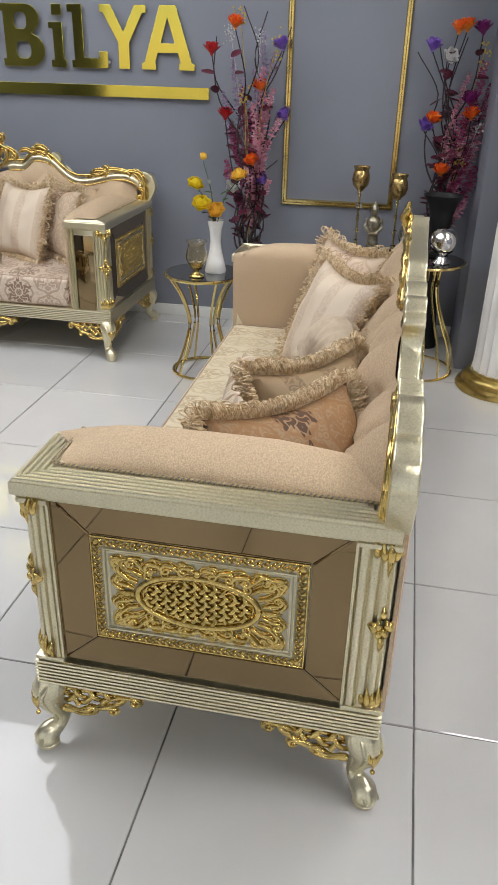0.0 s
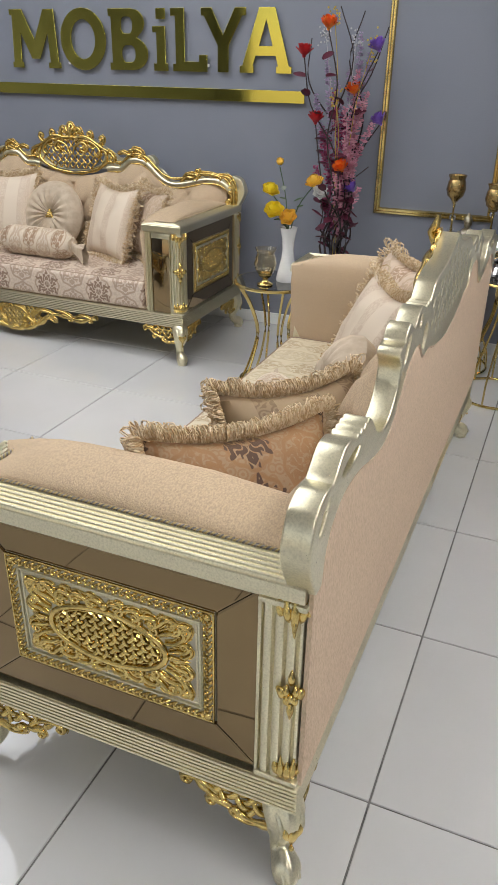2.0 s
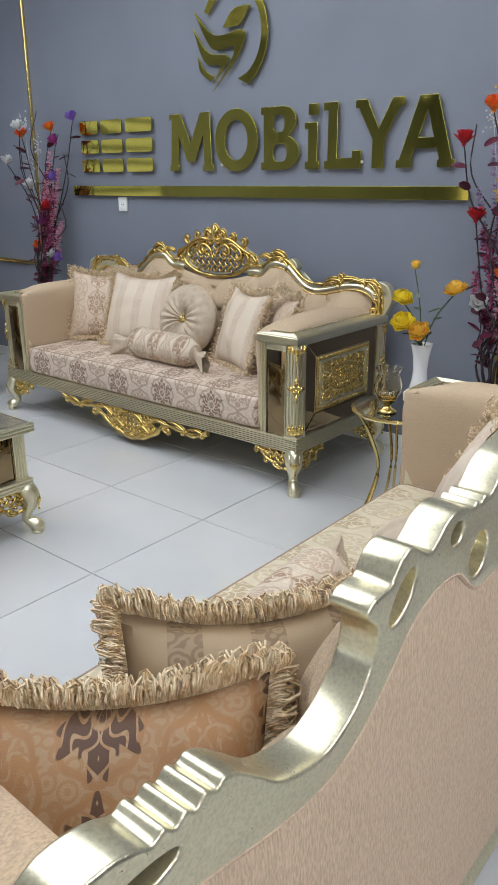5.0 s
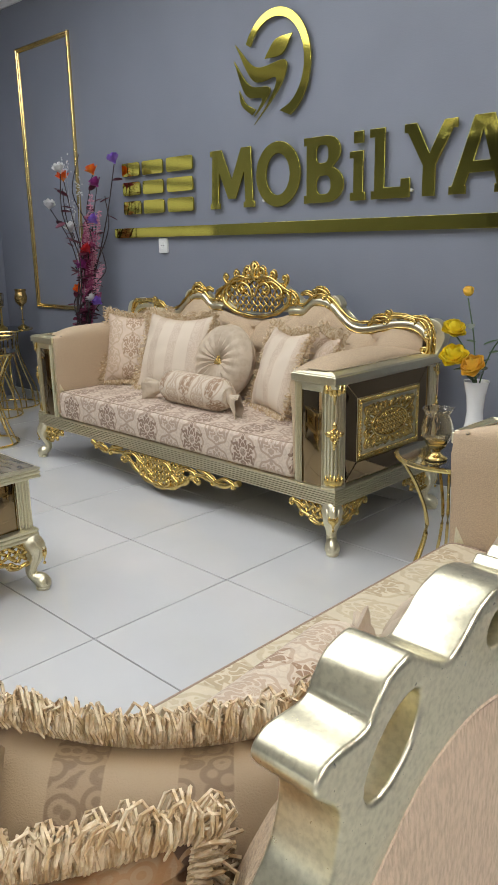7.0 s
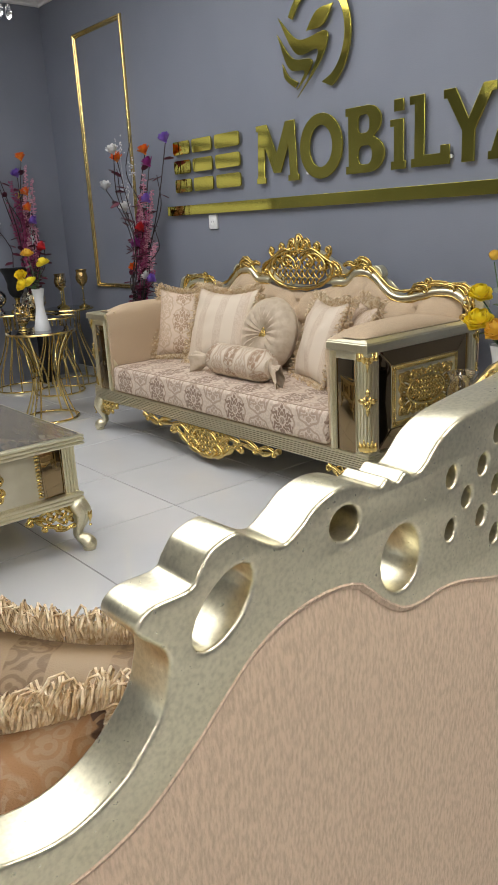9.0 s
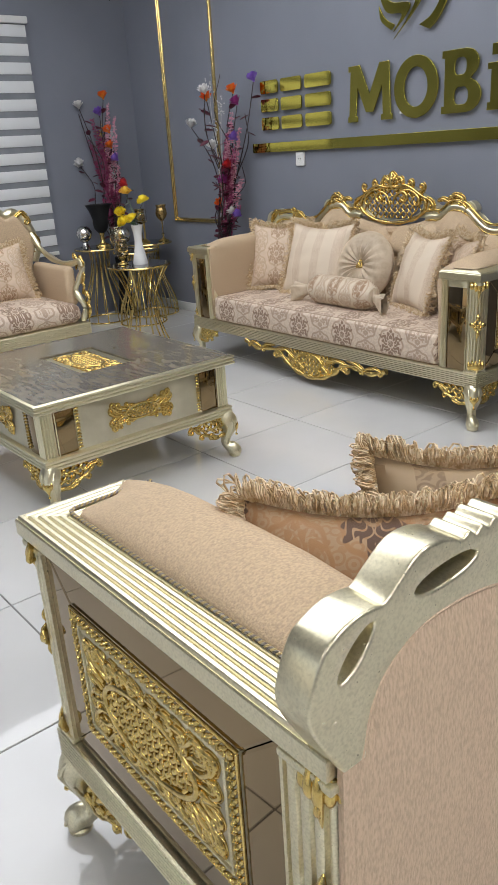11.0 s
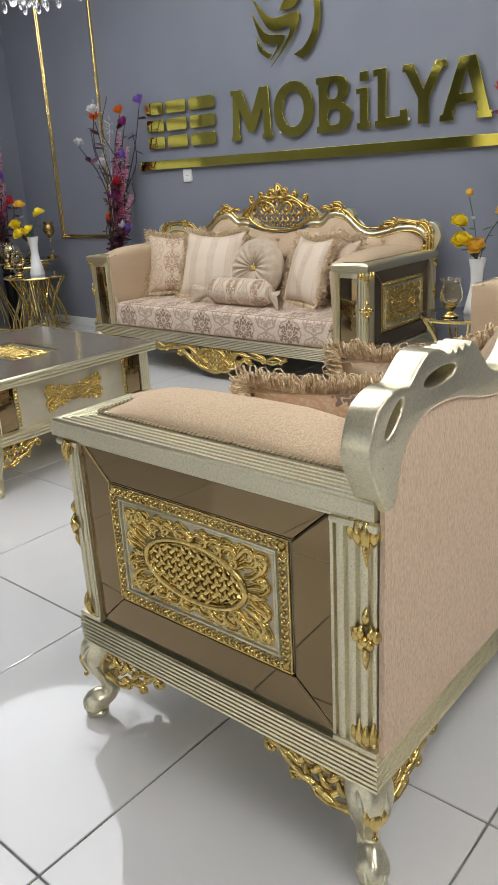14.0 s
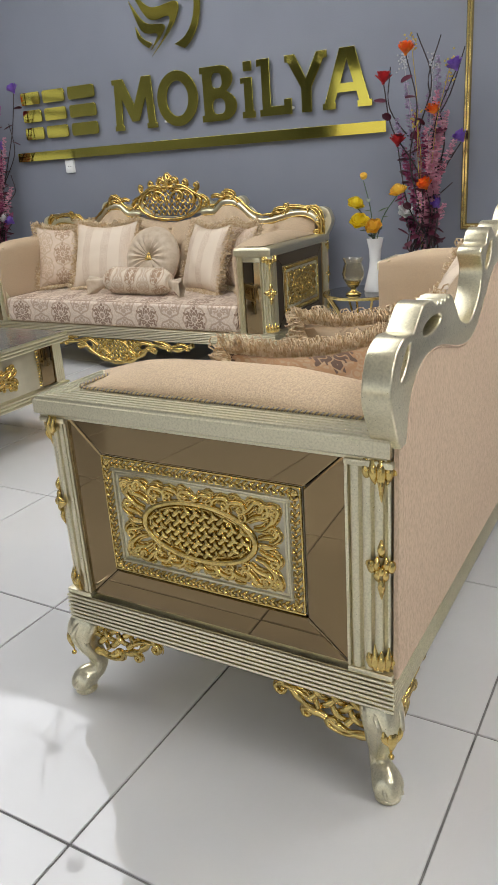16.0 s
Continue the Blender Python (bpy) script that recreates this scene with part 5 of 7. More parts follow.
    if gilt > 1:
        for s in (1, -1):
            xs = [0.25 + 0.82 * i / 60 for i in range(61)]
            bm = bmesh.new()
            tube(bm, [(x * s, low_edge(x) + 0.026, 0.026) for x in xs], 0.017, 10, flat=0.8)
            part("rail_moulding", bm, CHAMPAGNE, rail, "rounded champagne moulding")
            bm = bmesh.new()
            tube(bm, [(x * s, low_edge(x) + 0.007, 0.03) for x in xs], 0.006, 8)
            tube(bm, [(x * s, low_edge(x) + 0.062, 0.028) for x in xs], [0.008 + 0.002 * math.sin(i * 1.3) for i in range(61)], 8)
            part("gilt_line", bm, GOLD, rail, "thin gilded edge line")
            bm = bmesh.new()
            for pts in ([(0.01, 0.96), (0.035, 1.01), (0.09, 1.03), (0.12, 1.0), (0.1, 0.975), (0.075, 0.985)], [(0.1, 1.04), (0.15, 1.035), (0.2, 1.0), (0.205, 0.965), (0.18, 0.955), (0.168, 0.975)],
                        [(0.0, 1.06), (0.05, 1.055), (0.1, 1.065), (0.15, 1.05), (0.22, 1.01), (0.27, 0.99)]):
                way = catmull([(x * s, z, 0.04) for x, z in pts], 4)
                tube(bm, way, [0.0095 - 0.0035 * abs(2 * i / (len(way) - 1) - 1) for i in range(len(way))], 8)
            part("scroll", bm, GOLD, rail, "gilded scrolls over the lattice")
    return sofa


NEAR = pose(-0.87, 1.55 + HALF, 0, 0, 0, -90)
FAR = pose(-2.765, 4.052, 0)
make_sofa(FAR, "beige chenille sofa with gold carved frame and brown damask seat", SEAT_DAMASK, 1.15, 0.0, 0.012)
make_sofa(NEAR, "beige sofa with champagne rail, bronze mirror ends and pale seat", SEAT_DAMASK_PALE, 0.72, 0.034, 0.036)


# ---- cushions ----
def frame_of(origin, e, n):
    """A pose with x along e, z along n and y up between them."""
    n = Vector(n).normalized()
    e = Vector(e)
    e = (e - n * e.dot(n)).normalized()
    u = n.cross(e)
    return Matrix(((e.x, u.x, n.x, origin[0]), (e.y, u.y, n.y, origin[1]), (e.z, u.z, n.z, origin[2]), (0, 0, 0, 1)))


def pillow_bm(w, h, thick, seed, sag=0.02):
    bm = bmesh.new()
    n = 18
    sheets = []
    for s in (1, -1):
        grid = []
        for i in range(n + 1):
            row = []
            for j in range(n + 1):
                u, v = -1 + 2 * i / n, -1 + 2 * j / n
                pin = 1 - 0.085 * (1 - (abs(u) ** 2)) * abs(v) ** 4
                pin2 = 1 - 0.085 * (1 - (abs(v) ** 2)) * abs(u) ** 4
                x, y = u * w / 2 * pin2, v * h / 2 * pin
                f = max(0, (1 - abs(u) ** 2.4) * (1 - abs(v) ** 2.4)) ** 0.55
                z = s * thick / 2 * f
                z += 0.014 * f * noise.noise(Vector((u * 2.2 + seed, v * 2.2, s * 3.1))) + 0.005 * f * noise.noise(Vector((u * 7 + seed, v * 2.5, s)))
                y -= sag * (1 - u * u) * (v + 1) / 2
                if (i in (0, n) or j in (0, n)) and s == -1:
                    row.append(sheets[0][i][j])
                else:
                    row.append(bm.verts.new((x, y, z)))
            grid.append(row)
        sheets.append(grid)
        for a, b in zip(grid, grid[1:]):
            for j in range(n):
                f4 = (a[j], b[j], b[j + 1], a[j + 1])
                bm.faces.new(f4 if s == 1 else f4[::-1])
    return bm


def fringe_bm(w, h, seed, length=0.031, step=0.0042, sag=0.02, sides=(0, 1, 2, 3), rows=4, thick=0.0017):
    """Looped tassel fringe round a cushion's seam."""
    rnd = random.Random(seed)
    bm = bmesh.new()
    for side in sides:
        horizontal = side in (0, 2)
        span = w if horizontal else h
        k = int(span / step)
        for row in range(rows):
            for i in range(k):
                t = (i + rnd.random() * 0.8) / k * 2 - 1
                if side == 1 and len(sides) == 3 and t < -0.1:
                    continue
                pin = 1 - 0.085 * (1 - t * t)
                if horizontal:
                    s = 1 if side == 0 else -1
                    p = Vector((t * w / 2, s * h / 2 * pin - (sag * (1 - t * t) if s == 1 else 0), 0))
                    out = Vector((0.25 * t, s, 0))
                    al = Vector((1, 0, 0))
                else:
                    s = 1 if side == 1 else -1
                    p = Vector((s * w / 2 * pin, t * h / 2, 0))
                    out = Vector((s, 0.25 * t, 0))
                    al = Vector((0, 1, 0))
                lift = Vector((0, 0, rnd.choice((1, -1))))
                ln = length * (0.5 + 0.75 * rnd.random())
                wob = al * rnd.uniform(-1.0, 1.0)
                up = lift * ln * rnd.uniform(0.5, 1.0)
                loop = [p - out * 0.004, p + out * ln * 0.55 + up * 0.15 + wob * ln * 0.25, p + out * ln * 0.9 + up * 0.5 + wob * ln * 0.6, p + out * ln * 0.8 + up * 0.9 + wob * ln * 0.8, p + out * ln * 0.45 + up + wob * ln * 0.9, p + out * ln * 0.2 + up * 0.75 + wob * ln * 0.8]
                tube(bm, loop, [thick * 0.8, thick, thick, thick, thick * 0.9, thick * 0.7], 4)
    return bm


def cushion(m, w, h, thick, cloth, seed, label, fringe=True, sides=(0, 1, 2, 3), group="scatter cushions"):
    t = thing("cushion", m, label, "cushion", group)
    part("cover", pillow_bm(w, h, thick, seed), cloth, t)
    if fringe:
        part("fringe", fringe_bm(w, h, seed, 0.035, 0.0042, 0.02, sides, *((5, 0.0018) if fringe == "long" else (2, 0.0023))), FRINGE, t, "tasselled cream and gold fringe")
    return t


def round_cushion(m, r, thick, label):
    t = thing("round_cushion", m, label, "cushion", "scatter cushions")
    bm = bmesh.new()
    n, rings = 72, []
    steps = [(0.06, 0.35), (0.12, 0.55), (0.25, 0.85), (0.45, 1.0), (0.65, 0.95), (0.82, 0.75), (0.94, 0.45), (1.0, 0.0)]
    full = [(f, g) for f, g in steps] + [(f, -g) for f, g in steps[::-1][1:]]
    for f, g in full:
        ring = []
        for i in range(n):
            a = 2 * math.pi * i / n
            pleat = 1 + 0.11 * math.cos(18 * a) * (1 - f * f) * (1 if g > 0 else 0.5)
            ring.append(bm.verts.new((r * f * math.cos(a), r * f * math.sin(a), g * thick / 2 * pleat)))
        rings.append(ring)
    for a, b in zip(rings, rings[1:]):
        for i in range(n):
            j = (i + 1) % n
            bm.faces.new((a[i], a[j], b[j], b[i]))
    bm.faces.new(rings[0])
    bm.faces.new(rings[-1])
    part("cover", bm, VELVET, t)
    part("button", flower_boss(bmesh.new(), 0.026, 0.0, 6), GOLD, t, "gold rosette button", m=pose(0, 0, thick * 0.3))
    return t


def bolster(m, length, r, label, cloth):
    t = thing("bolster_cushion", m, label, "cushion", "scatter cushions")
    bm = bmesh.new()
    pts = [(-length / 2 + length * i / 16, 0, 0) for i in range(17)]
    rad = [r * (1 - 0.45 * max(0, abs(i - 8) / 8 - 0.8) / 0.2) for i in range(17)]
    tube(bm, pts, rad, 24, up=(0, 0, 1))
    part("cover", bm, cloth, t)
    for s in (1, -1):
        bm = bmesh.new()
        n = 20
        rings = []
        for k, (x, rr) in enumerate(((0, 0.55), (0.018, 0.3), (0.05, 0.42), (0.09, 0.62), (0.12, 0.75))):
            ring = []
            for i in range(n):
                a = 2 * math.pi * i / n
                q = r * rr * (1 + 0.2 * math.cos(5 * a) * (k / 4))
                ring.append(bm.verts.new((s * (length / 2 + x), q * 0.45 * math.cos(a) - 0.012 * k, q * math.sin(a) - 0.01 * k)))
            rings.append(ring)
        for a, b in zip(rings, rings[1:]):
            for i in range(n):
                j = (i + 1) % n
                bm.faces.new((a[i], a[j], b[j], b[i]))
        part("tied_end", bm, VELVET, t, "knotted plain velvet end")
    return t


def leaning(x, y, size, tilt, yaw, thick=0.13):
    """A cushion stood on the seat at x, y, leaning back by tilt and turned by yaw, in the sofa's own space."""
    return pose(x, y, 0.437, 0, 0, yaw) @ pose(0, 0, 0, 90 - tilt, 0, 0) @ pose(0, size / 2 + 0.012, 0)


DL = "brown and copper damask cushion with a looped fringe, on the sofa"
for S, near in ((FAR, False), (NEAR, True)):
    if near:
        tag = cushion(S @ frame_of((0.785, 0.525, 0.63), (-0.70, 0.71, 0.0), (0.62, 0.62, 0.48)), 0.42, 0.37, 0.2, PILLOW_DAMASK, 3, "copper leaf damask cushion with looped fringe in the sofa corner", "long", sides=(0, 1, 3))
        part("care_label", box(bmesh.new(), -0.235, -0.205, -0.12, -0.075, 0.012, 0.0135), PLASTIC, tag, "small white sewn label", smooth=False)
        cushion(S @ frame_of((0.55, 0.56, 0.655), (-0.66, 0.74, 0.06), (0.6, 0.6, 0.5)), 0.36, 0.36, 0.19, PILLOW_STRIPE, 7, "brown satin striped cushion with looped fringe", "long", sides=(0, 1, 3))
        round_cushion(S @ pose(0.12, 0.44, 0.437) @ pose(0, 0, 0, 68, 0, 20) @ pose(0, 0.19, 0), 0.195, 0.15, "round pleated beige velvet cushion with a gold button")
        bolster(S @ pose(0.08, 0.27, 0.515, 0, 0, 6), 0.42, 0.075, "damask bolster with knotted velvet ends on the seat", BOLSTER_DAMASK)
        cushion(S @ leaning(-0.30, 0.40, 0.42, 24, 32), 0.42, 0.42, 0.14, PILLOW_STRIPE_PALE, 5, "cream satin striped cushion with a short fringe")
        cushion(S @ leaning(-0.66, 0.42, 0.42, 20, 38), 0.42, 0.42, 0.14, PILLOW_PALE, 9, "pale peach damask cushion with long fringe by the arm")
    else:
        cushion(S @ leaning(0.62, 0.44, 0.40, 16, -38), 0.38, 0.40, 0.13, PILLOW_PALE, 4, "cream and brown damask cushion tucked behind the striped one")
        cushion(S @ leaning(0.42, 0.36, 0.41, 20, -22), 0.38, 0.42, 0.14, PILLOW_STRIPE_PALE, 6, "cream satin striped cushion with thin fringe, on the far sofa")
        round_cushion(S @ pose(0.0, 0.42, 0.437) @ pose(0, 0, 0, 72, 0, 0) @ pose(0, 0.2, 0), 0.205, 0.15, "round pleated beige velvet cushion with a gold button")
        bolster(S @ pose(0.06, 0.225, 0.522, 0, 0, -2), 0.5, 0.084, "cream and brown damask bolster with knotted velvet ends", BOLSTER_DAMASK)
        cushion(S @ leaning(-0.36, 0.37, 0.44, 20, 6), 0.48, 0.44, 0.14, PILLOW_STRIPE_PALE, 8, "cream satin striped cushion with thin fringe beside the round one")
        cushion(S @ leaning(-0.70, 0.40, 0.42, 16, 26), 0.40, 0.42, 0.13, PILLOW_PALE, 10, "pale peach damask cushion with fringe by the arm")

# ---- coffee table ----
ct = thing("coffee_table", pose(-2.71, 2.63, 0), "square coffee table with stone top, champagne frame and gold carving", "table")
CT = 0.475
bm = bmesh.new()
rect_sweep(bm, -CT + 0.01, CT - 0.01, -CT + 0.01, CT - 0.01, [(-0.02, 0.435)] + reeds(0.437, 0.478, 3, 0.006, 0.01) + [(0.0, 0.4795), (-0.004, 0.4795), (-0.004, 0.47)])
part("top_frame", bm, CHAMPAGNE, ct)
I0, I1 = 0.20, 0.13
bm = bmesh.new()
for a in ((-CT + 0.014, CT - 0.014, I1, CT - 0.014), (-CT + 0.014, CT - 0.014, -CT + 0.014, -I1), (-CT + 0.014, -I0, -I1, I1), (I0, CT - 0.014, -I1, I1)):
    box(bm, a[0], a[1], a[2], a[3], 0.462, 0.4805)
part("tabletop", bm, MARBLE, ct, "polished grey-brown stone top", smooth=False)
bk = part("inset_tray", box(bmesh.new(), -I0, I0, -I1, I1, 0.445, 0.466), CREAM, ct, "gold carved inset panel", smooth=False)
for n_, me in (("oval_ring", MED[2]), ("lattice", MED[3]), ("scrollwork", MED[4])):
    use(n_, me, bk, Matrix.Translation((0, 0, 0.4665)) @ Matrix.Diagonal((0.95, 0.95, 0.9, 1)))
bm = bmesh.new()
B = 0.425
rect_sweep(bm, -B, B, -B, B, [(-0.01, 0.24), (0, 0.24), (0.012, 0.245), (0.0, 0.43), (-0.01, 0.43)])
part("body", bm, CREAM, ct, "pale aged cream apron panels")
bm = bmesh.new()
rect_sweep(bm, -B - 0.02, B + 0.02, -B - 0.02, B + 0.02, [(-0.06, 0.2)] + reeds(0.2, 0.245, 3, 0.006, 0.012) + [(-0.01, 0.25)])
part("base_frame", bm, CHAMPAGNE, ct, "reeded champagne rail")
bm = bmesh.new()
weave(bm, lambda x, y: (x / 0.075) ** 2 + (y / 0.026) ** 2 < 1, -0.08, 0.08, -0.03, 0.03, 0.014, 0.006, 0.004, 0.006)
tube(bm, [(x, y, 0.006) for x, y in oval(0, 0, 0.078, 0.03, 36)], 0.005, 6, True)
for sx in (1, -1):
    for sy in (1, -1):
        for pts, r, c in (([(0.075, 0.006), (0.1, 0.008), (0.125, 0.02)], 0.007, 1), ([(0.065, 0.02), (0.09, 0.03), (0.115, 0.034)], 0.007, 1), ([(0.1, 0.02), (0.125, 0.028), (0.145, 0.04)], 0.007, 1), ([(0.11, 0.002), (0.135, 0.006), (0.155, 0.018)], 0.007, 1), ([(0.03, 0.032), (0.05, 0.037), (0.07, 0.035)], 0.005, 1)):
            frond(bm, [(x * sx * 0.93, y * sy * 0.95) for x, y in pts], r * 1.2, c * sx * sy, 0.005, 1)
ORN = mesh_of(bm, "carved_plaque", GOLD)
bm = bmesh.new()
for i in range(13):
    tube(bm, [(-0.009, -0.08 + i * 0.0133, 0.001), (0, -0.076 + i * 0.0133, 0.006), (0.009, -0.08 + i * 0.0133, 0.001)], [0.003, 0.006, 0.003], 6)
BEADS = mesh_of(bm, "beading", GOLD)
POST = mesh_of(fluted_post_bm(0.06, 0.06, 0.245, 0.436, 4), "corner_post", CHAMPAGNE)
for i, P in enumerate((NY, PX, PY, NX)):
    d = Vector(((0, -1), (1, 0), (0, 1), (-1, 0))[i])
    e = (P @ Vector((1, 0, 0))).xy
    o = d * (B + 0.012)
    put = lambda u, z, off=0.0: Matrix.Translation((*(d * (B + 0.01 + off) + e * u), z)) @ P
    use("carved_plaque", ORN, ct, put(0, 0.34), "gold carved plaque")
    for s in (1, -1):
        use("beading", BEADS, ct, put(s * 0.29, 0.34), "gold beaded strip")
        bm = bmesh.new()
        box(bm, -0.048, 0.048, -0.092, 0.092, -0.002, 0.005, 0.002)
        part("mirror_panel", bm, BRONZE_MIRROR, ct, "bronze mirror strip", m=put(s * 0.35, 0.341))
    c = (d + e) * (B - 0.012)
    use("corner_post", POST, ct, pose(c.x, c.y, 0))
legs(ct, -B + 0.0, B - 0.0, -B + 0.0, B - 0.0, 0.2)

# ---- armchair by the window ----
ch = thing("armchair", pose(-4.25, 3.06, 0, 0, 0, 90), "carved champagne and gold armchair with beige damask seat", "armchair")
bm = bmesh.new()
rect_sweep(bm, -0.39, 0.39, 0.006, 0.72, [(0, 0.225)] + reeds(0.225, 0.30, 6, 0.004, 0.006) + [(0, 0.301)])
part("base_frame", bm, CHAMPAGNE, ch)
legs(ch, -0.355, 0.355, 0.045, 0.68, 0.226)
bm = bmesh.new()
cloth_block(bm, -0.36, 0.36, 0.02, 0.6, 0.30, 0.43, 0.05, 0.035)
part("seat_cushion", bm, SEAT_DAMASK, ch, "plump damask seat")
for s in (1, -1):
    bm = bmesh.new()
    path = catmull([(s * 0.37, 0.05, 0.31), (s * 0.385, 0.03, 0.40), (s * 0.365, 0.09, 0.50), (s * 0.39, 0.07, 0.58), (s * 0.41, 0.03, 0.66), (s * 0.405, 0.07, 0.70), (s * 0.395, 0.16, 0.675), (s * 0.385, 0.35, 0.68), (s * 0.38, 0.55, 0.74), (s * 0.36, 0.66, 0.85)], 5)
    tube(bm, path, [0.019 + 0.003 * math.sin(i * 0.9) for i in range(len(path))], 8)
    tube(bm, [(s * 0.405, 0.05 + 0.034 * (1 - i / 22) * math.sin(i * 0.6), 0.665 + 0.034 * (1 - i / 22) * math.cos(i * 0.6)) for i in range(18)], 0.011, 7)
    tube(bm, [(p.x, p.y - 0.012, p.z + 0.004) for p in path], 0.007, 6)
    part("arm_rail", bm, CHAMPAGNE, ch, "scrolled champagne arm")
    bm = bmesh.new()
    for y, z in ((0.03, 0.38), (0.03, 0.45), (0.08, 0.53), (0.06, 0.60), (0.05, 0.68), (0.13, 0.69)):
        frond(bm, [(y, z - 0.05), (y - 0.03, z), (y - 0.01, z + 0.04)], 0.012, -1)
    part("gilt_leaves", bm, GOLD, ch, m=Matrix.Translation((s * 0.41, 0, 0)) @ Matrix(((0, 0, 1, 0), (1, 0, 0, 0), (0, 1, 0, 0), (0, 0, 0, 1))))
    bm = bmesh.new()
    a, b = sorted((s * 0.31, s * 0.385))
    cloth_block(bm, a, b, 0.1, 0.62, 0.40, 0.665, 0.03, 0.0)
    part("arm_pad", bm, CHENILLE, ch)
bm = bmesh.new()
out = catmull([(0.36, 0.66, 0), (0.40, 0.8, 0), (0.34, 0.93, 0), (0.28, 1.0, 0), (0.2, 0.99, 0), (0.12, 1.06, 0), (0, 1.12, 0), (-0.12, 1.06, 0), (-0.2, 0.99, 0), (-0.28, 1.0, 0), (-0.34, 0.93, 0), (-0.40, 0.8, 0), (-0.36, 0.66, 0)], 5)
tube(bm, [(p.x, 0.68 + 0.04 * (p.y - 0.66), p.y) for p in out], [0.032 + 0.007 * math.sin(i * 0.8) for i in range(len(out))], 10)
part("back_frame", bm, CHAMPAGNE, ch, "carved back frame")
bm = bmesh.new()
for s in (1, -1):
    for pts, r, c in (([(0.0, 1.04), (0.05, 1.1), (0.03, 1.15)], 0.016, 1), ([(0.06, 1.03), (0.13, 1.07), (0.15, 1.1)], 0.014, 1), ([(0.26, 0.97), (0.32, 1.0), (0.36, 0.95)], 0.015, -1), ([(0.37, 0.86), (0.41, 0.8), (0.39, 0.74)], 0.015, -1)):
        frond(bm, [(x * s, y) for x, y in pts], r, c * s, 0.03, 1)
part("gilt_leaves", bm, GOLD, ch, "gilded leaves", m=Matrix.Translation((0, 0.69, 0)) @ NY)
bm = bmesh.new()
lp = [(p.x * 0.94, 0.62 + (p.y - 0.62) * 0.95) for p in out] + [(-0.34, 0.42), (0.34, 0.42)]
me0 = plate(lp, [], 0.07, 0.025, 3)
part("back_upholstery", me0, CHENILLE, ch, "beige chenille back", m=Matrix.Translation((0, 0.67, 0)) @ NY)
cushion(ch.matrix_basis @ leaning(0.02, 0.4, 0.40, 22, 0), 0.40, 0.40, 0.13, PILLOW_PALE, 21, "pale peach damask cushion on the armchair")


# ---- side tables ----
def hourglass_table(x, y, top, r, label, turn=0):
    t = thing("side_table", pose(x, y, 0, 0, 0, turn), label, "side table", "gold wire side tables")
    bm = bmesh.new()
    lathe(bm, [(r - 0.012, top - 0.012), (r - 0.008, top - 0.016), (r, top - 0.014), (r + 0.003, top - 0.008), (r, top - 0.001), (r - 0.01, top)], 40)
    part("rim", bm, BRASS, t, "polished brass rim")
    part("tabletop", lathe(bmesh.new(), [(r - 0.011, top - 0.008), (r - 0.011, top + 0.001), (0.001, top + 0.001)], 40), BLACK, t, "dark mirror glass top")
    bm = bmesh.new()
    tube(bm, [(r * 0.82 * math.cos(a), r * 0.82 * math.sin(a), 0.009) for a in (math.pi * i / 24 for i in range(48))], 0.008, 8, True)
    part("base_ring", bm, BRASS, t)
    for k in range(4):
        for o in (-0.16, 0.16):
            a = k * math.pi / 2 + 0.4
            bm = bmesh.new()
            pts = catmull([(r * 0.93 * math.cos(a + o), r * 0.93 * math.sin(a + o), top - 0.012), (r * 0.62 * math.cos(a + o * 0.8), r * 0.62 * math.sin(a + o * 0.8), top * 0.78), (r * 0.42 * math.cos(a + o * 0.7), r * 0.42 * math.sin(a + o * 0.7), top * 0.52),
                           (r * 0.58 * math.cos(a + o * 0.8), r * 0.58 * math.sin(a + o * 0.8), top * 0.25), (r * 0.82 * math.cos(a + o), r * 0.82 * math.sin(a + o), 0.012)], 4)
            tube(bm, pts, 0.006, 7)
            part("rod", bm, BRASS, t)
    return t


def cage_table(x, y, top, r, label):
    t = thing("side_table", pose(x, y, 0), label, "side table", "gold wire side tables")
    bm = bmesh.new()
    lathe(bm, [(r - 0.012, top - 0.012), (r - 0.008, top - 0.016), (r, top - 0.014), (r + 0.003, top - 0.008), (r, top - 0.001), (r - 0.01, top)], 40)
    part("rim", bm, BRASS, t)
    part("tabletop", lathe(bmesh.new(), [(r - 0.011, top - 0.008), (r - 0.011, top + 0.001), (0.001, top + 0.001)], 40), BLACK, t, "black glass top")
    for rr, z in ((r * 1.02, 0.009), (r * 0.42, top - 0.02)):
        bm = bmesh.new()
        tube(bm, [(rr * math.cos(a), rr * math.sin(a), z) for a in (math.pi * i / 24 for i in range(48))], 0.007, 8, True)
        part("ring", bm, BRASS, t)
    bm = bmesh.new()
    pts = catmull([(r * 0.42, 0, top - 0.015), (r * 0.4, 0, top * 0.72), (r * 0.62, 0, top * 0.48), (r * 0.95, 0, top * 0.22), (r * 1.02, 0, 0.012)], 4)
    tube(bm, pts, 0.005, 7)
    rod = mesh_of(bm, "rod", BRASS)
    for k in range(14):
        use("rod", rod, t, pose(0, 0, 0, 0, 0, 360 / 14 * k))
    return t


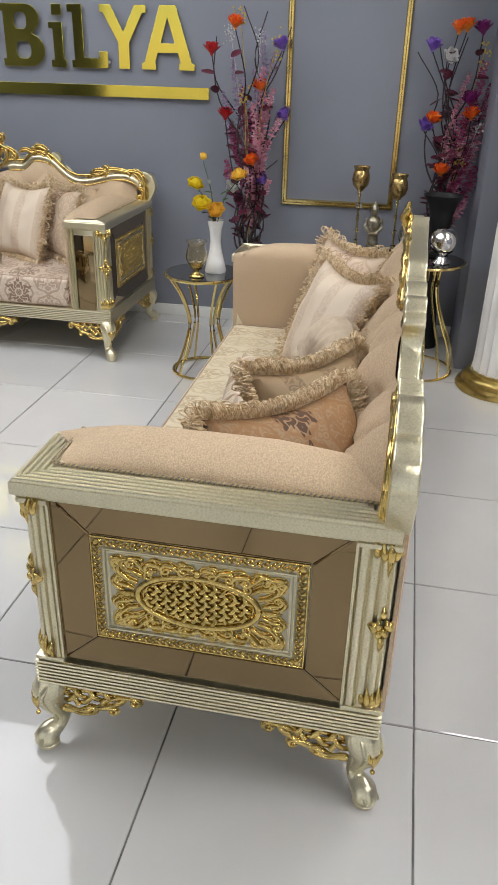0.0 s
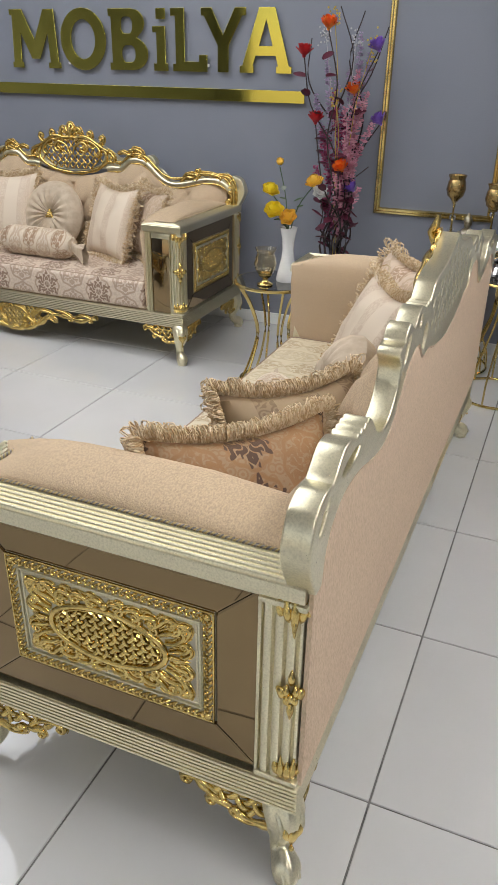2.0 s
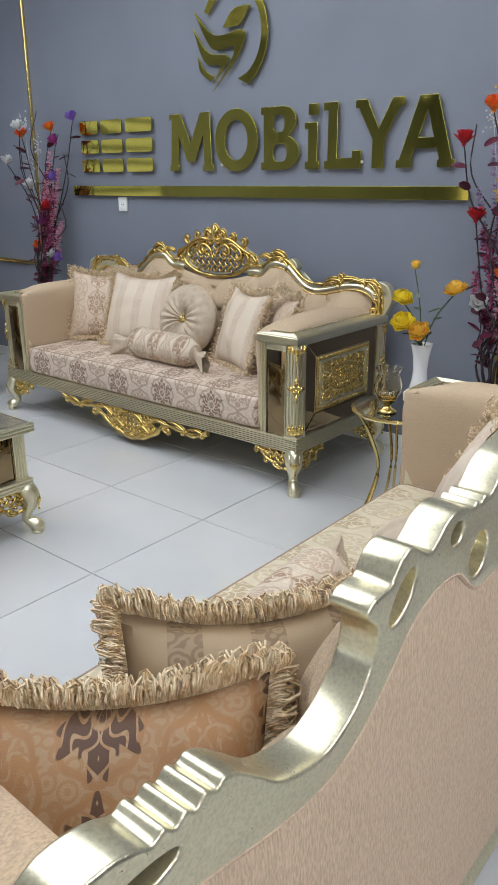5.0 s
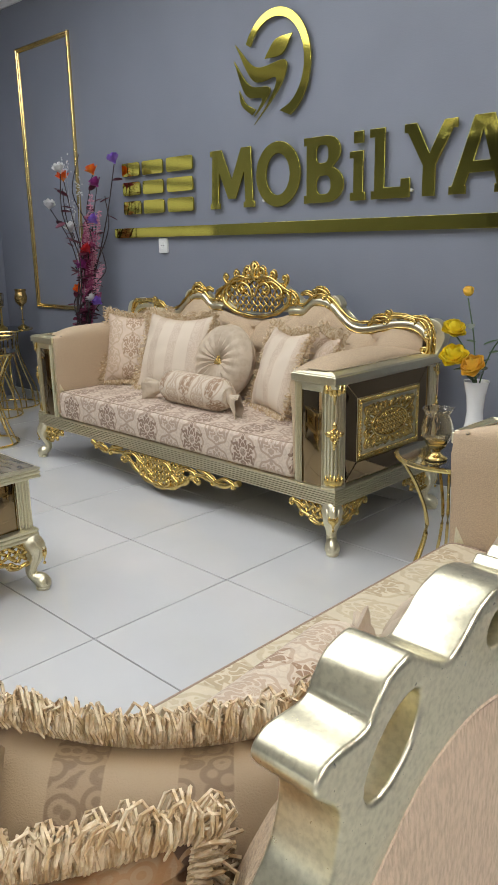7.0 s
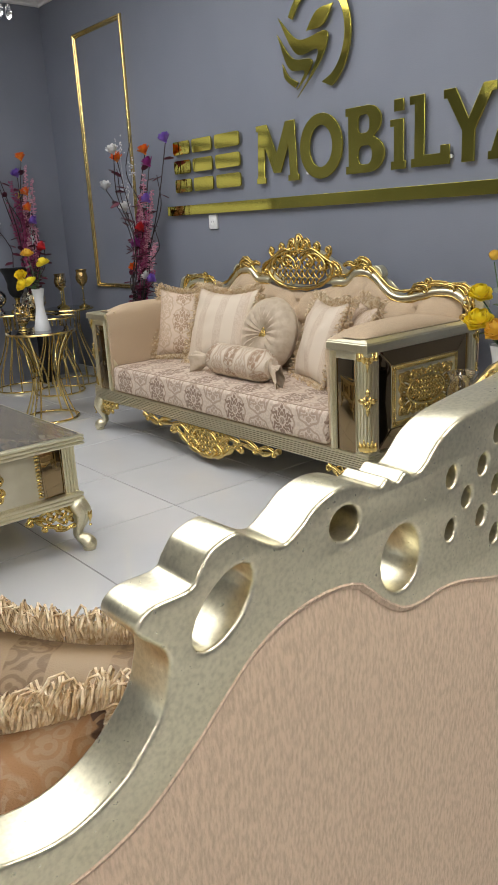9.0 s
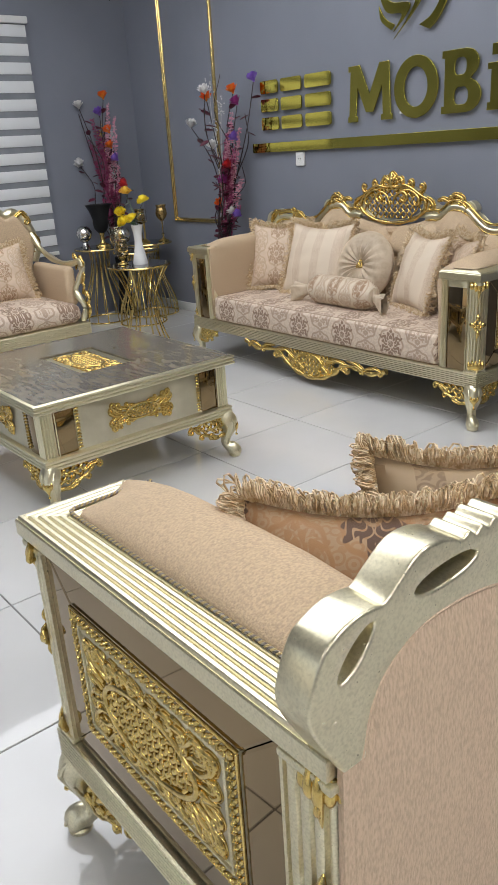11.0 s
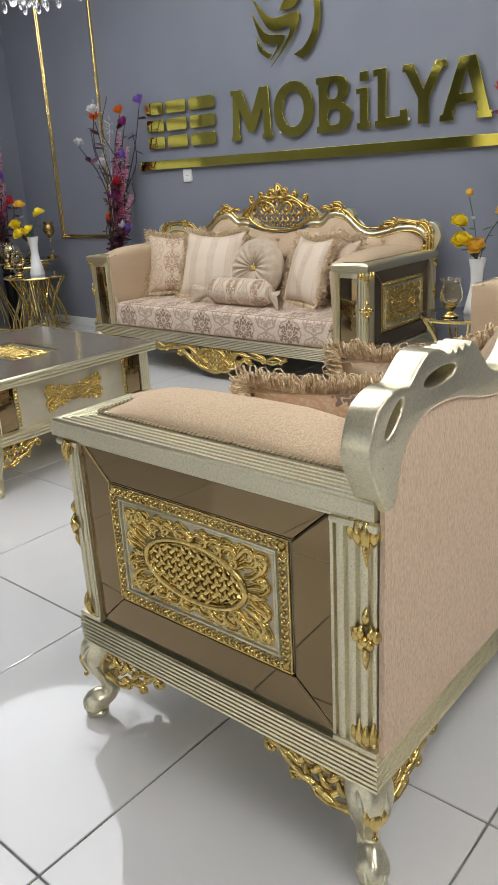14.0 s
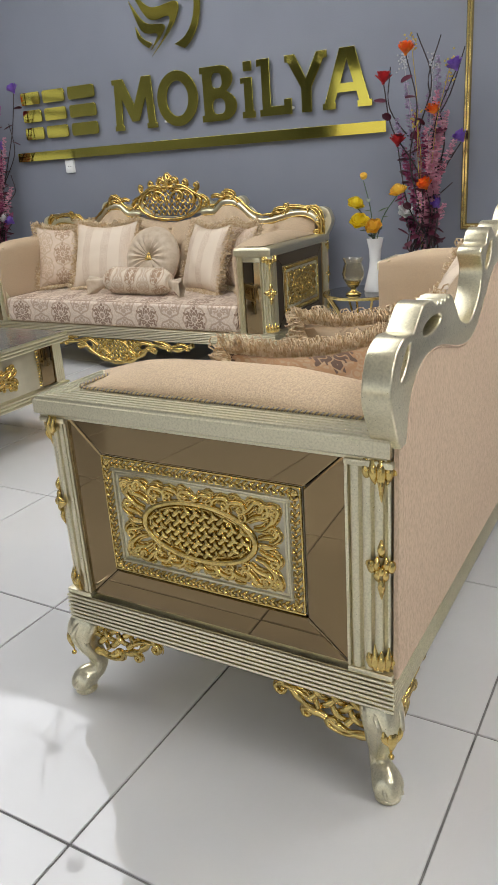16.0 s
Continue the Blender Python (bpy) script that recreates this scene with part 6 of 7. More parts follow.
hourglass_table(-1.12, 4.05, 0.53, 0.2, "round brass hourglass side table with dark glass top between the sofas", 20)
hourglass_table(-4.42, 3.98, 0.60, 0.225, "round brass hourglass side table with vase in the corner", 10)
cage_table(-5.55, 4.28, 0.62, 0.2, "black topped brass cage table under the urn")
cage_table(-5.17, 4.42, 0.60, 0.19, "black topped brass cage table with glass holders")
cage_table(-5.42, 4.70, 0.62, 0.2, "black topped brass cage table with candle goblets")
cage_table(-0.32, 4.70, 0.53, 0.2, "black topped brass cage table with candlesticks behind the sofa")
cage_table(-0.02, 4.36, 0.60, 0.2, "black topped brass cage table with urn and silver globes")


# ---- ornaments ----
def white_vase(x, y, z, h=0.25):
    t = thing("flower_vase", pose(x, y, z), "slim waisted white ceramic vase of yellow roses", "vase", "white vases")
    k = h / 0.25
    prof = [(0.001, 0.0), (0.052, 0.0), (0.055, 0.008), (0.045, 0.05), (0.031, 0.11), (0.027, 0.15), (0.031, 0.2), (0.041, 0.246), (0.042, 0.25), (0.037, 0.248), (0.027, 0.2), (0.022, 0.15), (0.001, 0.14)]
    part("body", lathe(bmesh.new(), [(r, q * k) for r, q in prof], 28), CERAMIC, t)
    return t


def petal(bm, m, length, width, cup, curl):
    n, k = 5, 4
    grid = []
    for i in range(n + 1):
        t = i / n
        w = width * math.sin(math.pi * (0.12 + 0.80 * t)) ** 0.8
        row = []
        for j in range(k + 1):
            s = -1 + 2 * j / k
            row.append(bm.verts.new(m @ Vector((s * w / 2, length * t, cup * (1 - (s * s)) * -1 * math.sin(math.pi * t * 0.8) + curl * t * t))))
        grid.append(row)
    for a, b in zip(grid, grid[1:]):
        for j in range(k):
            bm.faces.new((a[j], a[j + 1], b[j + 1], b[j]))


def rose_bm(r, bud=False):
    bm = bmesh.new()
    rnd = random.Random(int(r * 10000) + bud)
    layers = ((4, 0.2, 88), (5, 0.42, 78), (6, 0.66, 66), (6, 0.85, 52), (6, 1.0, 34)) if not bud else ((3, 0.2, 84), (4, 0.35, 78), (4, 0.5, 72))
    for n, f, tilt in layers:
        for i in range(n):
            m = pose(0, 0, 0, 0, 0, 360 / n * i + tilt * 3 + rnd.uniform(-8, 8)) @ pose(0, r * f * 0.35, -r * 0.25 * f, tilt + rnd.uniform(-6, 6), 0, 0)
            petal(bm, m, r * (1.0 + 0.15 * (1 - f)), r * (0.8 + 0.5 * f), r * 0.28, -r * 0.15 * f)
    return bm


def spiky_bm(r):
    """An open tulip-like silk flower, stem down."""
    bm = bmesh.new()
    for n, tilt, f in ((5, 80, 1.0), (6, 68, 1.05), (6, 52, 0.95)):
        for i in range(n):
            petal(bm, pose(0, 0, 0, 0, 0, 360 / n * i + tilt) @ pose(0, r * 0.06, 0, tilt, 0, 0), r * f * 1.15, r * 0.78, r * 0.14, -r * 0.16)
    ball(bm, (0, 0, 0), r * 0.2, 1.3, 6, 4)
    return bm


def leaf_bm(length, width):
    bm = bmesh.new()
    petal(bm, Matrix.Identity(4), length, width, width * 0.15, -length * 0.2)
    return bm


ROSES = [mesh_of(rose_bm(0.036), "rose", YELLOW), mesh_of(rose_bm(0.033), "rose", PEACH), mesh_of(rose_bm(0.026, True), "rose", PEACH), mesh_of(rose_bm(0.032), "rose", YELLOW)]
LEAF_G, LEAF_GREY, LEAF_W = mesh_of(leaf_bm(0.05, 0.026), "leaf", GREEN), mesh_of(leaf_bm(0.045, 0.026), "leaf", GREY_LEAF), mesh_of(leaf_bm(0.055, 0.036), "leaf", WINE)


def roses_in(vase, h, heads):
    for i, (x, y, z, kind, tilt, yaw) in enumerate(heads):
        bm = bmesh.new()
        pts = catmull([(0.004 * math.cos(i), 0.004 * math.sin(i), h - 0.06), (x * 0.35, y * 0.35, h + (z - h) * 0.45), (x, y, z - 0.01)], 5)
        tube(bm, pts, 0.0025, 5)
        stem = part("stem", bm, GREEN, vase, "green stem")
        use("rose", ROSES[kind], stem, pose(x, y, z, tilt, 0, yaw) @ Matrix.Scale(1.05, 4), "yellow and orange silk rose")
        for k in range(3):
            p = pts[3 + k * 2]
            use("leaf", LEAF_G if (k + i) % 3 else LEAF_GREY, stem, pose(p.x, p.y, p.z, 35 - 20 * k, 0, 70 * i + 140 * k))


v = white_vase(-1.065, 4.07, 0.531, 0.255)
roses_in(v, 0.255, [(-0.055, -0.06, 0.34, 0, 35, 20), (0.02, -0.07, 0.315, 1, 45, -15), (-0.11, 0.03, 0.415, 3, 30, 50), (0.11, 0.02, 0.465, 1, 20, -40), (-0.075, 0.05, 0.53, 2, 10, 20)])
v = white_vase(-4.40, 3.985, 0.601, 0.27)
roses_in(v, 0.27, [(-0.04, -0.08, 0.30, 0, 45, 10), (-0.12, -0.05, 0.36, 3, 40, 50), (0.05, -0.06, 0.32, 3, 40, -20), (0.085, 0.02, 0.43, 0, 20, -40), (-0.14, 0.02, 0.49, 1, 15, 50)])


def glass_holder(x, y, z, k=1.0):
    t = thing("candle_holder", pose(x, y, z), "fluted amber glass candle holder with gold foot", "candle holder", "amber candle holders")
    wob = lambda a, q: 1 + (0.05 * math.cos(8 * a) if q > 0.15 * k else 0.015 * math.cos(10 * a + q * 60))
    prof = [(0.02, 0.045), (0.035, 0.055), (0.05, 0.08), (0.054, 0.105), (0.046, 0.135), (0.04, 0.15), (0.048, 0.17), (0.052, 0.175), (0.049, 0.175), (0.037, 0.15), (0.043, 0.135), (0.05, 0.105), (0.046, 0.082), (0.033, 0.06), (0.016, 0.052)]
    b = part("bowl", lathe(bmesh.new(), [(r * k, q * k) for r, q in prof], 32, wob=wob), AMBER, t, "rippled glass bowl")
    b.visible_shadow = False
    part("foot", lathe(bmesh.new(), [(r * k, q * k) for r, q in ((0.001, 0), (0.036, 0), (0.038, 0.006), (0.026, 0.014), (0.014, 0.022), (0.013, 0.032), (0.03, 0.044), (0.033, 0.058), (0.015, 0.05), (0.001, 0.05))], 24), GOLD, t, "gold foot")


glass_holder(-1.13, 3.945, 0.531)
glass_holder(-4.50, 3.90, 0.601, 1.0)
glass_holder(-5.22, 4.28, 0.601, 1.1)


def globe(x, y, z, k=1.0):
    t = thing("silver_globe", pose(x, y, z), "mirrored silver glass globe on a faceted crystal foot", "ornament", "silver globes")
    bm = bmesh.new()
    bmesh.ops.create_uvsphere(bm, u_segments=28, v_segments=18, radius=0.068 * k, matrix=pose(0, 0, 0.115 * k))
    part("globe", bm, CHROME, t)
    part("foot", lathe(bmesh.new(), [(r * k, q * k) for r, q in ((0.001, 0), (0.042, 0), (0.044, 0.01), (0.03, 0.024), (0.022, 0.04), (0.028, 0.056), (0.001, 0.056))], 10), CHROME, t, "faceted crystal foot")


globe(0.05, 4.26, 0.601)
globe(-0.11, 4.36, 0.601)
globe(-5.62, 4.20, 0.621)
globe(-5.31, 4.385, 0.601, 1.0)


def urn(x, y, z, k=1.0):
    t = thing("urn", pose(x, y, z), "matt black footed urn vase", "vase", "black urns")
    part("body", lathe(bmesh.new(), [(r * k, q * k) for r, q in ((0.001, 0.1), (0.03, 0.105), (0.05, 0.13), (0.058, 0.17), (0.056, 0.2), (0.075, 0.26), (0.098, 0.3), (0.1, 0.306), (0.092, 0.304), (0.07, 0.26), (0.001, 0.22))], 32), BLACK_MATT, t)
    part("foot", lathe(bmesh.new(), [(r * k, q * k) for r, q in ((0.001, 0), (0.055, 0), (0.055, 0.012), (0.03, 0.022), (0.014, 0.04), (0.018, 0.06), (0.013, 0.075), (0.024, 0.1), (0.001, 0.106))], 24), GOLD if x < -3 else BLACK_MATT, t)


urn(0.03, 4.46, 0.601, 1.0)
urn(-5.55, 4.33, 0.621, 1.12)


def candlestick(x, y, z, h, label):
    t = thing("candlestick", pose(x, y, z), label, "candlestick", "goblet candlesticks")
    part("foot", lathe(bmesh.new(), [(0.001, 0), (0.045, 0), (0.047, 0.008), (0.025, 0.018), (0.01, 0.03), (0.001, 0.032)], 24), GOLD, t, "gold foot")
    part("stem", lathe(bmesh.new(), [(0.001, 0.03), (0.005, 0.03), (0.005, h - 0.12), (0.001, h - 0.12)], 10), BRASS, t)
    n = max(2, int((h - 0.17) / 0.055))
    for i in range(n):
        bm = bmesh.new()
        ball(bm, (0, 0, 0), 0.018, 0.85, 12, 8)
        part("crystal_bead", bm, CLEAR, t, "clear crystal bead", m=pose(0, 0, 0.055 + (h - 0.2) * i / max(1, n - 1)))
    wob = lambda a, q: 1 + 0.03 * math.cos(9 * a + q * 55)
    part("cup", lathe(bmesh.new(), [(r, h - 0.13 + q) for r, q in ((0.001, 0.0), (0.016, 0.0), (0.02, 0.01), (0.04, 0.028), (0.049, 0.06), (0.044, 0.095), (0.038, 0.108), (0.046, 0.13), (0.04, 0.128), (0.034, 0.106), (0.038, 0.06), (0.001, 0.03))], 36, wob=wob), AMBER_METAL, t, "ribbed amber lustre cup")


candlestick(-0.41, 4.76, 0.531, 0.46, "crystal beaded gold candlestick with ribbed amber cup")
candlestick(-0.20, 4.66, 0.531, 0.44, "crystal beaded gold candlestick with ribbed amber cup")
candlestick(-5.33, 4.80, 0.621, 0.30, "short gold candlestick with ribbed amber cup")
candlestick(-5.52, 4.70, 0.621, 0.27, "short gold candlestick with ribbed amber cup")
t = thing("candle_glass", pose(-5.40, 4.66, 0.621), "thin clear glass candle holder on a dark stem", "candle holder")
part("foot", lathe(bmesh.new(), [(0.001, 0), (0.04, 0), (0.04, 0.008), (0.008, 0.03), (0.007, 0.16), (0.02, 0.17), (0.03, 0.175), (0.001, 0.178)], 20), GOLD_SATIN, t)
part("chimney", lathe(bmesh.new(), [(0.028, 0.176), (0.03, 0.27), (0.028, 0.27), (0.026, 0.178)], 24), CLEAR, t)
# small armoured statuette
bm = bmesh.new()
lathe(bm, [(0.001, 0), (0.045, 0), (0.045, 0.02), (0.034, 0.026), (0.036, 0.05), (0.032, 0.09), (0.027, 0.12), (0.035, 0.16), (0.04, 0.19), (0.03, 0.21), (0.014, 0.22), (0.02, 0.235), (0.022, 0.255), (0.015, 0.275), (0.006, 0.29), (0.001, 0.295)], 18)
for s in (1, -1):
    tube(bm, [(0.035 * s, 0, 0.2), (0.046 * s, -0.012, 0.16), (0.02 * s, -0.035, 0.13)], [0.012, 0.011, 0.009], 8)
lathe(bm, [(0.02, 0.09), (0.03, 0.095), (0.03, 0.1), (0.02, 0.105)], 16, (0, -0.028, 0.03))
ob = part("statuette", bm, STATUE, m=pose(-0.315, 4.66, 0.531))
tagged(ob, "small pewter and gold armoured statuette on the black table", "statuette")


# ---- tall silk flower arrangements ----
SPK = {c: mesh_of(spiky_bm(0.05), "flower", m_) for c, m_ in (("orange", ORANGE), ("red", RED), ("purple", PURPLE), ("plum", PLUM), ("white", PETAL_WHITE))}


def heather_bm(pts, r, seed):
    rnd = random.Random(seed)
    bm = bmesh.new()
    tube(bm, pts, 0.002, 4)
    k = len(pts)
    for i, p in enumerate(pts[2:]):
        w = 0.95 * r * (0.5 + 0.6 * math.sin(math.pi * (i + 1) / (k - 1)))
        for q in range(10):
            a, el = rnd.uniform(0, 6.28), rnd.uniform(-0.25, 0.55)
            d = Vector((math.cos(a), math.sin(a), el)).normalized()
            side = d.orthogonal().normalized() * 0.005
            o = p + Vector((0, 0, rnd.uniform(-0.012, 0.012)))
            e = o + d * w * rnd.uniform(0.6, 1.1)
            mid = o.lerp(e, 0.65)
            vs = [bm.verts.new(c) for c in (o, mid + side, e, mid - side)]
            bm.faces.new(vs)
            u2 = side.cross(d).normalized() * 0.006
            vs = [bm.verts.new(c) for c in (o.lerp(e, 0.3), mid + u2, e, mid - u2)]
            bm.faces.new(vs)
    return bm


def arrangement(x, y, base, heads, sprays, twigs, berries, label, seed):
    rnd = random.Random(seed)
    t = thing("flower_arrangement", pose(x, y, 0), label, "flowers", "tall silk flower arrangements")
    part("vase", lathe(bmesh.new(), [(0.001, 0), (0.075, 0), (0.08, 0.02), (0.06, 0.12), (0.045, base * 0.6), (0.055, base), (0.048, base), (0.04, base * 0.6), (0.001, base * 0.5)], 24), BLACK_MATT, t, "black floor vase")
    root = Vector((0, 0, base * 0.8))

    def line(end, wave, n=5):
        end = Vector(end)
        pts = [root + Vector((rnd.uniform(-0.015, 0.015), rnd.uniform(-0.01, 0.01), 0))]
        for i in range(1, n):
            f = i / n
            pts.append(root.lerp(end, f) * 1 + Vector(((-end.x * 0.55 * math.sin(math.pi * f)) * 0.6 + wave * math.sin(f * 9 + seed + end.x * 20), wave * 0.6 * math.cos(f * 7 + end.z * 5), 0)))
        pts.append(end)
        return catmull(pts, 5)

    for cx, cy, cz, colour, tilt, yaw in heads:
        pts = line((cx, cy, cz), 0.05)
        bm = bmesh.new()
        tube(bm, pts, [0.006 - 0.003 * i / len(pts) for i in range(len(pts))], 5)
        st = part("stem", bm, STEM, t)
        use("flower", SPK[colour], st, pose(cx, cy, cz, tilt, 0, yaw), colour + " silk flower")
        for k in range(9):
            p = pts[int(len(pts) * (0.32 + 0.072 * k))]
            use("leaf", LEAF_W, st, pose(p.x, p.y, p.z, rnd.uniform(-20, 50), rnd.uniform(-30, 30), rnd.uniform(0, 360)) @ Matrix.Scale(1.25, 4), "dark wine leaf")
    for cx, cy, cz, m_, r in [(c[0] + dx, c[1] + dy, c[2] - dz, c[3], c[4]) for c in sprays for dx, dy, dz in ((0, 0, 0), (0.05, 0.02, 0.1), (-0.045, -0.02, 0.17))]:
        pts = line((cx, cy, cz), 0.026, 4)
        pts = catmull(pts[::2], 4)
        part("heather_spray", heather_bm(pts[int(len(pts) * 0.58):], r, rnd.random()), m_, t, "fluffy heather spray")
    for cx, cy, cz in twigs:
        bm = bmesh.new()
        pts = line((cx, cy, cz), 0.075, 6)
        tube(bm, pts, [0.0068 - 0.004 * i / len(pts) for i in range(len(pts))], 5)
        part("twig", bm, STEM, t, "curly black twig")
    for cx, cy, cz, m_ in berries:
        bm = bmesh.new()
        for k in range(22):
            ball(bm, (cx + rnd.gauss(0, 0.016), cy + rnd.gauss(0, 0.016), cz + rnd.gauss(0, 0.032)), 0.0055, 1, 6, 4)
        tube(bm, line((cx, cy, cz), 0.01), 0.002, 4)
        part("berry_spray", bm, m_, t, "small glossy berries")
    return t


arrangement(-1.03, 4.74, 0.46,
            [(-0.07, -0.12, 1.64, "orange", 20, 30), (-0.20, -0.09, 1.52, "red", 5, 60), (0.165, -0.02, 1.55, "purple", 25, -50), (0.045, 0.02, 1.35, "orange", 25, -10), (0.175, 0.10, 1.21, "purple", 35, -60), (-0.135, -0.05, 1.21, "red", 5, 40), (0.02, -0.03, 0.98, "orange", 35, -20), (0.08, 0.0, 0.88, "purple", 45, -40), (-0.10, -0.03, 0.85, "white", 60, 30)],
            [(0.06, 0.0, 1.45, PINK, 0.035), (0.10, 0.02, 1.30, PINK, 0.035), (0.03, -0.02, 1.12, PINK, 0.035), (-0.11, 0.02, 1.50, LILAC, 0.03), (0.05, 0.05, 1.62, LILAC, 0.03), (-0.06, 0.0, 1.35, MAGENTA, 0.03), (-0.09, 0.02, 1.15, MAGENTA, 0.035), (0.06, 0.0, 0.98, PINK, 0.035), (-0.02, 0.03, 1.0, MAGENTA, 0.03)],
            [(-0.05, 0, 1.74), (0.07, 0.02, 1.72), (0.20, 0.0, 1.65), (-0.2, 0.02, 1.6), (0.15, 0.02, 1.0)],
            [(-0.055, -0.08, 1.70, BERRY_GOLD), (0.13, -0.02, 1.56, BERRY_GOLD), (-0.03, -0.05, 1.33, BERRY_GOLD), (0.04, 0.0, 1.6, BERRY), (-0.12, 0, 1.62, BERRY)],
            "tall silk flowers in pink, orange and purple by the sofa", 1)
arrangement(-4.36, 4.76, 0.5,
            [(0.06, -0.17, 1.70, "white", 30, 20), (-0.02, -0.1, 1.66, "orange", 30, 40), (0.10, 0.05, 1.70, "orange", 20, -20), (0.14, 0.05, 1.62, "plum", 30, -30), (0.25, 0.12, 1.76, "purple", 20, -60), (-0.35, -0.02, 1.50, "white", 30, 70), (0.13, 0.03, 1.39, "purple", 40, -40), (-0.05, -0.05, 1.34, "white", 30, 40), (0.07, 0.0, 1.20, "red", 40, -10), (0.03, -0.02, 1.10, "plum", 40, 0), (-0.07, 0.0, 0.93, "orange", 30, 30), (0.06, 0.02, 0.88, "white", 50, -20), (0.12, 0.03, 0.86, "purple", 50, -40)],
            [(0.11, 0.02, 1.55, PINK, 0.035), (0.06, 0.0, 1.42, MAGENTA, 0.035), (0.09, 0.03, 1.2, PINK, 0.035), (0.02, 0.0, 1.3, MAGENTA, 0.035), (0.08, 0.0, 1.02, MAGENTA, 0.03)],
            [(-0.2, 0.0, 1.62), (0.22, 0.05, 1.55), (0.03, 0.0, 1.82), (-0.14, 0.02, 1.1), (0.18, 0.03, 1.2)],
            [(0.02, -0.1, 1.74, BERRY), (-0.02, -0.04, 1.45, BERRY), (0.08, -0.05, 1.6, BERRY), (0.0, -0.02, 1.15, BERRY)],
            "tall silk flowers in white, orange and plum behind the sofa", 2)
arrangement(-5.68, 4.56, 0.5,
            [(0.02, 0.0, 1.78, "orange", 10, 10), (-0.12, -0.16, 1.72, "white", 15, 40), (-0.02, -0.03, 1.66, "purple", 30, 30), (0.06, 0.0, 1.40, "orange", 30, -20), (0.10, 0.02, 1.3, "purple", 40, -30), (-0.17, -0.2, 1.28, "white", 60, 60), (0.2, 0.02, 1.1, "red", 60, -60), (0.05, 0.0, 1.52, "orange", 30, 0)],
            [(-0.12, -0.05, 1.62, MAGENTA, 0.04), (-0.09, -0.04, 1.45, MAGENTA, 0.04), (0.08, 0.0, 1.72, PINK, 0.03), (-0.03, -0.03, 1.15, MAGENTA, 0.04), (0.06, 0.0, 1.35, PINK, 0.03), (0.03, 0.0, 1.2, MAGENTA, 0.035)],
            [(-0.2, -0.14, 1.74), (0.06, 0.0, 1.7), (-0.15, -0.1, 1.5), (0.1, 0.02, 1.2)],
            [(0.09, 0.0, 1.52, BERRY), (-0.05, -0.02, 1.52, BERRY_GOLD), (0.05, 0, 1.2, BERRY)],
            "tall silk arrangement of magenta heather and orange flowers in the corner", 3)
arrangement(0.04, 4.78, 0.5,
            [(-0.03, -0.03, 1.64, "orange", 10, 20), (0.01, -0.03, 1.65, "orange", 10, -20), (-0.15, -0.03, 1.56, "purple", 20, 40), (-0.07, -0.05, 1.52, "white", 60, 30), (0.09, 0.0, 1.64, "plum", 20, -30), (-0.11, -0.02, 1.22, "orange", 30, 30), (-0.15, -0.03, 1.19, "purple", 40, 40), (0.09, -0.02, 1.25, "orange", 30, -20), (0.08, 0.0, 1.32, "plum", 30, -30), (-0.03, -0.04, 0.97, "orange", 20, 0)],
            [(0.12, 0.0, 1.5, MAGENTA, 0.04), (0.1, 0.02, 1.3, PINK, 0.04), (0.05, 0.02, 1.45, PINK, 0.03), (0.1, 0.0, 1.1, MAGENTA, 0.04), (0.07, 0.0, 0.95, PINK, 0.04)],
            [(-0.22, 0.0, 1.55), (-0.12, 0.0, 1.6), (0.02, 0.0, 1.62)],
            [(0.11, 0.0, 1.56, BERRY_GOLD), (0.06, -0.02, 1.05, BERRY_GOLD), (0.13, 0, 1.2, BERRY)],
            "tall silk arrangement with orange lilies beside the grey pier", 4)

# ---- white column ----
col = thing("column", pose(0.43, 4.20, 0), "fluted white plaster column on a gold base", "column")
part("base", lathe(bmesh.new(), [(0.001, 0), (0.225, 0), (0.23, 0.01), (0.225, 0.03), (0.205, 0.04), (0.2, 0.06), (0.19, 0.075), (0.165, 0.085), (0.165, 0.1), (0.001, 0.1)], 40), GOLD_SATIN, col, "gold painted moulded base")
part("shaft", lathe(bmesh.new(), [(0.16, 0.1), (0.155, 0.13), (0.152, 0.2), (0.14, 2.6), (0.17, 2.75), (0.18, ZC - 0.002)], 120, wob=lambda a, z: 1 - 0.05 * abs(math.sin(10 * a)) ** 0.7), WHITE, col, "fluted white shaft")

# ---- zebra blind ----
bl = thing("roller_blind", pose(XL, 3.29, 0), "grey and white zebra roller blind, drawn down", "blind")
part("head_rail", box(bmesh.new(), 0.005, 0.075, -0.76, 0.76, 2.318, 2.368, 0.008), PLASTIC, bl)
part("sheer_cloth", box(bmesh.new(), 0.035, 0.038, -0.745, 0.745, 0.60, 2.325), SHEER, bl, "translucent grey cloth", smooth=False)
bm = bmesh.new()
box(bm, 0.039, 0.045, -0.745, 0.745, -0.042, 0.042, 0.002)
BAND = mesh_of(bm, "band", BLIND)
for i in range(13):
    use("band", BAND, bl, pose(0, 0, 2.27 - 0.131 * i))
part("bottom_rail", box(bmesh.new(), 0.028, 0.052, -0.75, 0.75, 0.575, 0.605, 0.005), PLASTIC, bl)

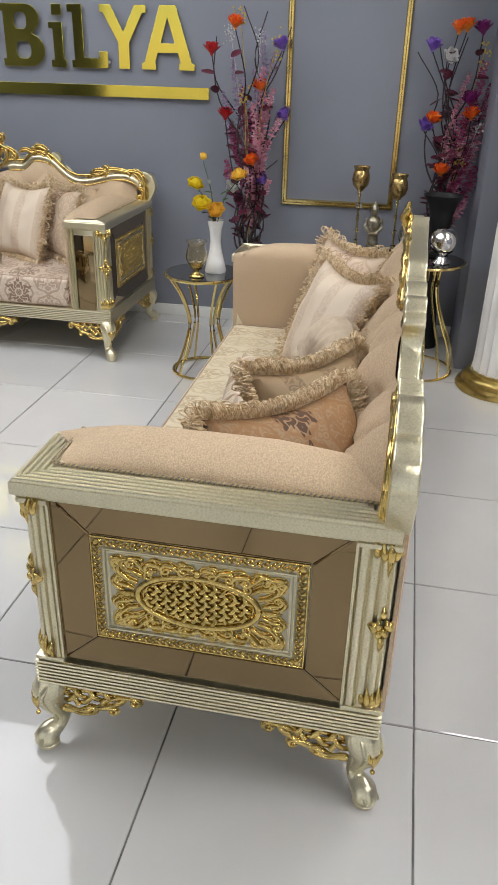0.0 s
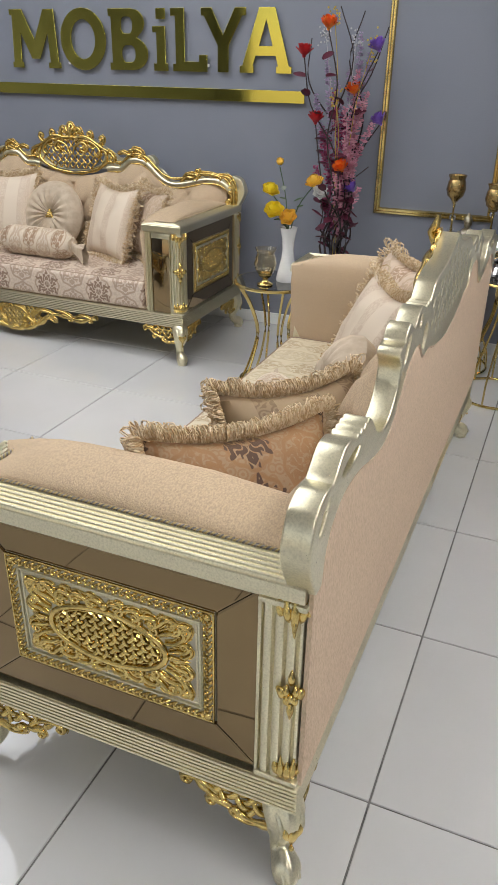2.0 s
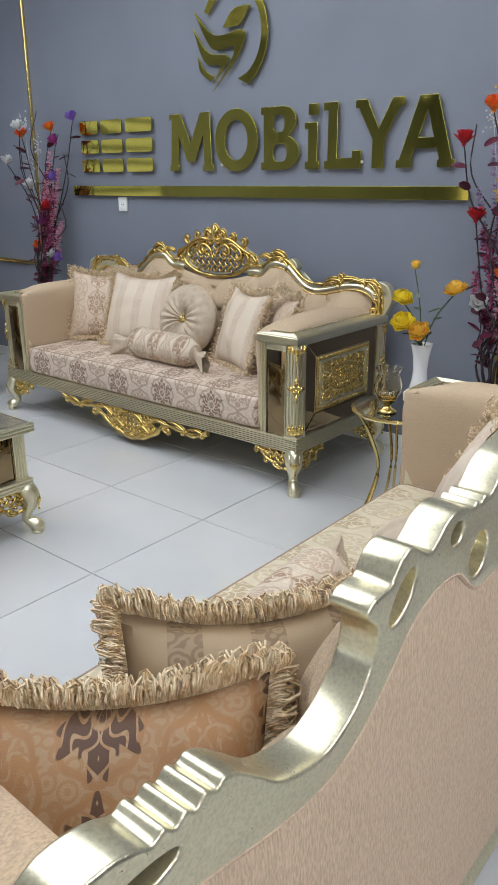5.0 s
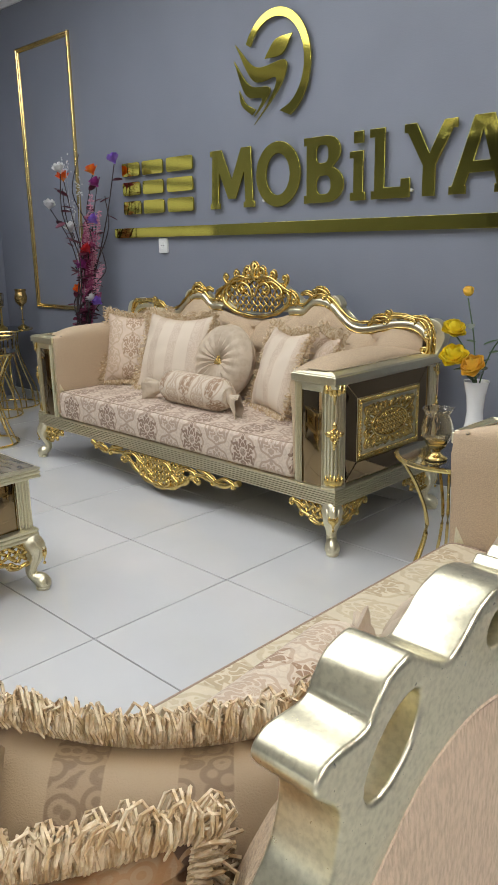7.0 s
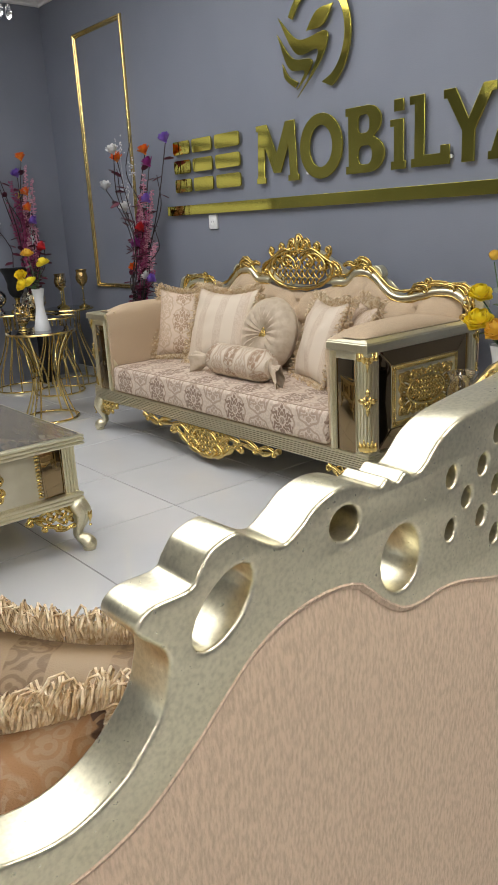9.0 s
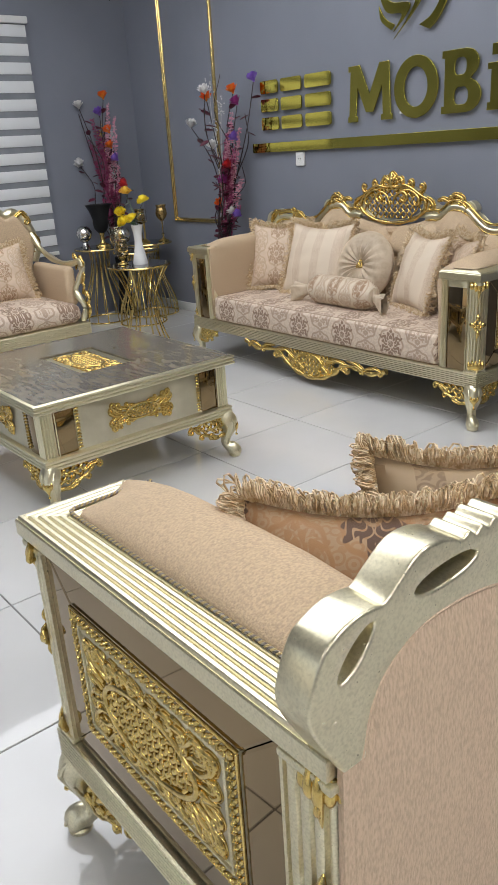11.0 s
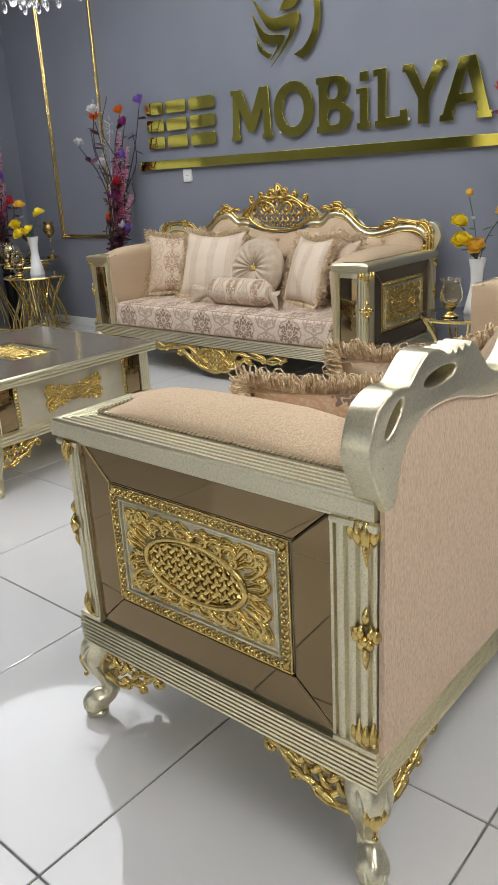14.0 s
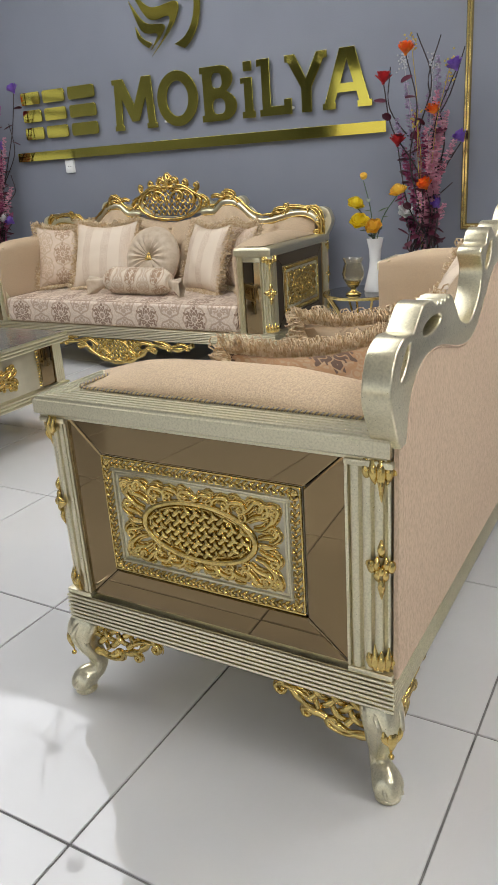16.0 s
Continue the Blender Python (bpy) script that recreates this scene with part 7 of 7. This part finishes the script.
# ---- chandelier ----
cd = thing("chandelier", pose(-2.73, 2.97, 1.945), "clear crystal drop chandelier with chrome arms", "chandelier")
part("rod", lathe(bmesh.new(), [(0.001, 0.1), (0.012, 0.1), (0.012, ZC - 1.985), (0.06, ZC - 1.975), (0.06, ZC - 1.954), (0.001, ZC - 1.954)], 16), CHROME, cd)
part("body", lathe(bmesh.new(), [(0.001, 0.08), (0.03, 0.1), (0.05, 0.16), (0.03, 0.22), (0.015, 0.3), (0.001, 0.3)], 20), CHROME, cd)
bm = bmesh.new()
lathe(bm, [(0.001, -0.03), (0.009, -0.02), (0.013, 0.0), (0.007, 0.02), (0.001, 0.026)], 6)
DROP = mesh_of(bm, "crystal_drop", CLEAR)
for k in range(6):
    a = math.pi * k / 3
    bm = bmesh.new()
    pts = catmull([(0.03 * math.cos(a), 0.03 * math.sin(a), 0.16), (0.14 * math.cos(a), 0.14 * math.sin(a), 0.08), (0.25 * math.cos(a), 0.25 * math.sin(a), 0.13), (0.28 * math.cos(a), 0.28 * math.sin(a), 0.2)], 5)
    tube(bm, pts, 0.007, 7)
    part("arm", bm, CHROME, cd)
    for f, dz in ((0.28, 0.14), (0.22, 0.07), (0.15, 0.03), (0.25, 0.06)):
        use("crystal_drop", DROP, cd, pose(f * math.cos(a), f * math.sin(a), dz))
for k in range(9):
    a = 2 * math.pi * k / 9
    use("crystal_drop", DROP, cd, pose(0.05 * math.cos(a), 0.05 * math.sin(a), 0.03 + 0.01 * (k % 2)))
use("crystal_drop", DROP, cd, pose(0, 0, 0.0))

# ---- security camera ----
sc = thing("security_camera", pose(-5.47, 4.66, ZC), "small white dome security camera on the ceiling", "security camera")
part("body", lathe(bmesh.new(), [(0.001, -0.045), (0.04, -0.045), (0.05, -0.02), (0.05, -0.001), (0.001, -0.001)], 24), PLASTIC, sc)
bm = bmesh.new()
ball(bm, (0.02, -0.03, -0.05), 0.028, 1, 16, 10)
part("lens", bm, DARK_PLASTIC, sc, "dark lens dome")

# ---- floor ----
ground = slab("floor", XL - 0.2, XR + 0.2, YF - 0.2, YB + 0.2, -0.1, -0.0035, GROUT, "white glossy porcelain tile floor with dark joints", "floor")
T = 0.6


def tile_mesh(w, h):
    bm = bmesh.new()
    box(bm, -w / 2, w / 2, -h / 2, h / 2, -0.008, 0.0, 0.0016, 1)
    me = bpy.data.meshes.new("tile")
    bm.to_mesh(me)
    bm.free()
    me.materials.append(TILE)
    return me


whole = tile_mesh(T - 0.0045, T - 0.0045)
for i in range(-10, 6):
    for j in range(-6, 9):
        x0, x1, y0, y1 = max(i * T, XL), min((i + 1) * T, XR), max(j * T, YF), min((j + 1) * T, YB)
        if x1 - x0 < 0.02 or y1 - y0 < 0.02:
            continue
        full = x1 - x0 > T - 1e-6 and y1 - y0 > T - 1e-6
        ob = new("tile", whole if full else tile_mesh(x1 - x0 - 0.0045, y1 - y0 - 0.0045))
        ob.parent = ground
        ob.matrix_local = pose((x0 + x1) / 2, (y0 + y1) / 2, 0, 0.03 * math.sin(i * 3.7 + j), 0.03 * math.cos(j * 2.3 + i), 0)
